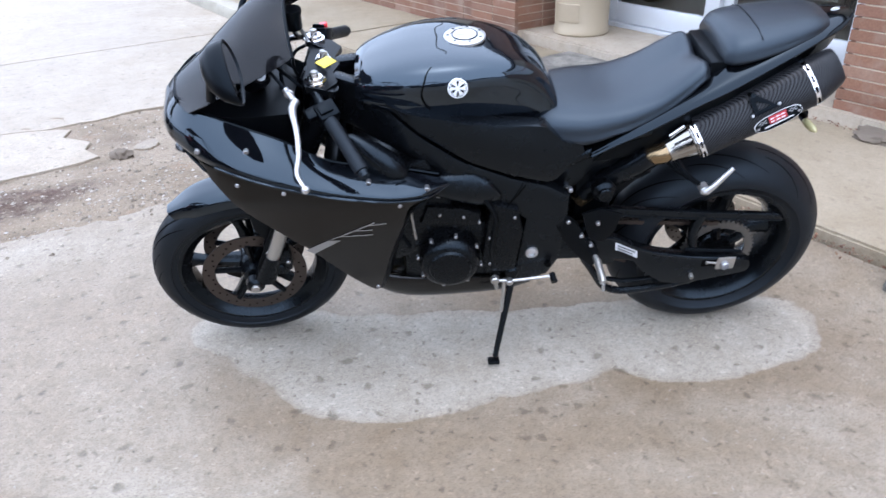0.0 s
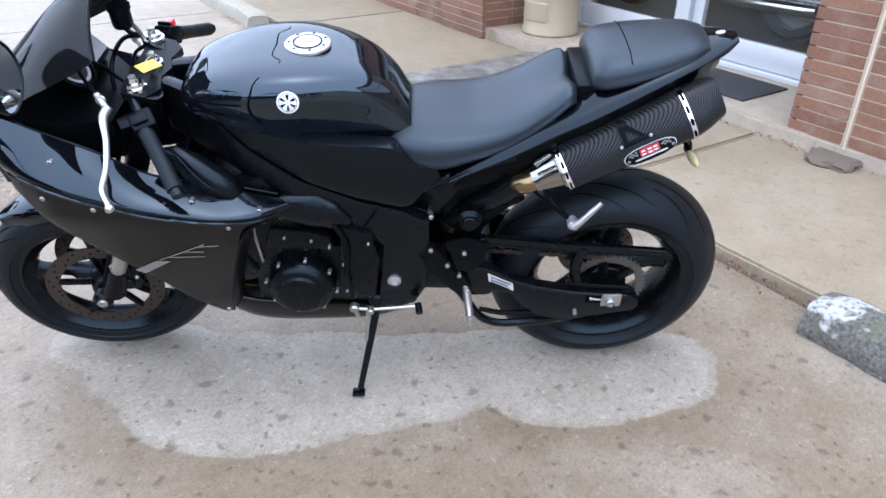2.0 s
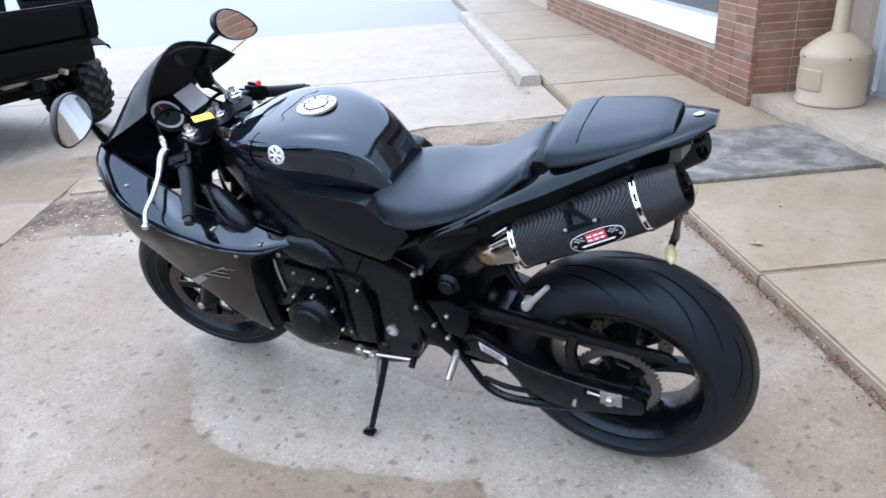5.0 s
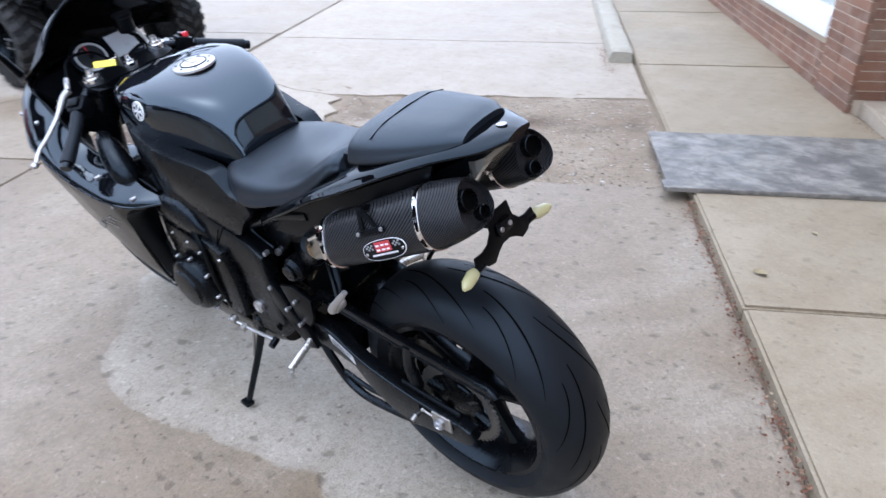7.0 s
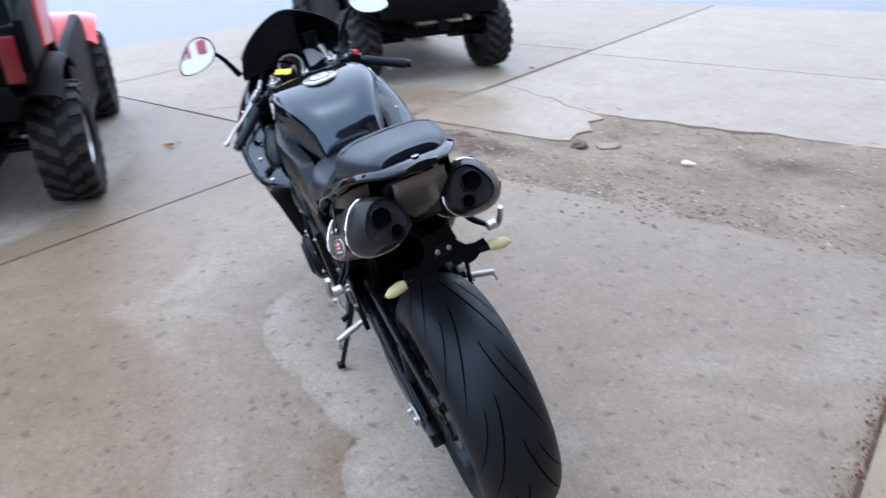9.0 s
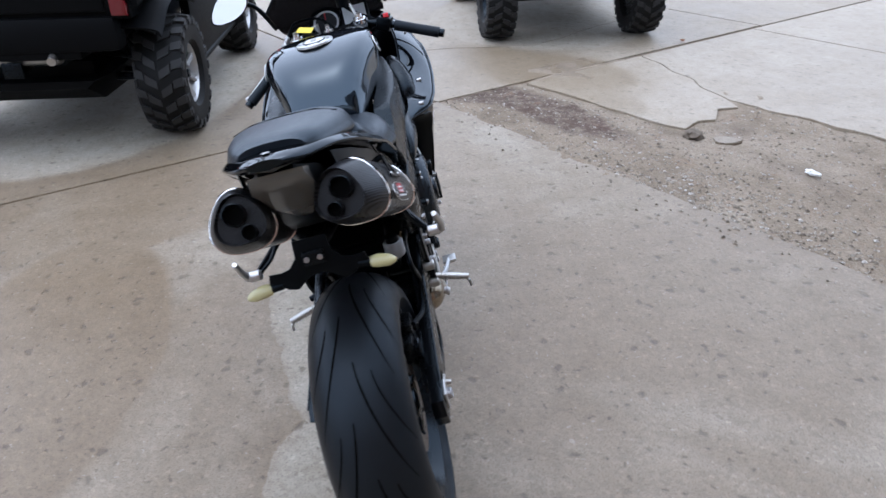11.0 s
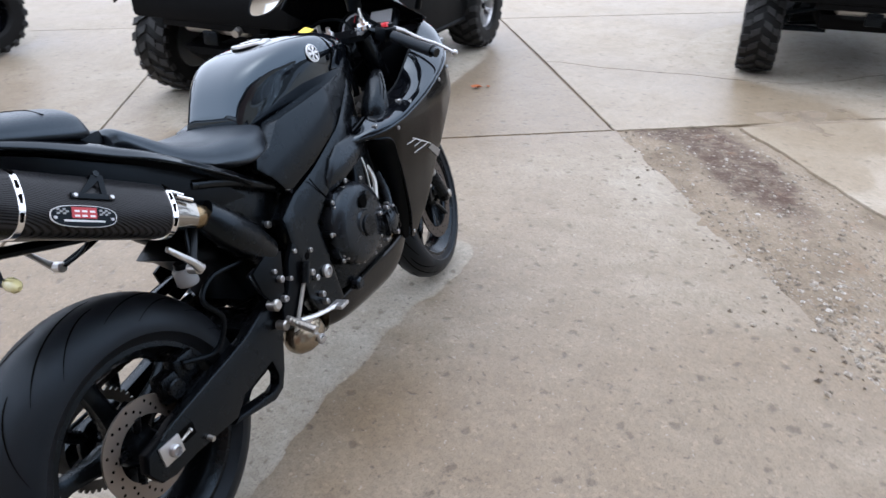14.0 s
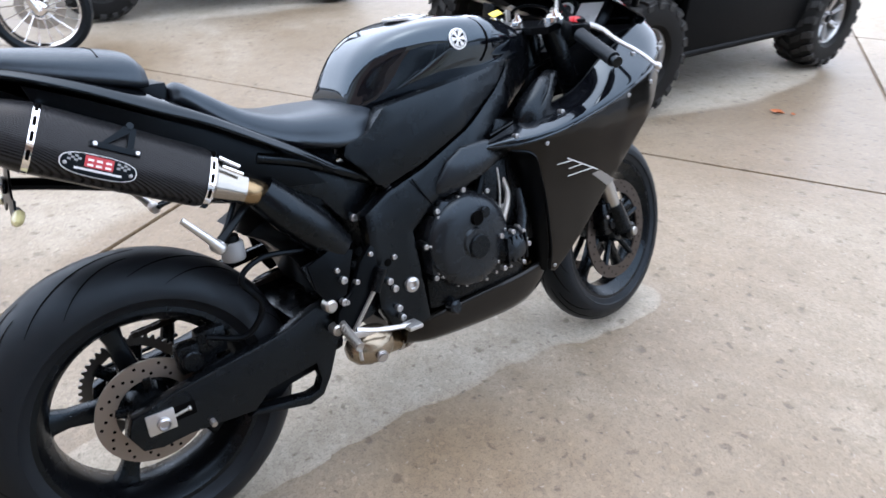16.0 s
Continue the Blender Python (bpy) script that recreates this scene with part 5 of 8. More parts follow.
# ---- tank ----
TANK = [(0.508, [(0, 0.834), (0.05, 0.832), (0.078, 0.823), (0.088, 0.812), (0.094, 0.800), (0.096, 0.787), (0.06, 0.775), (0, 0.775)]),
        (0.545, [(0, 0.892), (0.056, 0.889), (0.086, 0.875), (0.098, 0.856), (0.104, 0.830), (0.108, 0.798), (0.09, 0.775), (0, 0.775)]),
        (0.592, [(0, 0.927), (0.068, 0.925), (0.104, 0.912), (0.118, 0.889), (0.121, 0.855), (0.122, 0.813), (0.10, 0.785), (0, 0.785)]),
        (0.655, [(0, 0.948), (0.082, 0.946), (0.124, 0.936), (0.142, 0.910), (0.142, 0.875), (0.137, 0.828), (0.12, 0.80), (0, 0.80)]),
        (0.74, [(0, 0.958), (0.090, 0.956), (0.138, 0.946), (0.158, 0.921), (0.160, 0.893), (0.150, 0.845), (0.13, 0.81), (0, 0.81)]),
        (0.83, [(0, 0.955), (0.088, 0.952), (0.132, 0.941), (0.151, 0.917), (0.153, 0.893), (0.145, 0.855), (0.13, 0.82), (0, 0.82)]),
        (0.90, [(0, 0.942), (0.08, 0.938), (0.117, 0.928), (0.133, 0.907), (0.136, 0.886), (0.131, 0.862), (0.12, 0.835), (0, 0.835)]),
        (0.96, [(0, 0.921), (0.068, 0.917), (0.098, 0.909), (0.109, 0.894), (0.112, 0.880), (0.109, 0.866), (0.10, 0.85), (0, 0.85)]),
        (0.985, [(0, 0.904), (0.056, 0.901), (0.082, 0.895), (0.091, 0.885), (0.093, 0.876), (0.091, 0.868), (0.085, 0.858), (0, 0.858)])]
TANK = [(x, [(y * float(np.interp(x, [0.50, 0.66, 0.76, 0.84], [0.90, 0.915, 0.96, 1.0])), z) for y, z in ps]) for x, ps in TANK]
tank = part("fuel_tank", body(TANK, 56, 26), M_GLOSS_WET, moto, "gloss black sculpted fuel tank", 50)


def on_tank(x, y):
    """Height of the tank's top above (x, y)."""
    rows = [np.interp(abs(y), [p[0] for p in ps[:4]], [p[1] for p in ps[:4]]) for _, ps in TANK]
    return float(np.interp(x, [s[0] for s in TANK], rows))


# seam of the front tank cover
for s in (1, -1):
    path = [(0.790, 0.0), (0.792, s * 0.05), (0.772, s * 0.075), (0.792, s * 0.105), (0.816, s * 0.132)]
    seam = [Vector((x, y, on_tank(x, y) + 0.0005)) for x, y in path] + [Vector((0.828, s * 0.1515, 0.917)), Vector((0.833, s * 0.1535, 0.893)), Vector((0.826, s * 0.1495, 0.870)), Vector((0.815, s * 0.1475, 0.855))]
    part("seam", tube(seam, 0.0021, 6, 26), M_DARKHOLE, tank)
cap = part("fuel_cap", turned([(0.0, 0.004), (0.028, 0.004), (0.030, 0.0025), (0.033, 0.0025), (0.034, 0.0035), (0.045, 0.003), (0.049, 0.001), (0.050, -0.004)], "z", 40), M_ALLOY, tank, "silver ringed fuel cap")
cap.matrix_basis = pose(0.725, 0.0, 0.9595, 0, 1.0, 0)
part("cap_ring", turned([(0.028, 0.0046), (0.031, 0.0046), (0.031, 0.002), (0.028, 0.002), (0.028, 0.0046)], "z", 36), M_PLAST, cap)
part("cap_face", turned([(0.0, 0.0052), (0.025, 0.0050), (0.026, 0.0035)], "z", 32), M_EMBLEM, cap)
part("key_flap", box(-0.012, 0.020, -0.008, 0.008, 0.004, 0.0075, 0.002), M_STEEL, cap)
for k in range(7):
    a = 2 * math.pi * k / 7
    part("cap_screw", disc((0.0395 * math.cos(a), 0.0395 * math.sin(a), 0.0032), "z", 0.0034, 0.002, 10), M_PLAST, cap)


def emblem(m, r):
    """A round silver badge with a dark ring and six spokes."""
    e = part("emblem", turned([(0.0, 0.0), (r, 0.0), (r, 0.002), (r * 0.96, 0.0026), (0.0, 0.0026)], "z", 32), M_EMBLEM, tank, "round silver badge")
    e.matrix_basis = m
    part("ring", turned([(r * 0.80, 0.0030), (r * 0.85, 0.0030), (r * 0.85, 0.002), (r * 0.80, 0.002), (r * 0.80, 0.0030)], "z", 32), M_PLAST, e)
    for k in range(6):
        part("wedge", moved(plate([(r * 0.25, -r * 0.04), (r * 0.72, -r * 0.15), (r * 0.72, r * 0.15), (r * 0.25, r * 0.04)], 0.0, 0.0009, 0), pose(0, 0, 0.0031, 0, 0, 60 * k + 30) @ pose(0, 0, 0, 90, 0, 0)), M_PLAST, e)


emblem(Matrix.Translation((0.752, 0.1535, 0.909)) @ Matrix.Rotation(radians(-76), 4, "X"), 0.0225)
emblem(Matrix.Translation((0.752, -0.1535, 0.909)) @ Matrix.Rotation(radians(76), 4, "X"), 0.0225)

# ---- seats and tail ----
SEAT = [(0.572, [(0, 0.795), (0.05, 0.792), (0.085, 0.780), (0.10, 0.766), (0.095, 0.752), (0, 0.745)]),
        (0.535, [(0, 0.812), (0.07, 0.808), (0.112, 0.793), (0.128, 0.768), (0.12, 0.745), (0, 0.74)]),
        (0.45, [(0, 0.815), (0.09, 0.812), (0.135, 0.797), (0.150, 0.765), (0.142, 0.738), (0, 0.73)]),
        (0.36, [(0, 0.818), (0.09, 0.817), (0.130, 0.806), (0.142, 0.780), (0.134, 0.760), (0, 0.74)]),
        (0.28, [(0, 0.842), (0.085, 0.842), (0.122, 0.834), (0.134, 0.812), (0.126, 0.790), (0, 0.77)]),
        (0.215, [(0, 0.878), (0.078, 0.883), (0.110, 0.877), (0.122, 0.858), (0.116, 0.835), (0, 0.80)]),
        (0.178, [(0, 0.892), (0.070, 0.906), (0.098, 0.902), (0.110, 0.888), (0.106, 0.865), (0, 0.82)]),
        (0.160, [(0, 0.880), (0.062, 0.900), (0.088, 0.898), (0.098, 0.886), (0.094, 0.872), (0, 0.83)])]
part("rider_seat", body(SEAT, 40, 22), M_SEAT, moto, "black vinyl rider seat", 60)
PILL = [(0.128, [(0, 0.948), (0.05, 0.946), (0.082, 0.938), (0.094, 0.924), (0.090, 0.908), (0, 0.895)]),
        (0.108, [(0, 0.968), (0.06, 0.965), (0.096, 0.953), (0.109, 0.932), (0.104, 0.910), (0, 0.90)]),
        (0.06, [(0, 0.980), (0.06, 0.977), (0.098, 0.964), (0.111, 0.942), (0.106, 0.921), (0, 0.91)]),
        (-0.01, [(0, 0.990), (0.055, 0.987), (0.088, 0.975), (0.099, 0.957), (0.095, 0.940), (0, 0.93)]),
        (-0.075, [(0, 0.996), (0.045, 0.994), (0.070, 0.985), (0.079, 0.971), (0.075, 0.958), (0, 0.95)]),
        (-0.110, [(0, 0.993), (0.032, 0.991), (0.050, 0.985), (0.057, 0.976), (0.053, 0.968), (0, 0.96)])]
pillion = part("passenger_seat", body(PILL, 34, 20), M_SEAT, moto, "black vinyl passenger seat pad with stitched seams", 60)
for x in (0.058,):
    ys = np.linspace(-0.098, 0.098, 21)
    zt = lambda y: float(np.interp(abs(y), [0, 0.06, 0.102, 0.116], [0.9812, 0.9782, 0.9655, 0.943]))
    part("stitching", tube([(x + 0.0, y, zt(y)) for y in ys], 0.0011, 6), M_DARKHOLE, pillion)
TAIL = []
for x, top, (iy, iz), (hy, hz), (ey, ez), low in (   # middle, inner, shoulder, edge, underside
        (-0.178, 0.990, (0.010, 0.989), (0.021, 0.987), (0.029, 0.981), 0.972), (-0.14, 0.987, (0.03, 0.985), (0.050, 0.979), (0.062, 0.968), 0.953),
        (-0.07, 0.972, (0.05, 0.970), (0.082, 0.965), (0.099, 0.952), 0.920), (0.02, 0.945, (0.07, 0.943), (0.108, 0.935), (0.128, 0.917), 0.870),
        (0.12, 0.905, (0.08, 0.903), (0.126, 0.890), (0.147, 0.869), 0.815), (0.20, 0.840, (0.09, 0.848), (0.136, 0.851), (0.157, 0.833), 0.77),
        (0.30, 0.765, (0.10, 0.780), (0.140, 0.793), (0.160, 0.776), 0.735), (0.37, 0.738, (0.10, 0.748), (0.140, 0.752), (0.154, 0.736), 0.705),
        (0.425, 0.712, (0.10, 0.714), (0.138, 0.712), (0.147, 0.700), 0.685)):
    TAIL.append((x, [(0, top), (iy, iz), (hy, hz), (ey - 0.003, ez + 0.005), (ey, ez), (ey - 0.004, ez - 0.004), (ey - 0.020, ez - 0.008), (0, low)]))
tail = part("tail_cowl", body(TAIL, 46, 30), M_GLOSS_DEEP, moto, "gloss black pointed tail cowl with rain beads", 42)
for s in (1, -1):
    part("tail_skirt", plate([(-0.06, 0.938), (0.02, 0.905), (0.12, 0.858), (0.20, 0.822), (0.30, 0.766), (0.345, 0.742), (0.415, 0.672), (0.335, 0.682), (0.28, 0.705), (0.20, 0.745), (0.12, 0.79), (0.02, 0.845), (-0.05, 0.905)], s * 0.118, s * 0.124, 0.002, shift=lambda x, z, s=s: -s * 0.30 * max(0.0, 0.08 - x)), M_PLAST, tail, "matt black panel under the tail edge")
ob = part("tail_emblem", turned([(0.0, 0.0), (0.008, 0.0), (0.0075, 0.0012), (0.0, 0.0012)], "z", 24), M_ALLOY, tail, "small oval silver badge")
ob.matrix_basis = pose(-0.145, 0, 0.989, 0, 14, 0) @ Matrix.Diagonal((1.3, 0.9, 1, 1))
part("seat_gap", box(0.10, 0.16, -0.088, 0.088, 0.84, 0.912, 0.01), M_PLAST, tail)
# under the tail: number plate holder arm, tail light
under = part("undertail", rings([[(x, s * w, z) for s, z in ((-1, zt_), (1, zt_), (1, zb_), (-1, zb_))] for x, w, zt_, zb_ in ((-0.13, 0.03, 0.955, 0.945), (-0.08, 0.055, 0.93, 0.885), (0.0, 0.07, 0.88, 0.80), (0.12, 0.09, 0.80, 0.73), (0.30, 0.10, 0.72, 0.66), (0.42, 0.10, 0.70, 0.62))]), M_PLAST, moto, "black plastic under-tail tray")
part("tail_light", rings([[(x, s * w, z) for s, z in ((-1, a), (1, a), (1, b), (-1, b))] for x, w, a, b in ((-0.140, 0.046, 0.952, 0.942), (-0.125, 0.052, 0.945, 0.918), (-0.085, 0.036, 0.925, 0.868), (-0.05, 0.018, 0.89, 0.835), (-0.03, 0.010, 0.86, 0.82))]), M_TAILLENS, under, "grey clear tail light lens")

# ---- exhaust silencers ----


def silencer(s):
    a, b = Vector((0.178, s * 0.130, 0.733)), Vector((-0.066, s * 0.103, 0.852))
    ax = (b - a).normalized()
    side = Vector((0, s, 0)) - ax * ax.y * s
    side.normalize()
    up = ax.cross(side) * (1 if ax.cross(side).z > 0 else -1)

    def ring(c, r, n=36, squash=1.0):
        out = []
        for j in range(n):
            q = 2 * math.pi * j / n
            rr = 1.05 * r * (1 + 0.07 * math.cos(3 * (q - math.pi / 2)))
            out.append(c + side * (rr * math.cos(q) * squash) + up * (rr * math.sin(q)))
        return out

    e = part("silencer", rings([ring(a, 0.040), ring(a + ax * 0.004, 0.0475), ring(a + ax * 0.02, 0.0500), ring(a.lerp(b, 0.5), 0.0525), ring(b, 0.0535)]), M_CARBON, moto, "carbon fibre silencer sleeve")
    part("end_cap", rings([ring(b, 0.0535), ring(b + ax * 0.015, 0.0535), ring(b + ax * 0.046 - side * 0.004, 0.0495), ring(b + ax * 0.078 - side * 0.010, 0.0425), ring(b + ax * 0.084 - side * 0.011, 0.0400), ring(b + ax * 0.072 - side * 0.011, 0.0370)]), M_CARBON, e, "tapered carbon end cap")
    tip = b + ax * 0.084 - side * 0.011
    for off, r in ((up * 0.012 + side * 0.007, 0.0180), (-up * 0.021 - side * 0.011, 0.0120)):
        rows = [[tip + off + ax * d + (side * math.cos(q) + up * math.sin(q)) * rr for q in np.linspace(0, 2 * math.pi, 20, endpoint=False)] for d, rr in ((-0.02, r * 1.10), (0.001, r * 1.10), (0.002, r), (-0.018, r * 0.96))]
        part("outlet", rings(rows, cap=False), M_ENGINE, e, "dark twin exhaust outlet")
        part("bore", rings([[tip + off + ax * d + (side * math.cos(q) + up * math.sin(q)) * r * 0.97 for q in np.linspace(0, 2 * math.pi, 20, endpoint=False)] for d in (-0.0105, -0.0095)]), M_DARKHOLE, e)
    for d0, d1, r in ((0.002, 0.014, 0.0550), (-(b - a).length - 0.002, -(b - a).length + 0.011, 0.0510)):
        strap = part("strap", rings([ring(b + ax * d0, r - 0.003), ring(b + ax * (d0 + 0.001), r), ring(b + ax * (d1 - 0.001), r), ring(b + ax * d1, r - 0.003)], cap=False), M_CHROME, e, "polished metal strap")
        for k in range(4):
            q = -0.3 + 0.5 * k
            n_ = side * math.cos(q) + up * math.sin(q)
            t_ = up * math.cos(q) - side * math.sin(q)
            rr = 1.05 * (r + 0.0006) * (1 + 0.07 * math.cos(3 * (q - math.pi / 2)))
            part("strap_slot", moved(box(-0.0025, 0.0025, -0.001, 0.001, -0.008, 0.008, 0.0008, 1), Matrix.Translation(b + ax * ((d0 + d1) / 2) + n_ * rr) @ Matrix(((ax.x, n_.x, t_.x, 0), (ax.y, n_.y, t_.y, 0), (ax.z, n_.z, t_.z, 0), (0, 0, 0, 1)))), M_DARKHOLE, strap)
    # hanger bracket with two bolts
    m4 = Matrix(((ax.x, side.x, up.x, 0), (ax.y, side.y, up.y, 0), (ax.z, side.z, up.z, 0), (0, 0, 0, 1)))
    br = join(plate([(-0.038, -0.006), (0.038, -0.006), (0.038, 0.004), (-0.038, 0.004)], 0.0, 0.003, 0.001), plate([(0.022, 0.004), (0.013, 0.004), (-0.016, 0.030), (-0.016, 0.036), (-0.004, 0.036)], 0.0, 0.003, 0.0), plate([(-0.016, 0.004), (-0.026, 0.004), (-0.026, 0.040), (-0.004, 0.040), (-0.004, 0.034), (-0.016, 0.034)], 0.0, 0.003, 0.0))
    mid = a.lerp(b, 0.60)
    q0 = 0.42
    nor, tang = side * math.cos(q0) + up * math.sin(q0), up * math.cos(q0) - side * math.sin(q0)
    place = Matrix.Translation(mid + nor * 0.0535) @ Matrix(((ax.x, nor.x, tang.x, 0), (ax.y, nor.y, tang.y, 0), (ax.z, nor.z, tang.z, 0), (0, 0, 0, 1)))
    hang = part("hanger", moved(br, place), M_PLAST, e, "black hanger bracket")
    for dx in (-0.033, 0.031):
        part("bolt", moved(turned([(0.0, 0.006), (0.0035, 0.0055), (0.0045, 0.003), (0.0045, 0.0), (0.0, 0.0)], "y", 12, (dx, 0, -0.001)), place), M_BOLT, hang)
    part("bush", moved(turned([(0.0, 0.004), (0.006, 0.004), (0.006, -0.02), (0.0, -0.02)], "y", 14, (-0.015, 0, 0.043)), place), M_ENGINE, hang)
    # oval maker's plate: plain blocks of colour
    plate_m = Matrix.Translation(a.lerp(b, 0.67) + side * 0.0572 - up * 0.013) @ m4 @ Matrix.Rotation(radians(10), 4, "X") @ Matrix.Diagonal((1.24, 1.0, 1.12, 1.0))
    oval = [(0.046 * math.copysign(abs(math.cos(q)) ** 0.7, math.cos(q)), 0.0165 * math.copysign(abs(math.sin(q)) ** 0.8, math.sin(q))) for q in np.linspace(0, 2 * math.pi, 30, endpoint=False)]
    badge = part("badge", moved(plate(oval, 0.0, 0.0018, 0.0005), plate_m), M_LABEL, e, "oval silver and black badge with a red block")
    part("badge_field", moved(plate([(x * 0.97, z * 0.94) for x, z in oval], 0.0018, 0.0022, 0), plate_m), M_PLAST, badge)
    part("badge_block", moved(plate([(-0.017, -0.003), (0.017, -0.003), (0.017, 0.0135), (-0.017, 0.0135)], 0.0022, 0.0026, 0), plate_m), M_BADGE_RED, badge, "red block")
    for k, x in enumerate((-0.011, 0.0, 0.010)):
        part("badge_mark", moved(join(plate([(x - 0.0035, -0.001), (x + 0.0035, -0.001), (x + 0.0035, 0.002), (x - 0.0035, 0.002)], 0.0026, 0.0029, 0), plate([(x - 0.0035, 0.006), (x + 0.0035, 0.006), (x + 0.0035, 0.009), (x - 0.0035, 0.009)], 0.0026, 0.0029, 0)), plate_m), M_EMBLEM, badge)
    part("badge_line", moved(plate([(-0.028, -0.0085), (0.028, -0.0085), (0.028, -0.0055), (-0.028, -0.0055)], 0.0022, 0.0026, 0), plate_m), M_LABEL, badge)
    check = join(*[plate([(x, z), (x + 0.004, z), (x + 0.004, z + 0.003), (x, z + 0.003)], 0.0022, 0.0026, 0) for i, x in enumerate((-0.037, -0.033, -0.029, -0.025, 0.021, 0.025, 0.029, 0.033)) for j, z in enumerate((0.002, 0.005, 0.008)) if (i + j) % 2])
    tagged(part("badge_check", moved(check, plate_m), M_BOTTLE, badge), kind="stuff")
    for x in (-0.039, 0.039):
        part("rivet", moved(turned([(0.0, 0.004), (0.0022, 0.0035), (0.0028, 0.002), (0.0, 0.002)], "y", 10, (x, 0, -0.003)), plate_m), M_BOLT, badge)
    # link pipe, cone and an added black sleeve; at left it paints a dark tunnel
    part("cone", rings([ring(a + ax * 0.002, 0.0435), ring(a - ax * 0.006, 0.0435), ring(a - ax * 0.008, 0.0395), ring(a - ax * 0.030, 0.035), ring(a - ax * 0.054, 0.029), ring(a - ax * 0.066, 0.0285)]), M_POLISHED, e, "bright polished metal cone")
    for w_, v_ in ((0.047, 0.0), (0.034, 0.034)):
        part("spring_clip", tube([a - ax * 0.010 + up * w_ + side * v_, a - ax * 0.050 + (up * w_ + side * v_) * 0.84], 0.004, 8), M_CHROME, e, "bright retaining spring")
    part("link_pipe", tube([a - ax * 0.060, a - ax * 0.078 - up * 0.002, Vector((0.264, s * 0.130, 0.688)), Vector((0.290, s * 0.120, 0.662)), Vector((0.36, s * (0.112 if s < 0 else 0.085), 0.59)), Vector((0.42, s * (0.10 if s < 0 else 0.065), 0.51))], 0.0255, 18, 26), M_GOLD, e, "heat-tinted gold link pipe")
    part("heat_shield", tube([Vector((0.272, s * 0.128, 0.690)), Vector((0.310, s * (0.134 if s < 0 else 0.112), 0.645)), Vector((0.365, s * (0.128 if s < 0 else 0.085), 0.590)), Vector((0.415, s * (0.122 if s < 0 else 0.070), 0.535))], [0.034, 0.041, 0.043, 0.036] if s < 0 else [0.030, 0.031, 0.030, 0.028], 18, 18), M_SATIN, e, "black sleeve over the link pipe, for the dark tunnel at left")
    return e


silencer(1)
silencer(-1)

# passenger pegs on their hangers
for s in (1, -1):
    h = part("peg_hanger", join(tube([(0.245, s * 0.13, 0.68), (0.20, s * 0.16, 0.655), (0.150, s * 0.195, 0.632)], 0.008, 8, 10, 0.6), tube([(0.225, s * 0.13, 0.70), (0.185, s * 0.16, 0.65), (0.150, s * 0.195, 0.632)], 0.007, 8, 10, 0.6)), M_PLAST, moto, "black passenger peg hanger")
    part("peg", tube([(0.150, s * 0.215, 0.632), (0.135, s * 0.219, 0.652), (0.097, s * 0.212, 0.697)], [0.010, 0.0075, 0.0055], 10), M_ALLOY, h, "folded bare metal passenger peg")
    part("peg_knuckle", disc((0.150, s * 0.20, 0.632), "y", 0.012, 0.03, 14), M_ALLOY, h)

# licence bracket with two small signals
HALF = [(0.030, 0.052), (0.033, 0.022), (0.048, 0.006), (0.064, 0.002), (0.086, 0.004), (0.090, -0.012), (0.076, -0.016), (0.060, -0.030), (0.042, -0.034), (0.026, -0.022), (0.010, -0.014)]
br_l = plate(HALF + [(-x, z) for x, z in reversed(HALF)], -0.002, 0.002, 0.0008)
holder = part("plate_bracket", moved(br_l, pose(-0.118, -0.004, 0.762, 0, 0, 90) @ pose(0, 0, 0, 12, 0, 0)), M_PLAST, moto, "black number plate bracket without a plate")
part("bracket_arm", tube([(-0.115, -0.004, 0.78), (-0.05, -0.004, 0.765), (0.06, -0.004, 0.735), (0.20, -0.004, 0.70)], 0.012, 8, 14, 0.8), M_PLAST, holder)
for y, z in ((0.076, 0.739), (-0.086, 0.743)):
    sg = 1 if y > 0 else -1
    part("signal_stalk", tube([(-0.118, y - sg * 0.012, z + 0.002), (-0.118, y + sg * 0.012, z)], 0.008, 10), M_PLAST, holder)
    sig = part("turn_signal", tube([(-0.118, y + sg * 0.010, z), (-0.120, y + sg * 0.022, z), (-0.124, y + sg * 0.042, z - 0.002), (-0.127, y + sg * 0.054, z - 0.003)], [0.010, 0.0125, 0.011, 0.004], 14, 10, 0.8), M_LENS, holder, "small pale amber turn signal")
part("slot", join(*[moved(box(-0.012, 0.012, -0.0026, 0.0026, -0.003, 0.003, 0.001), pose(-0.118, y, 0.741, 0, 0, 90)) for y in (0.050, -0.058)]), M_DARKHOLE, holder, "open slot")
part("bracket_block", moved(box(-0.020, 0.020, 0.002, 0.010, 0.004, 0.030, 0.004), pose(-0.118, -0.004, 0.762, 0, 0, 90) @ pose(0, 0, 0, 12, 0, 0)), M_ENGINE, holder)
for x in (-0.012, 0.012):
    part("bracket_bolt", moved(disc((x, 0.011, 0.017), "y", 0.005, 0.004, 10), pose(-0.118, -0.004, 0.762, 0, 0, 90) @ pose(0, 0, 0, 12, 0, 0)), M_BOLT, holder)

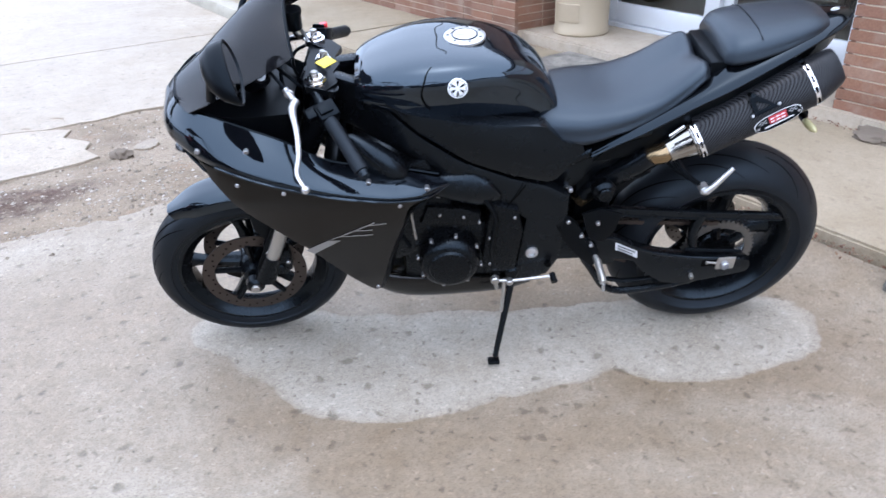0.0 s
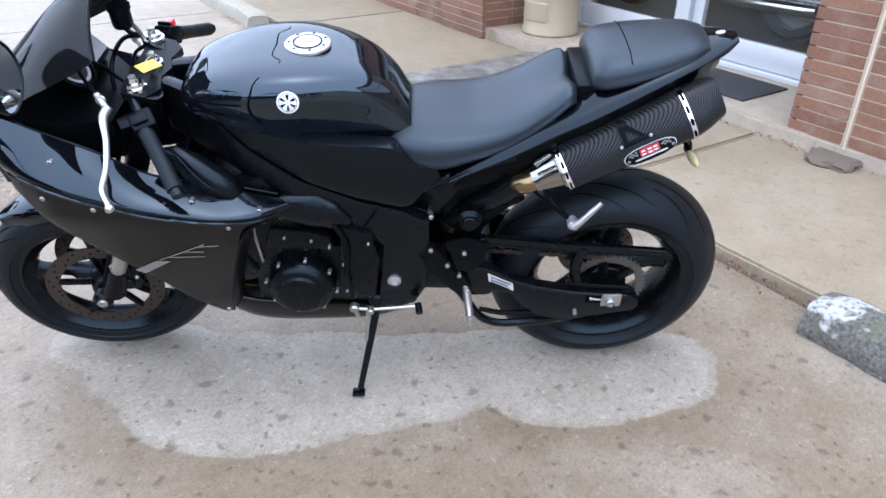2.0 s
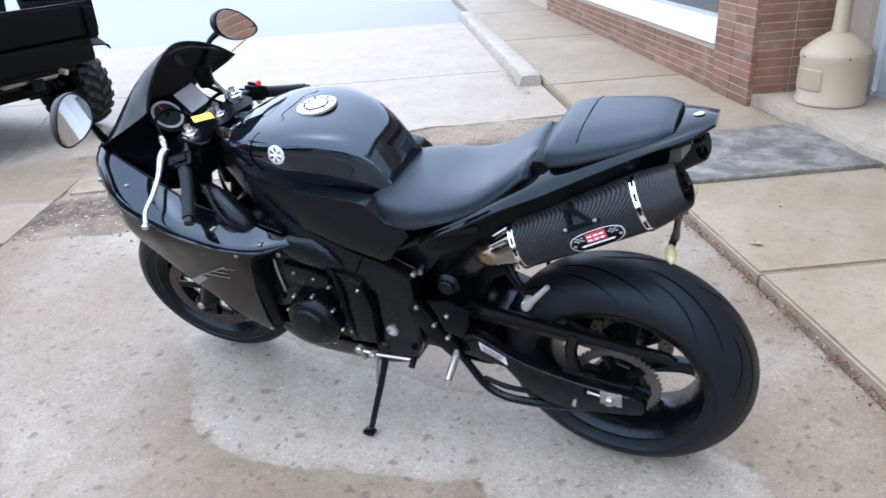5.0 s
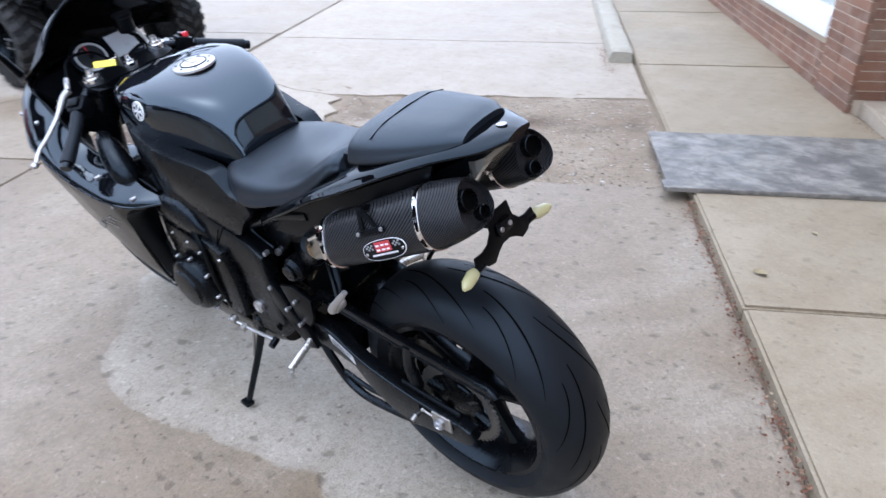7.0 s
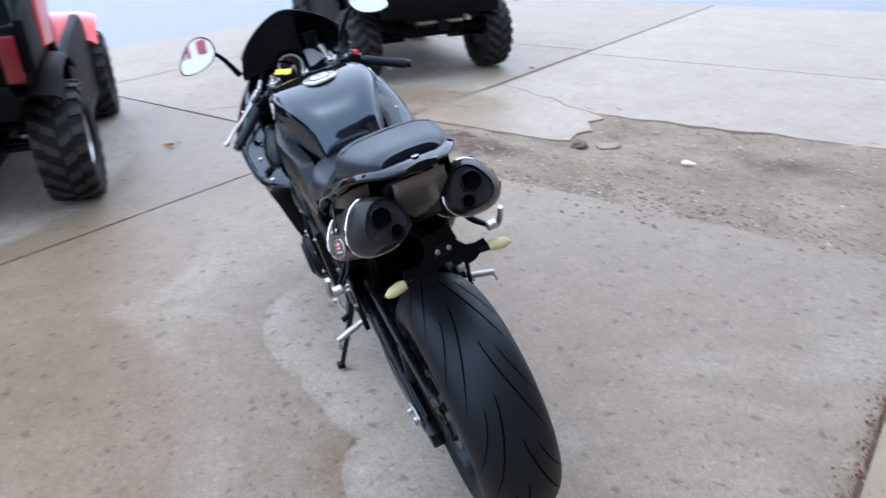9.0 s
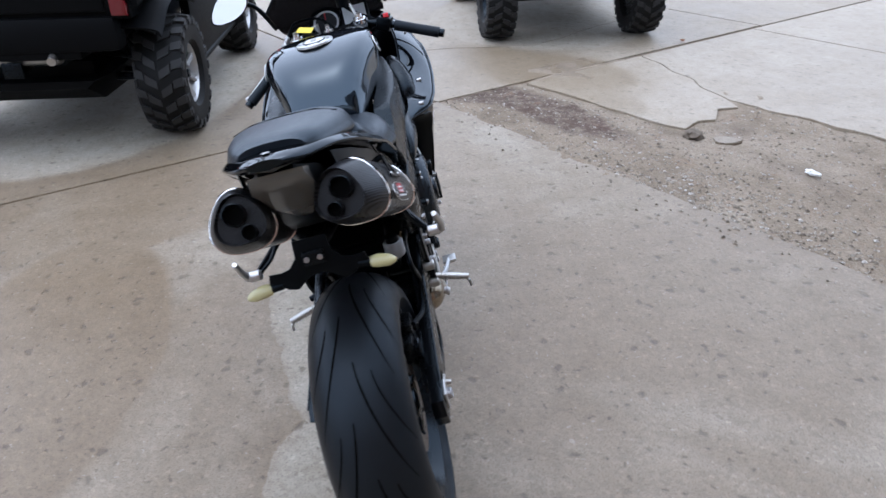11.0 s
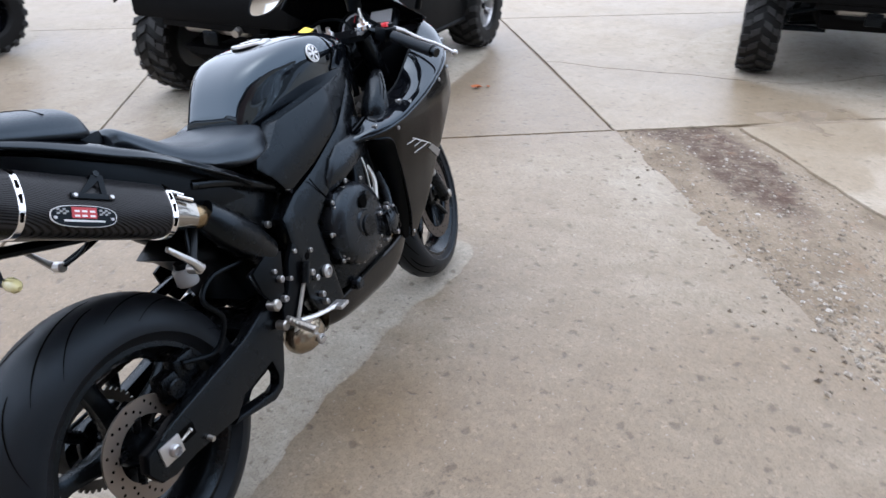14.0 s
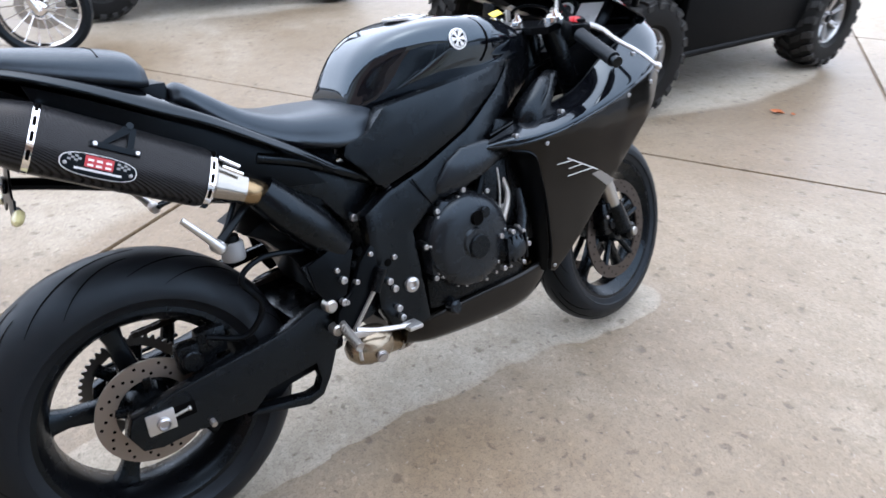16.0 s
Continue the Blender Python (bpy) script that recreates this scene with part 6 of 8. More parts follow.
# foot controls
for s in (1, -1):
    hp = part("foot_bracket", plate([(0.47, 0.53), (0.44, 0.50), (0.41, 0.44), (0.375, 0.41), (0.36, 0.36), (0.39, 0.35), (0.43, 0.39), (0.475, 0.45), (0.50, 0.50)], s * 0.145, s * 0.160, 0.003), M_PLAST, moto, "black footrest bracket")
    part("heel_plate", plate([(0.43, 0.53), (0.38, 0.545), (0.325, 0.525), (0.335, 0.47), (0.36, 0.43), (0.40, 0.44)], s * 0.148, s * 0.156, 0.002), M_PLAST, hp)
    peg = part("foot_peg", tube([(0.378, s * 0.158, 0.382), (0.373, s * 0.20, 0.372), (0.370, s * 0.240, 0.361)], [0.008, 0.0095, 0.008], 12), M_STEEL, hp, "bare metal foot peg")
    part("grip_rings", join(*[turned([(0.0100, -0.0016), (0.0106, 0.0), (0.0100, 0.0016)], "y", 12, (0.3735 - 0.003 * k / 6, s * (0.175 + 0.010 * k), 0.378 - 0.018 * k / 6)) for k in range(7)]), M_STEEL, peg)
    part("feeler", tube([(0.369, s * 0.240, 0.352), (0.368, s * 0.242, 0.333)], 0.004, 8), M_ALLOY, peg)
    screws([(0.465, s * 0.165, 0.512), (0.425, s * 0.165, 0.462), (0.395, s * 0.163, 0.425), (0.385, s * 0.163, 0.50)], hp, 0.008, 0.009)
shift = part("shift_lever", tube([(0.662, 0.195, 0.345), (0.60, 0.19, 0.337), (0.498, 0.185, 0.342)], 0.0046, 10, 12), M_ALLOY, moto, "polished gear lever")
part("lever_tip", tube([(0.497, 0.180, 0.345), (0.493, 0.205, 0.338)], 0.009, 12), M_PLAST, shift, "black rubber tip")
part("lever_joint", join(disc((0.655, 0.195, 0.348), "y", 0.012, 0.02), disc((0.615, 0.195, 0.338), "y", 0.009, 0.02), tube([(0.655, 0.195, 0.345), (0.648, 0.19, 0.31)], 0.006)), M_STEEL, shift)
brake = part("brake_pedal", tube([(0.40, -0.175, 0.365), (0.45, -0.185, 0.350), (0.52, -0.195, 0.338)], 0.006, 10, 12, 0.7), M_ALLOY, moto, "polished rear brake pedal")
part("pedal_pad", box(0.505, 0.54, -0.215, -0.178, 0.332, 0.342, 0.003), M_ALLOY, brake)
part("heel_guard", plate([(0.365, 0.355), (0.41, 0.346), (0.47, 0.342), (0.47, 0.350), (0.42, 0.358), (0.38, 0.368)], -0.182, -0.177, 0.001), M_ALLOY, brake)
part("push_rod", tube([(0.40, -0.165, 0.36), (0.475, -0.165, 0.45)], 0.005, 8), M_STEEL, brake)
part("master_cylinder", tube([(0.46, -0.168, 0.43), (0.485, -0.168, 0.475)], 0.011, 12), M_ENGINE, brake)
# side stand
stand = part("side_stand", tube([(0.600, 0.150, 0.330), (0.615, 0.180, 0.250), (0.652, 0.250, 0.092)], [0.012, 0.010, 0.0085], 10, 14), M_SATIN, moto, "black side stand, folded down")
part("stand_foot", moved(box(-0.017, 0.017, -0.013, 0.013, -0.006, 0.006, 0.004), pose(0.657, 0.258, 0.081, 13, 0, 0)), M_SATIN, stand)
part("stand_spring", tube([(0.625, 0.165, 0.32), (0.632, 0.195, 0.22)], 0.005, 8), M_STEEL, stand)
part("stand_pivot", disc((0.603, 0.150, 0.335), "y", 0.02, 0.03, 16), M_ENGINE, stand)

# screws round the clutch cover, water pump, hoses and wiring on the engine
screws([(0.765 + 0.118 * math.cos(a), -0.1785, 0.452 + 0.118 * math.sin(a)) for a in (0.45, 1.0, 1.6, 2.3, 3.0, 3.7, 5.6)], engine, 0.0085, 0.008)
for a in (0.45, 1.0, 1.6, 2.3, 3.0, 3.7, 5.6):
    part("screw_boss", turned([(0.0, -0.1765), (0.010, -0.1765), (0.011, -0.15), (0.0, -0.15)], "y", 14, (0.765 + 0.118 * math.cos(a), 0, 0.452 + 0.118 * math.sin(a))), M_ENGINE, engine)
pump = part("water_pump", join(turned([(0.0, -0.218), (0.020, -0.217), (0.034, -0.210), (0.038, -0.195), (0.040, -0.14), (0.0, -0.14)], "y", 28, (0.878, 0, 0.405)), tube([(0.905, -0.19, 0.42), (0.925, -0.18, 0.47), (0.93, -0.165, 0.53)], 0.013, 12, 10)), M_COVER, engine, "finned black water pump")
for k in range(5):
    part("fin", box(0.845 + 0.014 * k, 0.849 + 0.014 * k, -0.216, -0.19, 0.375, 0.437, 0.001), M_ENGINE, pump)
screws([(0.838, -0.206, 0.445), (0.868, -0.212, 0.448), (0.905, -0.206, 0.438), (0.925, -0.200, 0.40), (0.84, -0.206, 0.365), (0.90, -0.206, 0.362)], engine, 0.0085, 0.008)
for s in (1, -1):
    part("wiring", tube([(0.93, s * 0.15, 0.66), (0.90, s * 0.168, 0.60), (0.905, s * 0.168, 0.52), (0.88, s * 0.172, 0.46)], 0.006, 8, 20), M_PLAST, engine)
    part("wiring", tube([(0.86, s * 0.15, 0.66), (0.87, s * 0.170, 0.58), (0.862, s * 0.176, 0.49)], 0.0035, 6, 16), M_STEEL, engine)
    part("injector_rail", tube([(0.70, s * 0.13, 0.63), (0.88, s * 0.13, 0.665)], 0.012, 10), M_ENGINE, engine)
    part("throttle_body", disc((0.78, s * 0.135, 0.64), "y", 0.022, 0.05, 18), M_STEEL, engine)
    part("fastener", disc((0.845, s * 0.172, 0.615), "y", 0.008, 0.008, 12), M_BOLT, engine)
    part("header_pipe", tube([(0.93, s * 0.12, 0.55), (1.00, s * 0.12, 0.47), (0.98, s * 0.11, 0.34), (0.88, s * 0.07, 0.27)], 0.018, 12, 20), M_GOLD, pipes, "heat-tinted header pipe")
    part("header_pipe", tube([(0.93, s * 0.045, 0.55), (1.00, s * 0.045, 0.46), (0.98, s * 0.045, 0.33), (0.88, s * 0.04, 0.265)], 0.018, 12, 20), M_GOLD, pipes)
# the covers on the right sit further back than those on the left
for ob in engine.children:
    if ob.data and max(v.co.y for v in ob.data.vertices) < -0.125:
        ob.matrix_basis = Matrix.Translation((-0.052, 0, 0.022))
part("guard_plate", plate([(0.317, 0.525), (0.345, 0.530), (0.385, 0.508), (0.395, 0.482), (0.365, 0.430), (0.335, 0.470)], -0.150, -0.142, 0.002), M_COVER, moto, "black heel guard with slots")
part("lower_bush", join(disc((0.36, -0.150, 0.428), "y", 0.014, 0.03, 14), disc((0.365, -0.150, 0.372), "y", 0.012, 0.03, 14)), M_STEEL, moto)
screws([(0.395, -0.166, 0.476), (0.388, -0.166, 0.429), (0.501, -0.167, 0.438), (0.512, -0.167, 0.418), (0.515, -0.167, 0.370), (0.521, -0.167, 0.346)], chassis, 0.011, 0.008)

# ---- front end, fairing and controls ----


def skin(rows, nx, ny, thick=0.004):
    """A thin curved panel through rows of points, given in order along its length."""
    lines = [spline([r[i] for r in rows], nx) for i in range(len(rows[0]))]
    grid = [spline([line[k] for line in lines], ny) for k in range(nx)]
    bm = rings(grid, cap=False, ring_closed=False)
    bmesh.ops.recalc_face_normals(bm, faces=bm.faces)
    bmesh.ops.solidify(bm, geom=bm.faces[:], thickness=thick)
    return bm


def both(name, bm, material, parent, label="", smooth=45):
    other = mirror(bm)
    return part(name, bm, material, parent, label, smooth), part(name, other, material, parent, label, smooth)


# forks, front calipers, front fender
for s in (1, -1):
    top = Vector((1.058, s * 0.098, 0.905))
    foot = FRONT + Vector((-0.024, s * 0.098, 0.0))
    leg = part("fork_leg", moved(tube([top, top.lerp(foot, 0.60)], 0.026, 18), STEER), M_SATIN, moto, "black upside-down fork leg")
    part("slider", moved(tube([top.lerp(foot, 0.58), top.lerp(foot, 0.86)], 0.0205, 16), STEER), M_STEEL, leg, "bright steel fork tube")
    part("lug", moved(join(tube([top.lerp(foot, 0.84), top.lerp(foot, 0.97)], [0.024, 0.028, 0.030], 14), disc(FRONT + Vector((0, s * 0.098, 0.0)), "y", 0.026, 0.036, 20)), STEER), M_ENGINE, leg)
    part("axle_bolt", moved(disc(FRONT + Vector((0, s * 0.118, 0)), "y", 0.013, 0.012, 16), STEER), M_STEEL, leg)
    part("protector", moved(join(tube([top.lerp(foot, 0.60) + Vector((0.02, 0, 0)), top.lerp(foot, 0.90) + Vector((0.025, 0, 0))], 0.012, 10, None, 0.5)), STEER), M_PLAST, leg, "black fork protector")
    cal = part("front_caliper", moved(join(box(1.235, 1.295, s * 0.040, s * 0.092, 0.30, 0.42, 0.014), box(1.225, 1.275, s * 0.055, s * 0.098, 0.32, 0.40, 0.012), disc((1.262, s * 0.098, 0.335), "y", 0.017, 0.012), disc((1.258, s * 0.098, 0.385), "y", 0.017, 0.012)), STEER), M_ENGINE, moto, "black radial brake caliper")
    part("hose", moved(tube([(1.25, s * 0.07, 0.42), (1.20, s * 0.09, 0.50), (1.21, s * 0.07, 0.62), (1.17, s * 0.05, 0.75)], 0.006, 8, 20), STEER), M_PLAST, cal)
    part("bolts", moved(join(*[disc((x, s * 0.101, z), "y", 0.006, 0.010, 10) for x, z in ((1.29, 0.31), (1.285, 0.41), (1.235, 0.36))]), STEER), M_BOLT, cal)
fend_rows = []
for a in (52, 70, 95, 120, 150, 168):
    a = radians(a)
    wd = float(np.interp(a, [0.9, 1.2, 1.7, 2.2, 3.0], [0.030, 0.056, 0.064, 0.066, 0.058]))
    r = 0.302
    fend_rows.append([FRONT + Vector((rr * math.cos(a), y, rr * math.sin(a))) for y, rr in ((-wd, r - 0.045), (-wd * 0.95, r - 0.02), (-wd * 0.6, r - 0.003), (0, r), (wd * 0.6, r - 0.003), (wd * 0.95, r - 0.02), (wd, r - 0.045))])
fend = part("front_fender", moved(skin(fend_rows, 30, 24, 0.003), STEER), M_GLOSS, moto, "gloss black front fender", 45)
both("fender_mount", moved(plate([(1.20, 0.54), (1.30, 0.56), (1.30, 0.47), (1.27, 0.42), (1.23, 0.44)], 0.066, 0.078, 0.003), Matrix()), M_PLAST, fend)

# upper fairing: a wide glossy shelf on each side that runs into the nose
UPPER = [[(0.772, 0.186, 0.671), (0.772, 0.184, 0.674), (0.773, 0.181, 0.677), (0.774, 0.178, 0.680)],
         [(0.83, 0.240, 0.676), (0.83, 0.238, 0.685), (0.83, 0.228, 0.692), (0.835, 0.190, 0.703)],
         [(0.90, 0.264, 0.686), (0.90, 0.260, 0.696), (0.90, 0.234, 0.706), (0.905, 0.184, 0.722)],
         [(0.965, 0.272, 0.698), (0.965, 0.267, 0.709), (0.965, 0.236, 0.722), (0.97, 0.182, 0.732)],
         [(1.05, 0.277, 0.718), (1.05, 0.271, 0.731), (1.05, 0.238, 0.746), (1.05, 0.190, 0.752)],
         [(1.15, 0.274, 0.746), (1.15, 0.267, 0.761), (1.15, 0.238, 0.788), (1.15, 0.196, 0.816)],
         [(1.227, 0.263, 0.768), (1.227, 0.256, 0.786), (1.227, 0.222, 0.818), (1.225, 0.188, 0.846)],
         [(1.30, 0.236, 0.784), (1.302, 0.234, 0.805), (1.302, 0.210, 0.842), (1.295, 0.178, 0.874)],
         [(1.36, 0.190, 0.790), (1.366, 0.196, 0.812), (1.366, 0.184, 0.848), (1.35, 0.158, 0.884)],
         [(1.412, 0.110, 0.792), (1.424, 0.122, 0.813), (1.420, 0.120, 0.848), (1.392, 0.105, 0.888)],
         [(1.437, 0.0, 0.792), (1.450, 0.0, 0.815), (1.446, 0.0, 0.850), (1.415, 0.0, 0.888)]]
upper_l, upper_r = both("upper_fairing", skin(UPPER, 60, 18, 0.006), M_GLOSS, moto, "gloss black upper fairing with rain beads", 50)
# inner flange of the cockpit
FL = [[(0.80, 0.178, 0.694), (0.80, 0.165, 0.680)], [(0.905, 0.180, 0.720), (0.905, 0.160, 0.690)], [(1.05, 0.186, 0.750), (1.05, 0.160, 0.70)], [(1.15, 0.192, 0.814), (1.15, 0.165, 0.75)], [(1.227, 0.184, 0.845), (1.22, 0.160, 0.80)], [(1.295, 0.174, 0.873), (1.29, 0.150, 0.83)], [(1.392, 0.10, 0.887), (1.37, 0.09, 0.85)]]
both("inner_flange", skin(FL, 40, 6, 0.004), M_PLAST, upper_l)
# raised rim along the lower edge of the shelf
RIM = [(0.776, 0.188, 0.671), (0.83, 0.243, 0.675), (0.90, 0.267, 0.685), (0.965, 0.275, 0.697), (1.05, 0.280, 0.717), (1.15, 0.277, 0.745), (1.227, 0.266, 0.767), (1.30, 0.238, 0.783)]
both("fairing_rim", tube(RIM, 0.0035, 8, 40), M_GLOSS, upper_l)
# shiny black insert that forms the air duct beside the frame
def duct(x, yc, zc, ry, rz):
    return [Vector((x, yc + ry * math.copysign(abs(math.cos(q)) ** 0.8, math.cos(q)), zc + rz * math.sin(q))) for q in np.linspace(0, 2 * math.pi, 24, endpoint=False)]


both("air_duct", rings([duct(*d) for d in ((1.03, 0.160, 0.792, 0.006, 0.010), (0.995, 0.166, 0.776, 0.022, 0.034), (0.955, 0.176, 0.742, 0.034, 0.052), (0.915, 0.184, 0.718, 0.036, 0.052), (0.885, 0.186, 0.708, 0.028, 0.038), (0.868, 0.184, 0.702, 0.010, 0.014))]), M_SATIN, moto, "satin black air duct beside the tank", 60)
both("duct_edge", tube([(0.990, 0.186, 0.800), (0.960, 0.206, 0.772), (0.925, 0.218, 0.742), (0.890, 0.210, 0.712)], 0.0022, 6, 14), M_SATIN, moto)

# dark lining that closes the gap between the fairing and the frame
lining = [[(0.82, 0.195, 0.69), (0.82, 0.150, 0.66), (0.82, 0.130, 0.60)], [(0.95, 0.215, 0.70), (0.95, 0.150, 0.66), (0.95, 0.135, 0.56)], [(1.08, 0.220, 0.735), (1.08, 0.160, 0.68), (1.08, 0.140, 0.60)], [(1.20, 0.215, 0.80), (1.20, 0.165, 0.72), (1.20, 0.130, 0.66)], [(1.30, 0.19, 0.84), (1.30, 0.15, 0.76), (1.28, 0.10, 0.70)]]
both("inner_lining", skin(lining, 24, 10, 0.003), M_PLAST, moto, "black inner fairing lining")

# side panels
panel_top = lambda x: float(np.interp(x, [0.80, 0.84, 0.90, 0.97, 1.05, 1.15, 1.25, 1.32, 1.36], [0.222, 0.242, 0.262, 0.270, 0.275, 0.272, 0.256, 0.226, 0.186]))
panel_y = lambda x, z: panel_top(x) - 0.235 * max(0.0, 0.69 - z) - 0.45 * max(0.0, 0.40 - z) ** 1.5
PANEL = [(0.800, 0.668), (0.84, 0.673), (0.90, 0.682), (0.965, 0.694), (1.05, 0.714), (1.15, 0.742), (1.227, 0.764), (1.30, 0.780), (1.345, 0.786), (1.29, 0.702), (1.20, 0.604), (1.125, 0.525), (1.05, 0.415), (1.005, 0.345), (0.980, 0.308), (0.962, 0.318), (0.945, 0.395), (0.905, 0.545), (0.868, 0.645)]


def panel_bm():
    bm = fine_plate(PANEL, -0.004, 0.002, 0.001, lambda x, z: 0.0, 24)
    for i in range(1, 18):
        bmesh.ops.bisect_plane(bm, geom=bm.verts[:] + bm.edges[:] + bm.faces[:], plane_co=(0, 0, 0.31 + 0.46 * i / 18), plane_no=(0, 0, 1))
    for v in bm.verts:
        v.co.y += panel_y(v.co.x, v.co.z)
    return bm


M_GRAPH = simple("dark_bronze_black_paint", (0.0038, 0.0035, 0.0031), 0.17, 0.01, 30, vary=0.1, spec=0.32)
side_l, side_r = both("side_fairing", panel_bm(), M_GRAPH, moto, "dark bronze-black side fairing with silver decal", 50)
for s, host in ((1, side_l), (-1, side_r)):
    # decal: a pale flash and slanted strokes
    def decal(name, outline, m, off=0.0035):
        bm = plate(outline, 0.0, 0.0006, 0)
        bmesh.ops.subdivide_edges(bm, edges=bm.edges[:], cuts=3, use_grid_fill=True)
        for v in bm.verts:
            v.co.y = s * (panel_y(v.co.x, v.co.z) + off + v.co.y)
        part(name, bm, m, host, "pale silver decal")
    decal("flash", [(1.135, 0.524), (1.075, 0.562), (1.045, 0.560), (1.065, 0.546), (1.116, 0.509)], M_GREY_DECAL)
    # darker ink on the left puts that side's shade into the strokes
    ink = M_LABEL if s < 0 else M_GREY_DECAL
    def dash(x0, z0, x1, z1, w):
        decal("stroke", [(x0, z0 + w), (x1, z1 + w), (x1, z1), (x0, z0)], ink)
    dash(1.066, 0.564, 0.958, 0.616, 0.0032)
    dash(0.978, 0.608, 0.930, 0.607, 0.0028)
    dash(1.012, 0.592, 0.966, 0.589, 0.0028)
    dash(1.046, 0.574, 0.966, 0.571, 0.0028)
    part("inner_panel", skin([[(0.815, s * 0.226, 0.666), (0.845, s * 0.19, 0.655), (0.86, s * 0.160, 0.64)], [(0.868, s * 0.248, 0.643), (0.868, s * 0.205, 0.62), (0.875, s * 0.160, 0.60)], [(0.906, s * 0.225, 0.545), (0.90, s * 0.19, 0.52), (0.905, s * 0.150, 0.50)], [(0.945, s * 0.190, 0.395), (0.935, s * 0.165, 0.38), (0.94, s * 0.130, 0.37)], [(0.962, s * 0.162, 0.318), (0.955, s * 0.145, 0.315), (0.955, s * 0.12, 0.31)]], 20, 8, 0.004), M_PLAST, host, "black inner edge of the fairing")
    part("rib", tube([(x, s * (panel_y(x, z) + 0.001), z) for x, z in ((0.868, 0.643), (0.905, 0.545), (0.945, 0.397), (0.962, 0.320))], 0.0030, 6, 16), M_PLAST, host)
    host_u = upper_l if s > 0 else upper_r
    screws([(0.830, s * 0.2325, 0.692), (0.964, s * 0.2405, 0.722), (1.227, s * 0.2285, 0.814), (1.335, s * 0.220, 0.815)], host_u, 0.0085, 0.007)
    screws([(x, s * (panel_y(x, z) + 0.003), z) for x, z in ((0.895, 0.666), (1.152, 0.730), (1.255, 0.745), (0.972, 0.330))], host, 0.0075, 0.007)
# lower cowl
BELLY = [(0.545, [(0, 0.285), (0.09, 0.290), (0.130, 0.305), (0.136, 0.290), (0.108, 0.250), (0, 0.240)]),
         (0.62, [(0, 0.290), (0.10, 0.298), (0.148, 0.318), (0.154, 0.300), (0.122, 0.238), (0, 0.224)]),
         (0.75, [(0, 0.290), (0.10, 0.302), (0.150, 0.326), (0.156, 0.304), (0.124, 0.230), (0, 0.215)]),
         (0.88, [(0, 0.295), (0.10, 0.308), (0.150, 0.334), (0.156, 0.308), (0.122, 0.230), (0, 0.216)]),
         (0.96, [(0, 0.315), (0.10, 0.324), (0.146, 0.350), (0.152, 0.322), (0.112, 0.250), (0, 0.236)]),
         (1.01, [(0, 0.36), (0.09, 0.364), (0.134, 0.380), (0.138, 0.350), (0.095, 0.300), (0, 0.288)])]
part("belly_cowl", body(BELLY, 36, 20), M_GRAPH, moto, "dark belly cowl under the engine", 45)

# windscreen
SCREEN = [[(1.412, 0.0, 0.885), (1.405, 0.06, 0.882), (1.385, 0.120, 0.878), (1.345, 0.175, 0.888)],
          [(1.360, 0.0, 0.927), (1.352, 0.065, 0.921), (1.335, 0.125, 0.908), (1.305, 0.178, 0.905)],
          [(1.295, 0.0, 0.985), (1.288, 0.068, 0.977), (1.272, 0.128, 0.958), (1.250, 0.178, 0.930)],
          [(1.225, 0.0, 1.045), (1.219, 0.068, 1.034), (1.205, 0.128, 1.008), (1.190, 0.174, 0.958)],
          [(1.165, 0.0, 1.082), (1.160, 0.068, 1.069), (1.148, 0.128, 1.037), (1.135, 0.170, 0.985)],
          [(1.120, 0.0, 1.102), (1.118, 0.066, 1.083), (1.110, 0.128, 1.045), (1.100, 0.168, 1.005)]]
full = [list(reversed([(x, -y, z) for x, y, z in row[1:]])) + row for row in SCREEN]
screen = part("windscreen", skin(full, 36, 36, 0.003), M_SCREEN, moto, "dark tinted windscreen wet with rain", 60)
part("screen_edge", tube(spline([Vector(p) for p in full[-1]], 30), 0.0035, 8), M_PLAST, screen)
part("cockpit_tray", join(rings([[(x, s * w, z) for s, z in ((-1, a), (1, a), (1, b), (-1, b))] for x, w, a, b in ((1.40, 0.10, 0.87, 0.80), (1.33, 0.17, 0.875, 0.78), (1.22, 0.16, 0.86, 0.76), (1.14, 0.10, 0.83, 0.74))])), M_PLAST, moto, "black cockpit lining")
dash = part("instrument_panel", moved(join(turned([(0.0, -0.025), (0.050, -0.025), (0.056, 0.0), (0.056, 0.012), (0.048, 0.014), (0.046, 0.006), (0.0, 0.006)], "z", 36, (0, 0.02, 0)), box(-0.045, 0.045, -0.125, -0.03, -0.025, 0.010, 0.012)), pose(1.235, -0.005, 0.905, 0, -48, 0)), M_PLAST, moto, "round rev counter and digital display")
part("dial_face", moved(disc((0, 0.02, 0.0075), "z", 0.045, 0.002, 32), pose(1.235, -0.005, 0.905, 0, -48, 0)), M_SMOKED, dash, "dark dial face under glass")
part("dial_ring", moved(turned([(0.036, 0.0088), (0.043, 0.0088), (0.043, 0.0096), (0.036, 0.0096), (0.036, 0.0088)], "z", 32, (0, 0.02, 0)), pose(1.235, -0.005, 0.905, 0, -48, 0)), M_DIAL, dash, "pale ring of dial marks")
part("display", moved(box(-0.034, 0.034, -0.115, -0.04, 0.0105, 0.0125), pose(1.235, -0.005, 0.905, 0, -48, 0)), M_DIAL, dash, "grey digital display")
part("needle", moved(box(-0.002, 0.036, 0.0185, 0.0215, 0.009, 0.0105), pose(1.235, -0.005, 0.905, 0, -48, 0)), M_RED, dash)
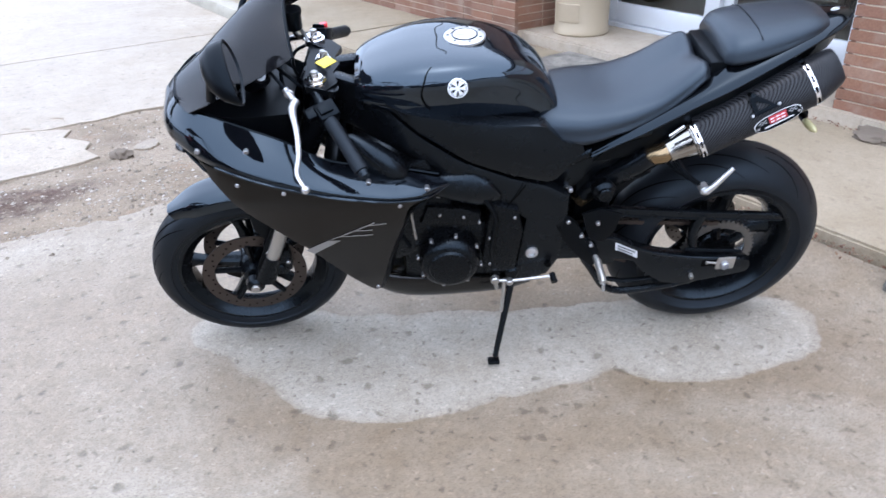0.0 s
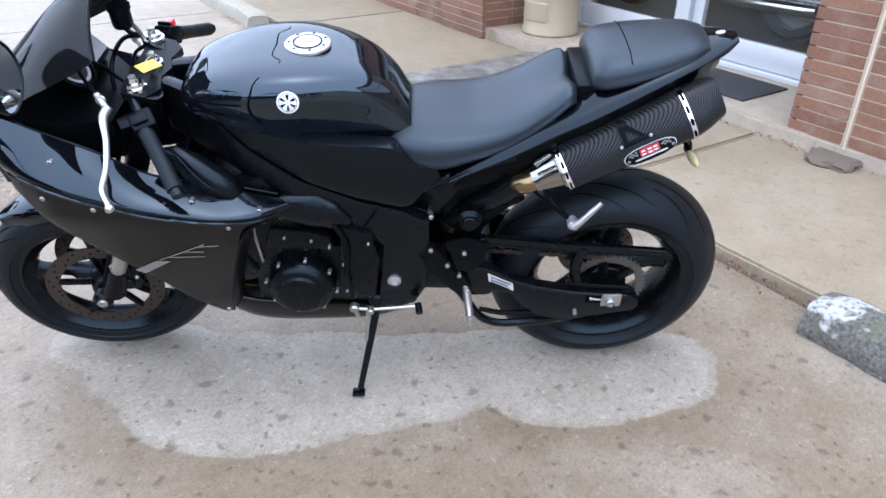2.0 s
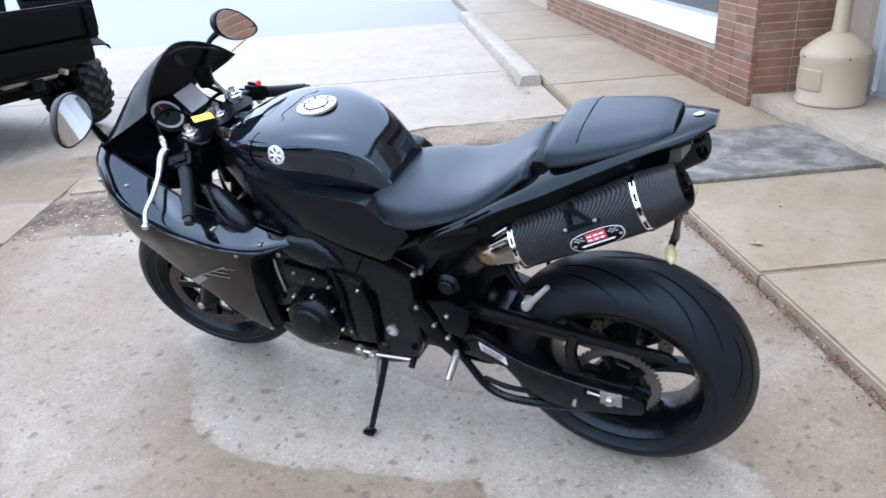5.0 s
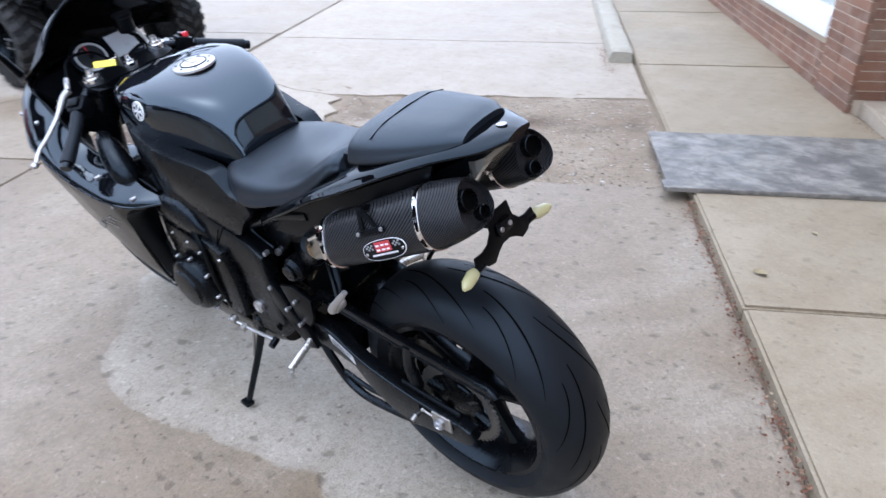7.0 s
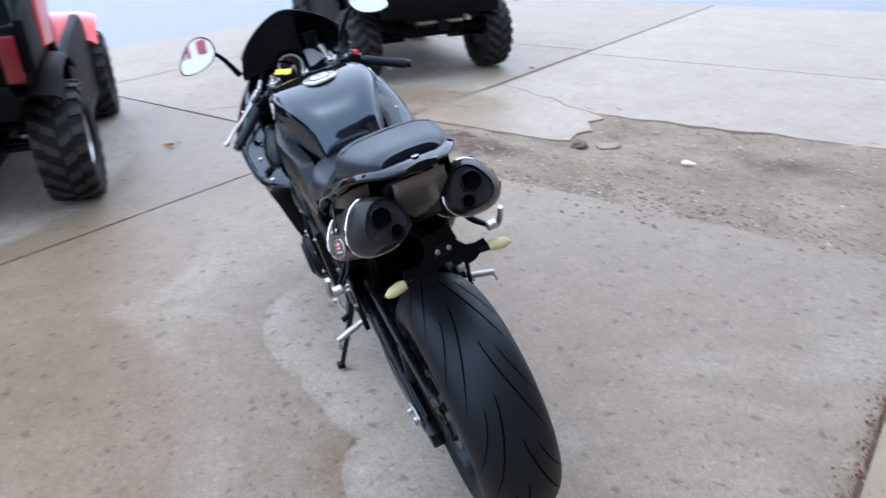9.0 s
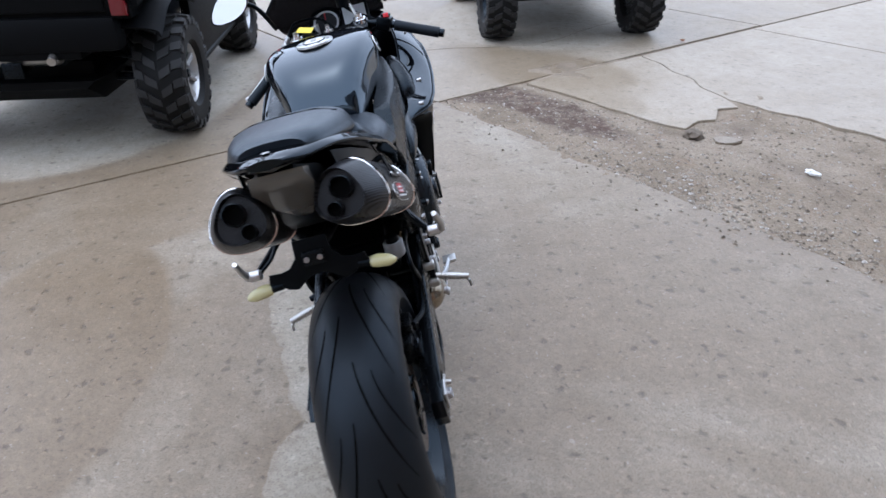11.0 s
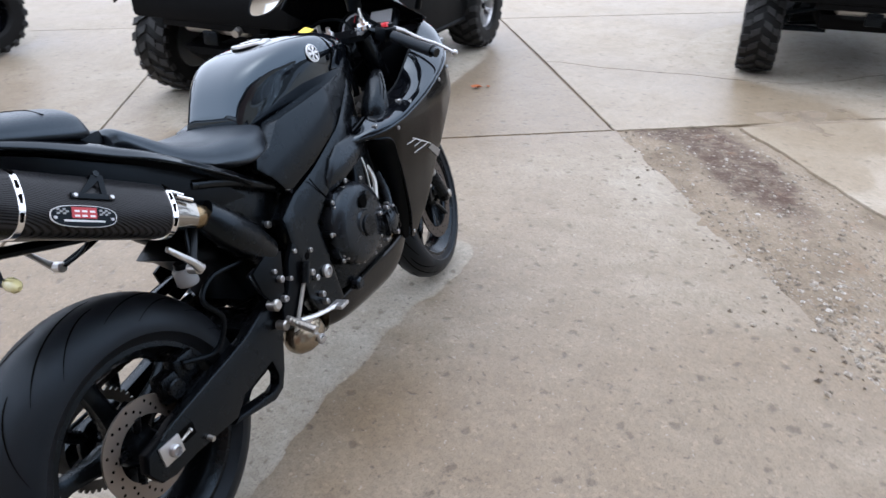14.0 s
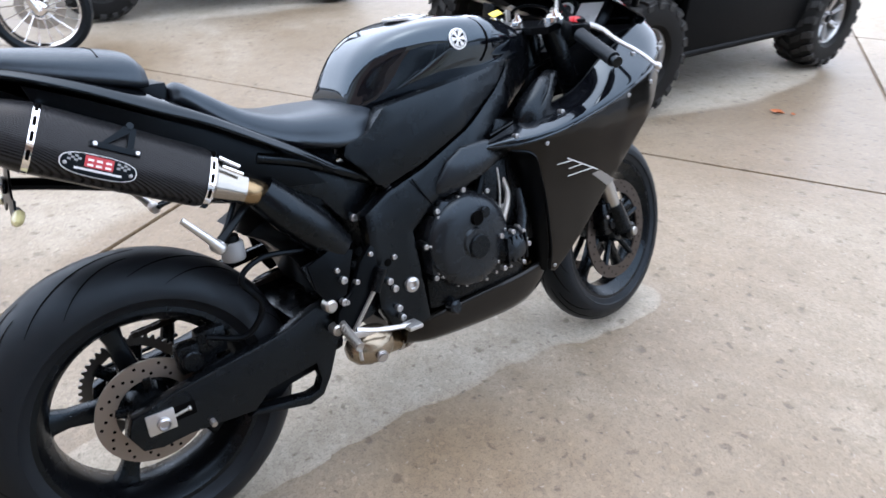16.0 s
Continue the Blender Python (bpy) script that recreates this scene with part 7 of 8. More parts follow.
part("needle_hub", moved(disc((0, 0.02, 0.011), "z", 0.008, 0.006, 14), pose(1.235, -0.005, 0.905, 0, -48, 0)), M_PLAST, dash)

# headlights in the nose
both("headlight", rings([[Vector((x, yc + ry * math.cos(q), zc + rz * math.sin(q))) for q in np.linspace(0, 2 * math.pi, 16, endpoint=False)] for x, yc, zc, ry, rz in ((1.385, 0.12, 0.785, 0.050, 0.016), (1.405, 0.115, 0.783, 0.040, 0.013), (1.41, 0.11, 0.782, 0.02, 0.006))]), M_SMOKED, moto, "dark smoked headlight lens")
both("nose_lower", skin([[(1.437, 0.0, 0.795), (1.40, 0.0, 0.74), (1.35, 0.0, 0.70)], [(1.425, 0.07, 0.793), (1.39, 0.06, 0.74), (1.34, 0.05, 0.70)], [(1.385, 0.16, 0.782), (1.35, 0.13, 0.73), (1.30, 0.10, 0.69)], [(1.33, 0.225, 0.765), (1.31, 0.19, 0.725), (1.26, 0.15, 0.67)]], 20, 10, 0.004), M_PLAST, moto)

# mirrors


def rear_view(c, s):
    """A teardrop mirror, its long axis falling outwards, glass turned to the rider."""
    def ring(x, f, e=0.0):
        out = []
        for q in np.linspace(0, 2 * math.pi, 32, endpoint=False):
            u = math.cos(q) * (0.070 * f + e)
            v = math.sin(q) * (0.042 * f + e) * (1.0 - 0.28 * math.cos(q))
            dy, dz = u * math.cos(0.5) + v * math.sin(0.5), -u * math.sin(0.5) + v * math.cos(0.5)
            out.append(Vector((c[0] + x - 0.12 * dy + 0.27 * dz, c[1] + s * dy, c[2] + dz)))
        return out
    host = part("mirror", rings([ring(0.048, 0.2), ring(0.040, 0.55), ring(0.020, 0.86), (ring(-0.004, 1.0)), ring(-0.012, 1.0), ring(-0.013, 0.95), ring(-0.006, 0.93)]), M_PLAST, moto, "black rear-view mirror")
    part("mirror_glass", rings([ring(-0.0065, 0.935), ring(-0.010, 0.935)]), M_MIRROR, host, "mirror glass reflecting the street")
    part("mirror_stem", tube([(c[0] + 0.03, c[1] - s * 0.03, c[2] - 0.005), (c[0] + 0.055, c[1] - s * 0.07, c[2] - 0.03), (1.285, s * 0.185, 0.925)], [0.010, 0.007, 0.011], 10, 14), M_PLAST, host)


rear_view((1.205, 0.295, 1.040), 1)
rear_view((1.200, -0.305, 1.035), -1)

# handlebars
clampo = part("top_clamp", join(rings([[(x, y, z) for x, z in ((1.035 - w, 0.885), (1.095 + w * 0.3, 0.897), (1.095 + w * 0.3, 0.913), (1.035 - w, 0.901))] for y, w in ((-0.125, -0.012), (-0.09, 0.012), (-0.04, 0.0), (0.0, 0.012), (0.04, 0.0), (0.09, 0.012), (0.125, -0.012))])), M_PLAST, moto, "black top fork clamp")
for p, r in (((1.071, 0.098, 0.912), 0.025), ((1.088, -0.104, 0.918), 0.025), ((1.060, -0.004, 0.912), 0.019)):
    part("fork_cap", turned([(0.0, 0.018), (r * 0.35, 0.018), (r * 0.4, 0.010), (r * 0.72, 0.010), (r * 0.78, 0.003), (r, 0.002), (r, -0.012)], "z", 24, p), M_CHROME, clampo, "bright machined fork cap")
    part("cap_nut", turned([(0.0, 0.024), (r * 0.32, 0.023), (r * 0.35, 0.017)], "z", 6, p), M_STEEL, clampo)
for name, s, pts, grip in (("left", 1, [(1.075, 0.115, 0.893), (1.045, 0.165, 0.862), (0.973, 0.277, 0.788)], [(1.040, 0.180, 0.857), (1.008, 0.225, 0.823), (0.972, 0.280, 0.787)]),
                           ("right", -1, [(1.092, -0.118, 0.905), (1.078, -0.18, 0.888), (1.036, -0.328, 0.830)], [(1.068, -0.205, 0.879), (1.055, -0.26, 0.857), (1.034, -0.332, 0.829)])):
    bar = part("handlebar", tube(pts, 0.0115, 12, 14), M_SATIN, moto, "black clip-on handlebar")
    part("grip", tube(grip, [0.0165, 0.0155, 0.0165], 16, 16), M_RUBBER, bar, "black rubber grip")
    end = Vector(grip[-1])
    way = (Vector(grip[-1]) - Vector(grip[-2])).normalized()
    part("bar_end", tube([end, end + way * 0.016], 0.0125, 14), M_SATIN, bar)
    sw_c = Vector(pts[1]) + way * -0.004
    part("switchgear", moved(join(box(-0.024, 0.024, -0.022, 0.022, -0.020, 0.022, 0.008), box(-0.012, 0.02, -0.012, 0.012, 0.02, 0.03, 0.004)), Matrix.Translation(sw_c) @ (Vector((0, s, 0)).rotation_difference(way)).to_matrix().to_4x4()), M_PLAST, bar, "black switch housing")
    part("perch", moved(join(box(-0.012, 0.045, -0.014, 0.014, -0.010, 0.012, 0.005)), Matrix.Translation(Vector(pts[0]).lerp(Vector(pts[1]), 0.75)) @ (Vector((0, s, 0)).rotation_difference(way)).to_matrix().to_4x4()), M_PLAST, bar)
part("red_switch", moved(box(-0.010, 0.010, -0.009, 0.009, -0.006, 0.008, 0.003), pose(1.072, -0.186, 0.912, 0, 10, 0)), M_RED, moto, "red engine stop switch")
part("clutch_lever", tube([(1.112, 0.150, 0.895), (1.120, 0.170, 0.880), (1.112, 0.205, 0.848), (1.108, 0.250, 0.815), (1.112, 0.285, 0.790), (1.096, 0.312, 0.771)], [0.010, 0.009, 0.0065, 0.006, 0.0055, 0.0055], 10, 30, 0.8), M_ALLOY, moto, "bare metal clutch lever with ball end")
part("clutch_ball", turned([(0.0, 0.010), (0.006, 0.008), (0.0095, 0.0), (0.006, -0.008), (0.0, -0.010)], "y", 14, (1.094, 0.316, 0.769)), M_ALLOY, moto)
part("clutch_adjuster", join(tube([(1.118, 0.150, 0.895), (1.135, 0.135, 0.915)], 0.007, 10), disc((1.126, 0.142, 0.905), "y", 0.011, 0.006, 14)), M_ALLOY, moto)
part("brake_lever", tube([(1.140, -0.165, 0.895), (1.165, -0.185, 0.880), (1.180, -0.22, 0.852), (1.198, -0.27, 0.822), (1.208, -0.310, 0.792)], [0.010, 0.008, 0.0065, 0.0055, 0.005], 10, 26, 0.8), M_ALLOY, moto, "bare metal brake lever with ball end")
part("brake_ball", turned([(0.0, 0.010), (0.006, 0.008), (0.0095, 0.0), (0.006, -0.008), (0.0, -0.010)], "y", 14, (1.209, -0.313, 0.790)), M_ALLOY, moto)
res = part("fluid_reservoir", turned([(0.0, -0.022), (0.020, -0.022), (0.022, -0.018), (0.022, 0.016), (0.025, 0.017), (0.025, 0.026), (0.0, 0.027)], "z", 24, (1.128, -0.066, 0.985)), M_PLAST, moto, "dark brake fluid reservoir")
part("reservoir_hose", tube([(1.128, -0.066, 0.962), (1.13, -0.10, 0.93), (1.125, -0.14, 0.905)], 0.006, 8, 12), M_PLAST, res)
part("reservoir_arm", tube([(1.10, -0.10, 0.91), (1.12, -0.085, 0.965)], 0.005, 8), M_STEEL, res)
part("clutch_cable", tube([(1.135, 0.135, 0.915), (1.17, 0.10, 0.945), (1.19, 0.02, 0.93), (1.15, -0.02, 0.86), (1.05, 0.03, 0.79)], 0.0042, 8, 30), M_PLAST, moto)
part("brake_line", tube([(1.115, -0.15, 0.90), (1.16, -0.11, 0.91), (1.17, -0.03, 0.87), (1.16, 0.0, 0.76)], 0.005, 8, 24), M_PLAST, moto)
part("throttle_cable", tube([(1.08, -0.175, 0.885), (1.15, -0.13, 0.865), (1.12, -0.06, 0.82), (1.0, -0.05, 0.79)], 0.0045, 8, 24), M_PLAST, moto)
part("ignition_key", join(box(1.045, 1.060, 0.020, 0.024, 0.915, 0.945, 0.001), tube([(1.052, 0.022, 0.94), (1.058, 0.045, 0.938)], 0.0015, 6)), M_STEEL, moto, "ignition key")
part("key_tag", moved(box(-0.026, 0.026, -0.013, 0.013, -0.0012, 0.0012, 0.0008), Matrix.Translation((1.046, 0.062, 0.938)) @ Matrix.Rotation(radians(-20), 4, "Y") @ Matrix.Rotation(radians(62), 4, "Z")), M_YELLOW, moto, "yellow paper key tag")


# ---- parked off-road vehicles and a cruiser ----
mesh_cache = {}


def shared(name, key, make, material, parent, m, label="", smooth=38.0):
    """A part at pose m that shares its mesh with its likes."""
    if key not in mesh_cache:
        bm = finish(make(), smooth)
        me = bpy.data.meshes.new(name)
        bm.to_mesh(me)
        bm.free()
        me.materials.append(material)
        mesh_cache[key] = me
    ob = new(name, mesh_cache[key])
    ob.parent = parent
    ob.matrix_basis = m
    if label:
        ob["label"] = label
    return ob


def carcass(R=0.315, w=0.13, rim=0.165):
    return turned([(rim, -w * 0.75), (rim + 0.02, -w * 0.92), (R - 0.06, -w), (R - 0.025, -w * 0.93), (R - 0.008, -w * 0.75), (R, 0), (R - 0.008, w * 0.75), (R - 0.025, w * 0.93), (R - 0.06, w), (rim + 0.02, w * 0.92), (rim, w * 0.75), (rim, -w * 0.75)], "y", 48)


def lugs(R=0.315, w=0.13, n=20):
    """Chevron tread blocks and shoulder knobs."""
    out = bmesh.new()
    for k in range(n):
        for s in (-1, 1):
            for u0, u1, da, hh in ((0.06, 0.52, 0.10, 0.010), (0.58, 0.97, 0.04, 0.010)):
                a0 = 2 * math.pi * (k + (0.5 if s > 0 else 0) + (0.5 if u0 > 0.5 else 0)) / n
                pts = []
                for u, a in ((u0, a0), (u1, a0 + da), (u1, a0 + da + 0.15), (u0, a0 + 0.13)):
                    r = R - 0.010 * u * u - 0.02 * max(0, u - 0.75)
                    pts.append((r, a, s * u * w))
                lo = [out.verts.new(((r - 0.006) * math.cos(a), y, (r - 0.006) * math.sin(a))) for r, a, y in pts]
                hi = [out.verts.new(((r + hh) * math.cos(a), y * 0.99, (r + hh) * math.sin(a))) for r, a, y in pts]
                out.faces.new(hi)
                for i in range(4):
                    out.faces.new((lo[i], lo[(i + 1) % 4], hi[(i + 1) % 4], hi[i]))
            a = 2 * math.pi * (k + 0.25) / n
            b = box(-0.016, 0.016, s * (w - 0.014), s * (w + 0.002), -0.022, 0.022, 0.003, 1)
            moved(b, Matrix.Rotation(-a, 4, "Y") @ Matrix.Translation((R - 0.035, 0, 0)) @ Matrix.Rotation(radians(0), 4, "Y"))
            out = join(out, b)
    return out


def steel_rim():
    return join(turned([(0.168, -0.09), (0.168, 0.09), (0.160, 0.095), (0.150, 0.06), (0.140, 0.02), (0.09, 0.01), (0.07, 0.035), (0.0, 0.035), (0.0, -0.02), (0.14, -0.02), (0.155, -0.09)], "y", 32),
                *[disc((0.10 * math.cos(a), 0.02, 0.10 * math.sin(a)), "y", 0.014, 0.02, 10) for a in np.linspace(0, 2 * math.pi, 8, endpoint=False)])


def alloy_rim():
    b = turned([(0.168, -0.09), (0.168, 0.09), (0.158, 0.095), (0.148, 0.075), (0.150, -0.02), (0.155, -0.09)], "y", 36)
    for k in range(7):
        a = 2 * math.pi * k / 7
        for d in (-0.09, 0.09):
            b = join(b, tube([(0.035 * math.cos(a), 0.05, 0.035 * math.sin(a)), (0.155 * math.cos(a + d), 0.075, 0.155 * math.sin(a + d))], 0.011, 6))
    return join(b, disc((0, 0.045, 0), "y", 0.045, 0.04, 20))


def utv_wheel(parent, x, y, side, rim, R):
    hub = new("wheel")
    hub.empty_display_size = 0.1
    hub.parent = parent
    hub.matrix_basis = Matrix.Translation((x, y, R + 0.014)) @ (Matrix() if side > 0 else Matrix.Rotation(math.pi, 4, "Z"))
    k = R / 0.315
    sc = Matrix.Scale(k, 4)
    t = shared("tyre", "utv_carcass", carcass, M_RUBBER_DEEP, hub, sc, "knobbly black off-road tyre")
    tagged(shared("tread_pattern", "utv_lugs", lugs, M_RUBBER_DUSTY, hub, sc, "", 30), kind="stuff")
    if rim == "alloy":
        shared("rim", "utv_alloy", alloy_rim, M_ALLOY, hub, sc, "bright spoked alloy rim")
        # black disc paints the shade behind the open spokes
        shared("rim_back", "utv_back", lambda: disc((0, -0.01, 0), "y", 0.15, 0.02, 28), M_DARKHOLE, hub, sc)
    else:
        shared("rim", "utv_steel", steel_rim, M_SATIN, hub, sc, "black steel rim")
    shared("hub_cap", "utv_hubcap", lambda: disc((0, 0.075, 0), "y", 0.025, 0.02, 14), M_ENGINE, hub, sc)
    for a in range(4):
        q = math.pi / 4 + a * math.pi / 2
        shared("lug_nut", "utv_nut%d" % a, lambda q=q: disc((0.045 * math.cos(q), 0.072, 0.045 * math.sin(q)), "y", 0.008, 0.02, 6), M_BOLT, hub, sc)


def utv(m, label, base, track, rim, accent, R=0.315, low=False, group="parked off-road vehicles"):
    """A two-seat side-by-side; x forward from the rear axle, origin on the ground."""
    v = thing("utility_vehicle", label, "vehicle", m, group)
    h = track / 2
    for x in (0.0, base):
        for s in (1, -1):
            utv_wheel(v, x, s * h, s, rim, R)
    part("chassis", join(box(-0.20, base + 0.35, -0.30, 0.30, 0.37, 0.48, 0.03), box(0.42, base - 0.45, -h + 0.02, h - 0.02, 0.30, 0.36, 0.015)), M_MATTE, v, "black underbody")
    for s in (1, -1):
        part("sill", plate([(0.36, 0.30), (base - 0.40, 0.30), (base - 0.30, 0.42), (base - 0.34, 0.78), (base - 0.55, 0.86), (0.70, 0.80), (0.36, 0.74)], s * (h + 0.00), s * (h + 0.06), 0.012), M_MATTE, v, "black lower door panel")
        part("sill_rail", tube([(0.34, s * (h + 0.05), 0.30), (base - 0.38, s * (h + 0.05), 0.30)], 0.022, 10), M_MATTE, v, "black side rail")
        part("rear_fender", skin([[(-0.42, s * (h - 0.16), 0.70), (-0.43, s * (h + 0.06), 0.68), (-0.43, s * (h + 0.10), 0.64)], [(-0.20, s * (h - 0.16), 0.80), (-0.20, s * (h + 0.06), 0.79), (-0.20, s * (h + 0.10), 0.76)], [(0.10, s * (h - 0.16), 0.82), (0.10, s * (h + 0.06), 0.81), (0.10, s * (h + 0.10), 0.78)], [(0.36, s * (h - 0.16), 0.70), (0.36, s * (h + 0.05), 0.70), (0.36, s * (h + 0.10), 0.68)]], 20, 8, 0.012), M_MATTE, v, "black wheel arch")
        part("bed_side", plate([(-0.06, 0.86), (0.34, 0.84), (0.40, 1.10), (0.20, 1.16), (-0.02, 1.14)], s * (h - 0.02), s * (h + 0.03), 0.01), accent, v, "upper side panel of the cargo bed")
        part("bed_corner", plate([(-0.45, 0.80), (-0.07, 0.82), (-0.03, 1.14), (-0.30, 1.12), (-0.45, 1.04)], s * (h - 0.03), s * (h + 0.02), 0.02), M_MATTE, v, "black corner of the cargo bed")
        part("front_fender", skin([[(base - 0.40, s * (h - 0.20), 0.66), (base - 0.40, s * (h + 0.05), 0.66), (base - 0.40, s * (h + 0.13), 0.62)], [(base - 0.15, s * (h - 0.20), 0.80), (base - 0.15, s * (h + 0.05), 0.79), (base - 0.15, s * (h + 0.13), 0.76)], [(base + 0.15, s * (h - 0.20), 0.82), (base + 0.15, s * (h + 0.05), 0.80), (base + 0.15, s * (h + 0.12), 0.77)], [(base + 0.38, s * (h - 0.22), 0.74), (base + 0.38, s * (h + 0.02), 0.72), (base + 0.38, s * (h + 0.08), 0.70)]], 20, 8, 0.012), accent, v, "curved wheel arch")
        part("tail_lamp", box(-0.495, -0.455, s * (h - 0.11), s * (h - 0.03), 0.76, 0.98, 0.012), M_LAMP if accent is not M_SATIN else M_MATTE, v, "upright tail lamp")
        part("arm", join(tube([(-0.02, s * 0.22, 0.34), (0.0, s * (h - 0.06), 0.33)], 0.022, 8), tube([(0.14, s * 0.24, 0.36), (0.02, s * (h - 0.06), 0.34)], 0.018, 8), tube([(-0.05, s * 0.25, 0.50), (-0.01, s * (h - 0.07), 0.42)], 0.016, 8)), M_ENGINE, v, "rear suspension arm")
        part("shock", join(tube([(0.02, s * (h - 0.14), 0.36), (0.06, s * 0.30, 0.72)], 0.020, 10), tube([(0.03 + 0.0004 * i + 0.030 * math.cos(i * 0.6), s * (h - 0.15 - (h - 0.45) * i / 90), 0.42 + 0.26 * i / 90 + 0.030 * math.sin(i * 0.6) * 0.3) for i in range(90)], 0.007, 5)), M_ENGINE, v)
        part("half_shaft", tube([(0, s * 0.12, 0.36), (0, s * (h - 0.05), 0.335)], 0.015, 8), M_STEEL, v, "metal drive shaft")
        part("cage", tube([(-0.36, s * (h - 0.02), 0.82), (-0.20, s * (h - 0.05), 1.35), (0.05, s * (h - 0.10), 1.78), (0.75, s * (h - 0.10), 1.86), (1.15, s * (h - 0.10), 1.80), (base - 0.20, s * (h - 0.04), 0.98)], 0.024, 10, 30), M_SATIN, v, "black roll cage tube")
        part("cage_post", tube([(0.32, s * (h + 0.02), 0.70), (0.22, s * (h - 0.06), 1.30), (0.12, s * (h - 0.10), 1.79)], 0.024, 10, 12), M_SATIN, v)
        part("seat", join(box(0.52, 1.02, s * 0.06, s * 0.52, 0.52, 0.66, 0.04), moved(box(-0.06, 0.06, s * 0.06, s * 0.52, 0.0, 0.60, 0.04), pose(0.50, 0, 0.62, 0, -12, 0))), M_SEAT, v, "black bucket seat")
    part("cargo_bed", join(box(-0.46, 0.30, -h + 0.02, h - 0.02, 0.74, 0.79, 0.01), box(-0.46, -0.42, -h + 0.02, h - 0.02, 0.74, 1.02, 0.015), box(-0.46, 0.30, h - 0.06, h - 0.02, 0.74, 1.02, 0.012), box(-0.46, 0.30, -h + 0.02, -h + 0.06, 0.74, 1.02, 0.012)), M_MATTE, v, "black cargo bed")
    part("tailgate", box(-0.478, -0.462, -h + 0.14, h - 0.14, 0.78, 1.0, 0.01), M_MATTE, v, "black tailgate panel")
    part("bumper", join(box(-0.49, -0.34, -h + 0.10, h - 0.10, 0.58, 0.76, 0.04), box(-0.47, -0.30, -0.36, 0.36, 0.54, 0.62, 0.03)), M_MATTE, v, "black rear bumper")
    part("hitch", join(box(-0.46, -0.30, -0.03, 0.03, 0.47, 0.53, 0.006), box(-0.48, -0.46, -0.05, 0.05, 0.46, 0.54, 0.006)), M_ENGINE, v, "tow hitch")
    if low:
        part("skid_plate", rings([[(x, y * w, z) for y, z in ((-1, 0.40), (1, 0.40), (0.85, b), (-0.85, b))] for x, w, b in ((-0.34, 0.34, 0.36), (-0.20, 0.38, 0.27), (0.40, 0.38, 0.25), (1.6, 0.36, 0.26))]), M_MATTE, v, "black belly guard")
    part("gearbox", join(box(-0.20, 0.35, -0.20, 0.20, 0.40, 0.64, 0.05)), M_ENGINE, v, "dark engine and gearbox")
    part("muffler", join(disc((-0.38, 0.0, 0.58), "y", 0.075, 0.46, 24, 0.03), tube([(-0.38, -0.20, 0.58), (-0.52, -0.22, 0.55)], 0.022, 12)), M_STEEL, v, "dull metal muffler")
    part("hood", rings([[(x, y * w, z) for y, z in ((-1, a - 0.06), (-0.7, a), (0.7, a), (1, a - 0.06), (1, 0.45), (-1, 0.45))] for x, w, a in ((base - 0.36, 0.52, 1.02), (base - 0.05, 0.48, 0.97), (base + 0.25, 0.42, 0.86), (base + 0.48, 0.34, 0.70))]), accent, v, "sloping hood")
    part("roof", box(0.05, 1.2, -h + 0.10, h - 0.10, 1.83, 1.87, 0.02), M_MATTE, v, "black plastic roof")
    part("steering_wheel", moved(turned([(0.16, -0.012), (0.172, 0), (0.16, 0.012), (0.148, 0), (0.16, -0.012)], "z", 28), pose(1.15, 0.30, 0.98, 0, -55, 0)), M_MATTE, v)
    return v


M_RED_PAINT = simple("red_body_plastic", (0.55, 0.02, 0.025), 0.3, 0.02, 20, vary=0.08, coat=0.5)
utv(pose(-4.37, 3.46, 0, 0, 0, 184), "black side-by-side off-road vehicle with knobbly tyres", 2.0, 1.29, "steel", M_SATIN)
utv(pose(-2.10, 0.0, 0, 0, 0, 182.0), "black and red side-by-side with bright alloy wheels", 2.0, 1.33, "alloy", M_RED_PAINT, 0.325, True)
utv(pose(-0.20, -3.58, 0, 0, 0, 176), "black side-by-side vehicle with black steel wheels", 1.94, 1.24, "steel", M_SATIN)


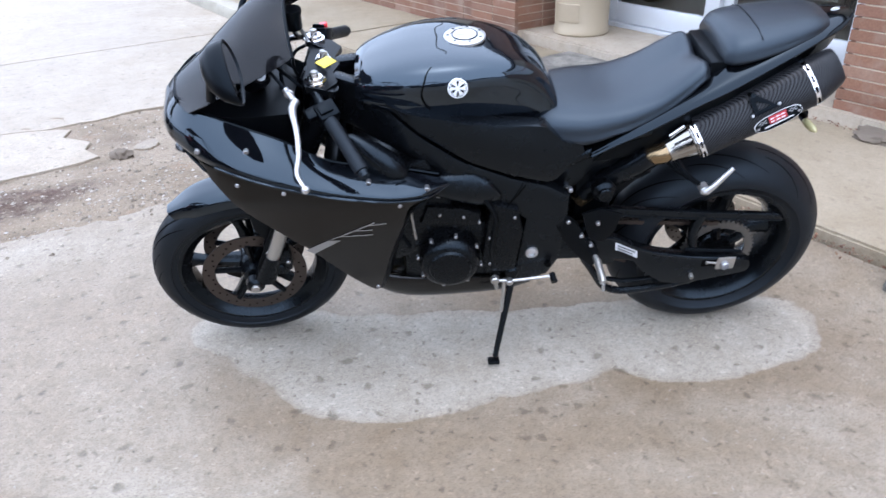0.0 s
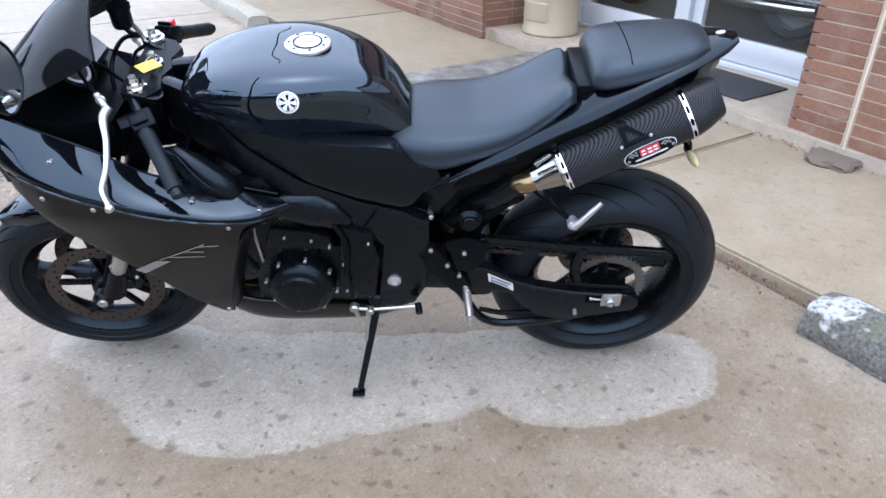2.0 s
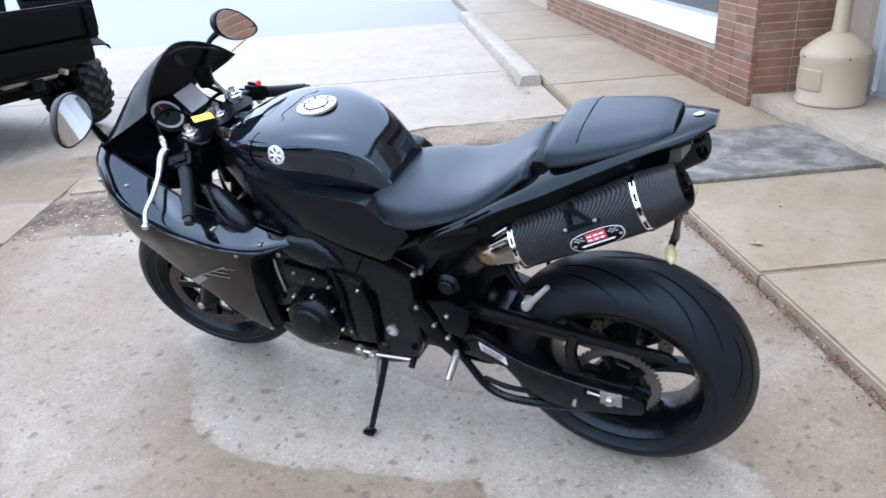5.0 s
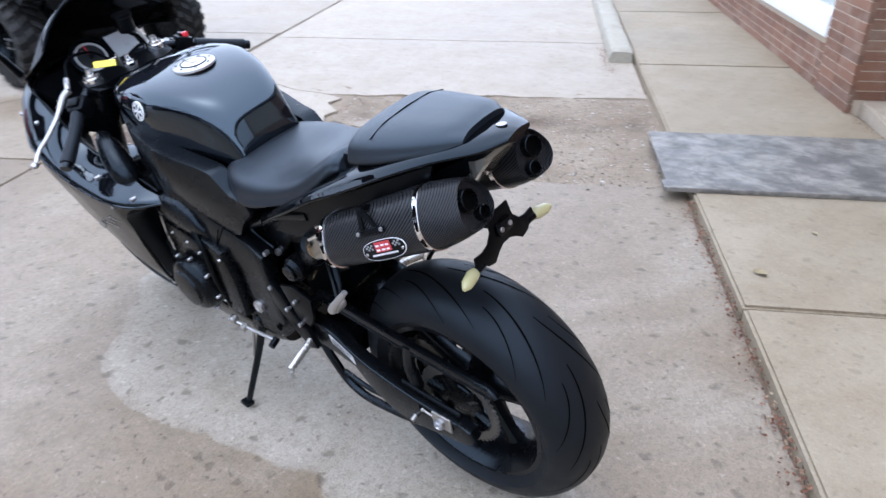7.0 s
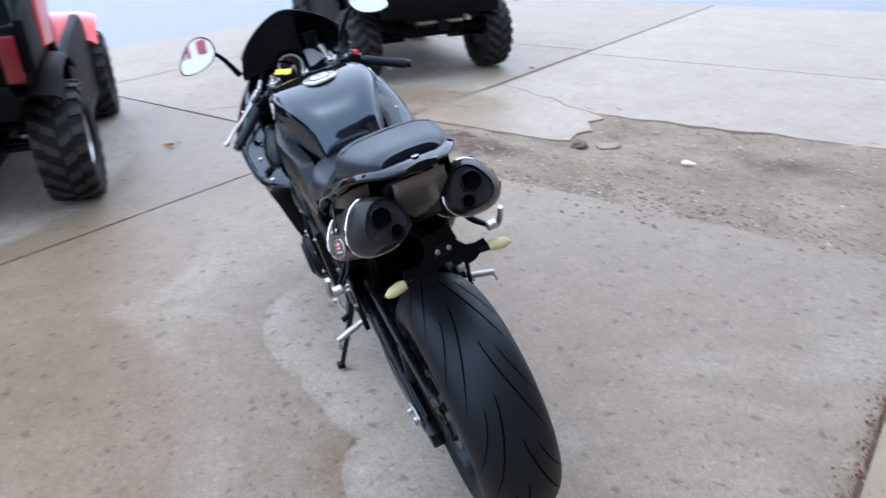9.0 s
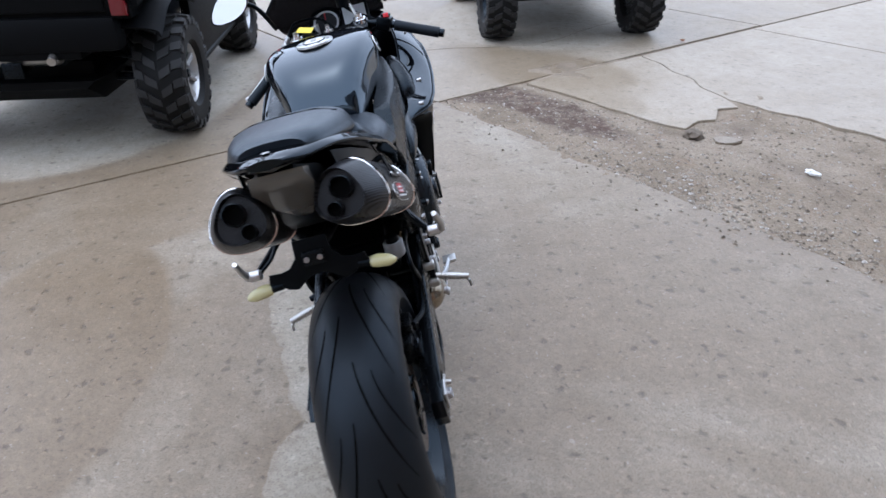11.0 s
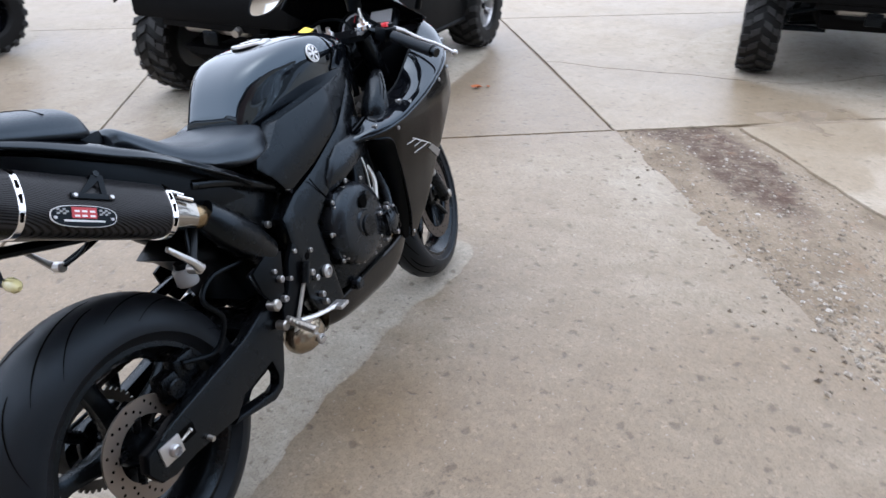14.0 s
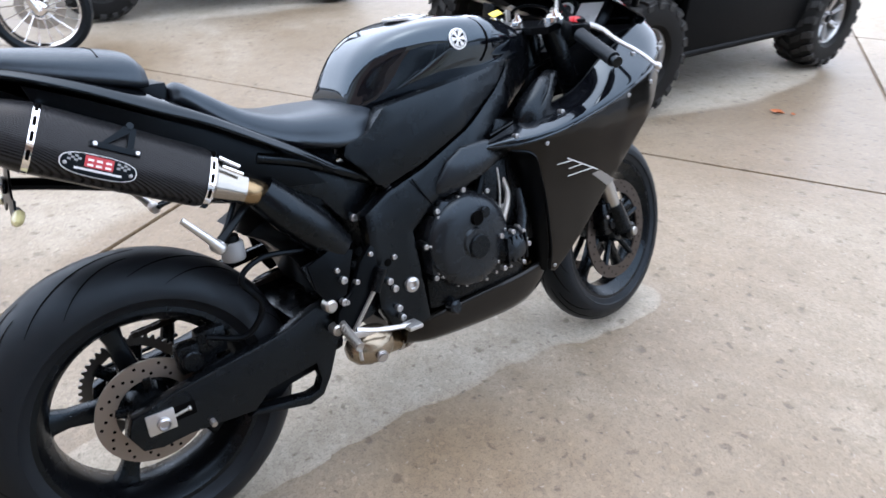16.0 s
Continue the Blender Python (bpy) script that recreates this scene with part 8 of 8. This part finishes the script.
def cruiser(m, side=-1, label="parked cruiser motorcycle with chrome fork and spoked wheel"):
    """A chromed touring motorcycle; x forward, origin on the ground under its front axle."""
    v = thing("cruiser_motorcycle", label, "motorcycle", m)
    c = Vector((0, 0, 0.31))
    part("tyre", turned([(0.24, -0.045), (0.27, -0.062), (0.30, -0.05), (0.31, 0), (0.30, 0.05), (0.27, 0.062), (0.24, 0.045), (0.24, -0.045)], "y", 44, c), M_RUBBER, v)
    part("rim", turned([(0.235, -0.045), (0.245, -0.045), (0.243, 0.045), (0.235, 0.045), (0.225, 0), (0.235, -0.045)], "y", 40, c), M_CHROME, v, "chrome rim")
    part("hub", disc(c, "y", 0.05, 0.13, 20), M_CHROME, v)
    for k in range(18):
        a = 2 * math.pi * k / 18
        part("spoke", tube([c + Vector((0.045 * math.cos(a), 0.05, 0.045 * math.sin(a))), c + Vector((0.232 * math.cos(a + 0.3), 0, 0.232 * math.sin(a + 0.3)))], 0.004, 6), M_CHROME, v)
    part("brake_disc", turned([(0.09, 0.075), (0.15, 0.075), (0.15, 0.081), (0.09, 0.081), (0.09, 0.075)], "y", 32, c), M_STEEL, v)
    rows = []
    for a in (25, 60, 95, 130, 165):
        a = radians(a)
        rows.append([c + Vector((r * math.cos(a), y, r * math.sin(a))) for y, r in ((-0.085, 0.28), (-0.07, 0.33), (0, 0.345), (0.07, 0.33), (0.085, 0.28))])
    part("front_fender", skin(rows, 24, 14, 0.004), M_GLOSS, v, "black front fender")
    for s in (1, -1):
        leg = part("fork_leg", tube([(0, s * 0.105, 0.31), (-0.32, s * 0.105, 1.0)], 0.029, 16), M_CHROME, v, "chrome fork leg")
        part("reflector", moved(box(-0.03, 0.03, s * 0.136, s * 0.144, -0.015, 0.015, 0.004), pose(-0.12, 0, 0.60, 0, 65, 0)), simple("amber_reflector", (0.55, 0.12, 0.03), 0.3, 0.0), leg, "amber reflector")
    part("headlamp", rings([[Vector((x, r * math.cos(q), 0.92 + r * math.sin(q))) for q in np.linspace(0, 2 * math.pi, 24, endpoint=False)] for x, r in ((-0.38, 0.04), (-0.30, 0.09), (-0.20, 0.105), (-0.185, 0.10))]), M_CHROME, v)
    part("fuel_tank", body([(-0.48, [(0, 0.92), (0.08, 0.90), (0.10, 0.85), (0, 0.80)]), (-0.70, [(0, 0.98), (0.13, 0.94), (0.16, 0.86), (0, 0.80)]), (-0.95, [(0, 0.93), (0.10, 0.89), (0.12, 0.82), (0, 0.76)])], 20, 16), M_GLOSS, v, "black teardrop fuel tank")
    part("engine", join(box(-0.95, -0.50, -0.16, 0.16, 0.22, 0.55, 0.05), moved(box(-0.08, 0.08, -0.12, 0.12, 0, 0.3, 0.02), pose(-0.62, 0, 0.48, 0, 25, 0)), moved(box(-0.08, 0.08, -0.12, 0.12, 0, 0.3, 0.02), pose(-0.82, 0, 0.48, 0, -25, 0))), M_ALLOY, v, "polished twin-cylinder engine")
    part("seat", box(-1.55, -0.92, -0.15, 0.15, 0.68, 0.78, 0.04), M_SEAT, v)
    part("saddlebag", box(-1.85, -1.35, 0.16, 0.36, 0.42, 0.74, 0.05), M_SEAT, v)
    rc = Vector((-1.62, 0, 0.31))
    part("rear_tyre", turned([(0.22, -0.06), (0.27, -0.08), (0.30, -0.06), (0.31, 0), (0.30, 0.06), (0.27, 0.08), (0.22, 0.06), (0.22, -0.06)], "y", 40, rc), M_RUBBER, v)
    part("rear_rim", disc(rc, "y", 0.225, 0.05, 32), M_CHROME, v)
    part("exhaust", tube([(-0.6, side * 0.18, 0.30), (-0.9, side * 0.2, 0.25), (-1.9, side * 0.22, 0.27)], 0.045, 14, 14), M_CHROME, v, "chrome exhaust pipe")
    part("frame", tube([(-0.36, 0, 0.9), (-0.5, 0, 0.3), (-0.95, 0, 0.22), (-1.62, 0, 0.31)], 0.022, 8, 16), M_SATIN, v)
    part("handlebar", tube([(-0.62, 0.40, 1.10), (-0.45, 0.28, 1.12), (-0.38, 0.08, 1.02), (-0.38, -0.08, 1.02), (-0.45, -0.28, 1.12), (-0.62, -0.40, 1.10)], 0.013, 8, 24), M_CHROME, v)
    part("side_stand", tube([(-0.8, 0.1, 0.25), (-0.85, 0.3, 0.01)], 0.012, 8), M_SATIN, v)
    return v


cruiser(pose(0.385, -2.06, 0, 0, 0, 168))
cruiser(GRID @ pose(-4.40, 5.25, 0.121, 0, 0, 180) @ Matrix.Scale(1 / 1.06, 4), 1, "cruiser motorcycle with chrome pipes inside the dim showroom")


# ---- leaf litter and single leaves ----
def leaf_bm(r, curl, seed):
    """One dry leaf with a raised, curled outline."""
    g = random.Random(seed)
    bm = bmesh.new()
    mid = [bm.verts.new((r * (t - 0.5) * 2, 0, curl * r * (t - 0.5) ** 2)) for t in (0.0, 0.33, 0.66, 1.0)]
    for s in (1, -1):
        edge = [bm.verts.new((r * (t - 0.5) * 2, s * r * w * g.uniform(0.7, 1.2), curl * r * (t - 0.5) ** 2 + abs(curl) * r * w * g.uniform(0.2, 0.9))) for t, w in ((0.30, 0.55), (0.62, 0.62))]
        bm.faces.new((mid[0], mid[1], edge[0]))
        bm.faces.new((mid[1], mid[2], edge[1], edge[0]))
        bm.faces.new((mid[2], mid[3], edge[1]))
    return bm


M_LITTER = mat("leaf_litter", (0.1, 0.05, 0.03), 0.85)
_k = Nodes(M_LITTER)
_k.set(Base_Color=_k.ramp(_k.n.new("ShaderNodeNewGeometry").outputs["Random Per Island"], (0.0, (0.07, 0.03, 0.018)), (0.4, (0.15, 0.06, 0.035)), (0.75, (0.19, 0.10, 0.06)), (1.0, (0.32, 0.26, 0.18))))
litter = bmesh.new()
for n in range(2600):
    kind = n % 10
    if kind < 7:
        s, w, z = rng.uniform(-2.9, 0.9), 2.462 + rng.gauss(0, 0.012), 0.012
        if rng.random() < 0.45:
            w -= abs(rng.gauss(0, 0.022))
            z = 0.003
    elif kind < 9:
        s, w, z = rng.uniform(-4.3, -1.2), 3.585 - abs(rng.gauss(0, 0.02)), 0.055
    else:
        s, w, z = rng.uniform(-6.2, -5.3), 2.25 + rng.gauss(0, 0.03), 0.004
    b = leaf_bm(0.003 + 0.006 * rng.random() ** 2.5, rng.uniform(-0.6, 1.2), n)
    n0 = len(litter.verts)
    me = bpy.data.meshes.new("tmp")
    moved(b, pose(s, w, z + rng.uniform(0, 0.012), rng.uniform(-35, 35), rng.uniform(-35, 35), rng.uniform(0, 360)))
    b.to_mesh(me)
    b.free()
    litter.from_mesh(me)
    bpy.data.meshes.remove(me)
lit = tagged(part("leaf_litter", litter, M_LITTER, None, "dry brown leaf litter and grit along the sidewalk edge", 0), "", "leaves", kind="stuff")
lit.matrix_basis = GRID


def leaf(x, y, z, r, turn, m, label, seed):
    ob = part("dead_leaf", leaf_bm(r, 0.9, seed), m, None, "", 0)
    ob.matrix_basis = pose(x, y, z, 4, 3, turn)
    return tagged(ob, label, "leaf", "fallen leaves")


M_LEAF_Y = simple("pale_dry_leaf", (0.30, 0.25, 0.15), 0.8, 0.2, 80)
M_LEAF_R = simple("orange_brown_leaf", (0.36, 0.11, 0.04), 0.8, 0.2, 80)
leaf(1.095 * 0.917, 3.736 * 0.917, 0.056, 0.030, 20, M_LEAF_Y, "pale curled dry leaf lying on the sidewalk", 1)
leaf(1.62, 3.52, 0.056, 0.018, 70, M_LEAF, "small brown dry leaf on the sidewalk", 2)
leaf(-2.96, 1.125, 0.004, 0.045, 110, M_LEAF_R, "orange-brown fallen leaf on damp concrete", 3)
leaf(-3.02, 1.19, 0.004, 0.022, 40, M_LEAF_R, "small orange-brown leaf fragment on concrete", 4)
leaf(-4.03, 4.40, 0.004, 0.035, 10, M_LEAF, "brown dead leaf on a slab joint", 5)
leaf(1.05, 3.91, 0.058, 0.016, 150, M_LEAF_Y, "small pale dry leaf on the sidewalk", 6)

# crumpled scrap of pale paper on the gravel
bm = bmesh.new()
bmesh.ops.create_icosphere(bm, subdivisions=3, radius=1.0)
for v in bm.verts:
    v.co = Vector((v.co.x * 0.034, v.co.y * 0.018, v.co.z * 0.012)) * (1 + 0.8 * noise.noise(v.co * 2.6))
scrap = tagged(part("paper_scrap", bm, M_WHITE, None, "", 20), "crumpled scrap of white paper on the gravel", "litter")
scrap.matrix_basis = pose(-1.142, 4.073, 0.006, 0, 0, 35)


# ---- pieces of the setting: slabs, sidewalk squares, bricks ----
for shape in slab_shapes:
    far = max(x for x, _ in shape) < -3.7 or max(y for _, y in shape) < -0.7 and max(x for x, _ in shape) < -3.0
    part("slab", prism(shape, -0.12, 0.0, 0.003), (M_CONC_PALE if max(x for x, _ in shape) < -3.7 and max(y for _, y in shape) > -0.7 else M_CONC_MID) if far else M_CONC, lot)
for i, (a, b) in enumerate(zip(WALK_CUTS, WALK_CUTS[1:])):
    edge = jagged((b - 0.006, 2.475), (a + 0.006, 2.475), 0.30, 0.005, 40 + i)
    part("slab", prism([(a + 0.006, 2.475)] + [(a + 0.006, 3.61), (b - 0.006, 3.61)] + edge, -0.1, 0.05, 0.01), M_WALK, walk_base)

COURSE, BRICK, GAP = 0.0577, 0.272, 0.0065
brick_meshes = {}


def brick_mesh(length, depth=0.035):
    key = round(length, 3)
    if key not in brick_meshes:
        bm = box(0, length, -depth, 0, 0, COURSE - GAP, 0.0022, 1)
        finish(bm, 40)
        me = bpy.data.meshes.new("brick")
        bm.to_mesh(me)
        bm.free()
        me.materials.append(M_BRICK)
        brick_meshes[key] = me
    return brick_meshes[key]


def lay(host, origin, turn, length, z0, z1, top_single):
    """Courses of bricks on a face that starts at origin (x, y) and runs along turn degrees. Single objects up to top_single, one mesh above."""
    base = pose(origin[0], origin[1], 0, 0, 0, turn)
    rest = bmesh.new()
    row = 0
    z = z0
    while z + COURSE - GAP <= z1 + 1e-4:
        x = 0.0
        first = BRICK
        while x < length - 0.02:
            l = min(first if x == 0 else BRICK, length - x)
            m = base @ pose(x, 0.0305 + rng.uniform(-0.001, 0.001), z, 0, 0, rng.uniform(-0.15, 0.15))
            if z < top_single:
                ob = new("brick", brick_mesh(l))
                ob.parent = host
                ob.matrix_basis = m
            else:
                me = brick_mesh(l)
                n0 = len(rest.verts)
                rest.from_mesh(me)
                rest.verts.ensure_lookup_table()
                bmesh.ops.transform(rest, matrix=m, verts=rest.verts[n0:])
            x += l + GAP
        z += COURSE
        row += 1
    if len(rest.verts):
        tagged(part("upper_bricks", rest, M_BRICK, host, "", 40), kind="stuff")
    else:
        rest.free()


lay(walls["wall_window"], (-10.5, 3.575), 0, 5.69, 0.052, 0.38, 0.5)
lay(walls["wall_pillar_left"], (-4.80, 3.555), 0, 0.575, 0.052, 2.5, 0.95)
lay(walls["wall_pillar_left"], (-4.26, 3.56), 90, 0.64, 0.13, 2.4, 0.95)
lay(walls["wall_pillar_right"], (-1.79, 3.615), 0, 0.28, 0.062, 2.5, 0.95)
lay(walls["wall_pillar_right"], (-1.485, 3.615), 0, 1.94, 0.062, 2.5, 0.95)
lay(walls["wall_pillar_right"], (0.4635, 3.615), 0, 5.5, 0.062, 2.5, 0.0)

# pale sealant in the upright joint beside the doors
structure("trim_joint", box(-1.5005, -1.4925, 3.606, 3.622, 0.05, 2.5, 0.001), M_SEAL, "pale sealant strip in an upright joint of the brickwork", GRID)["category"] = "trim"
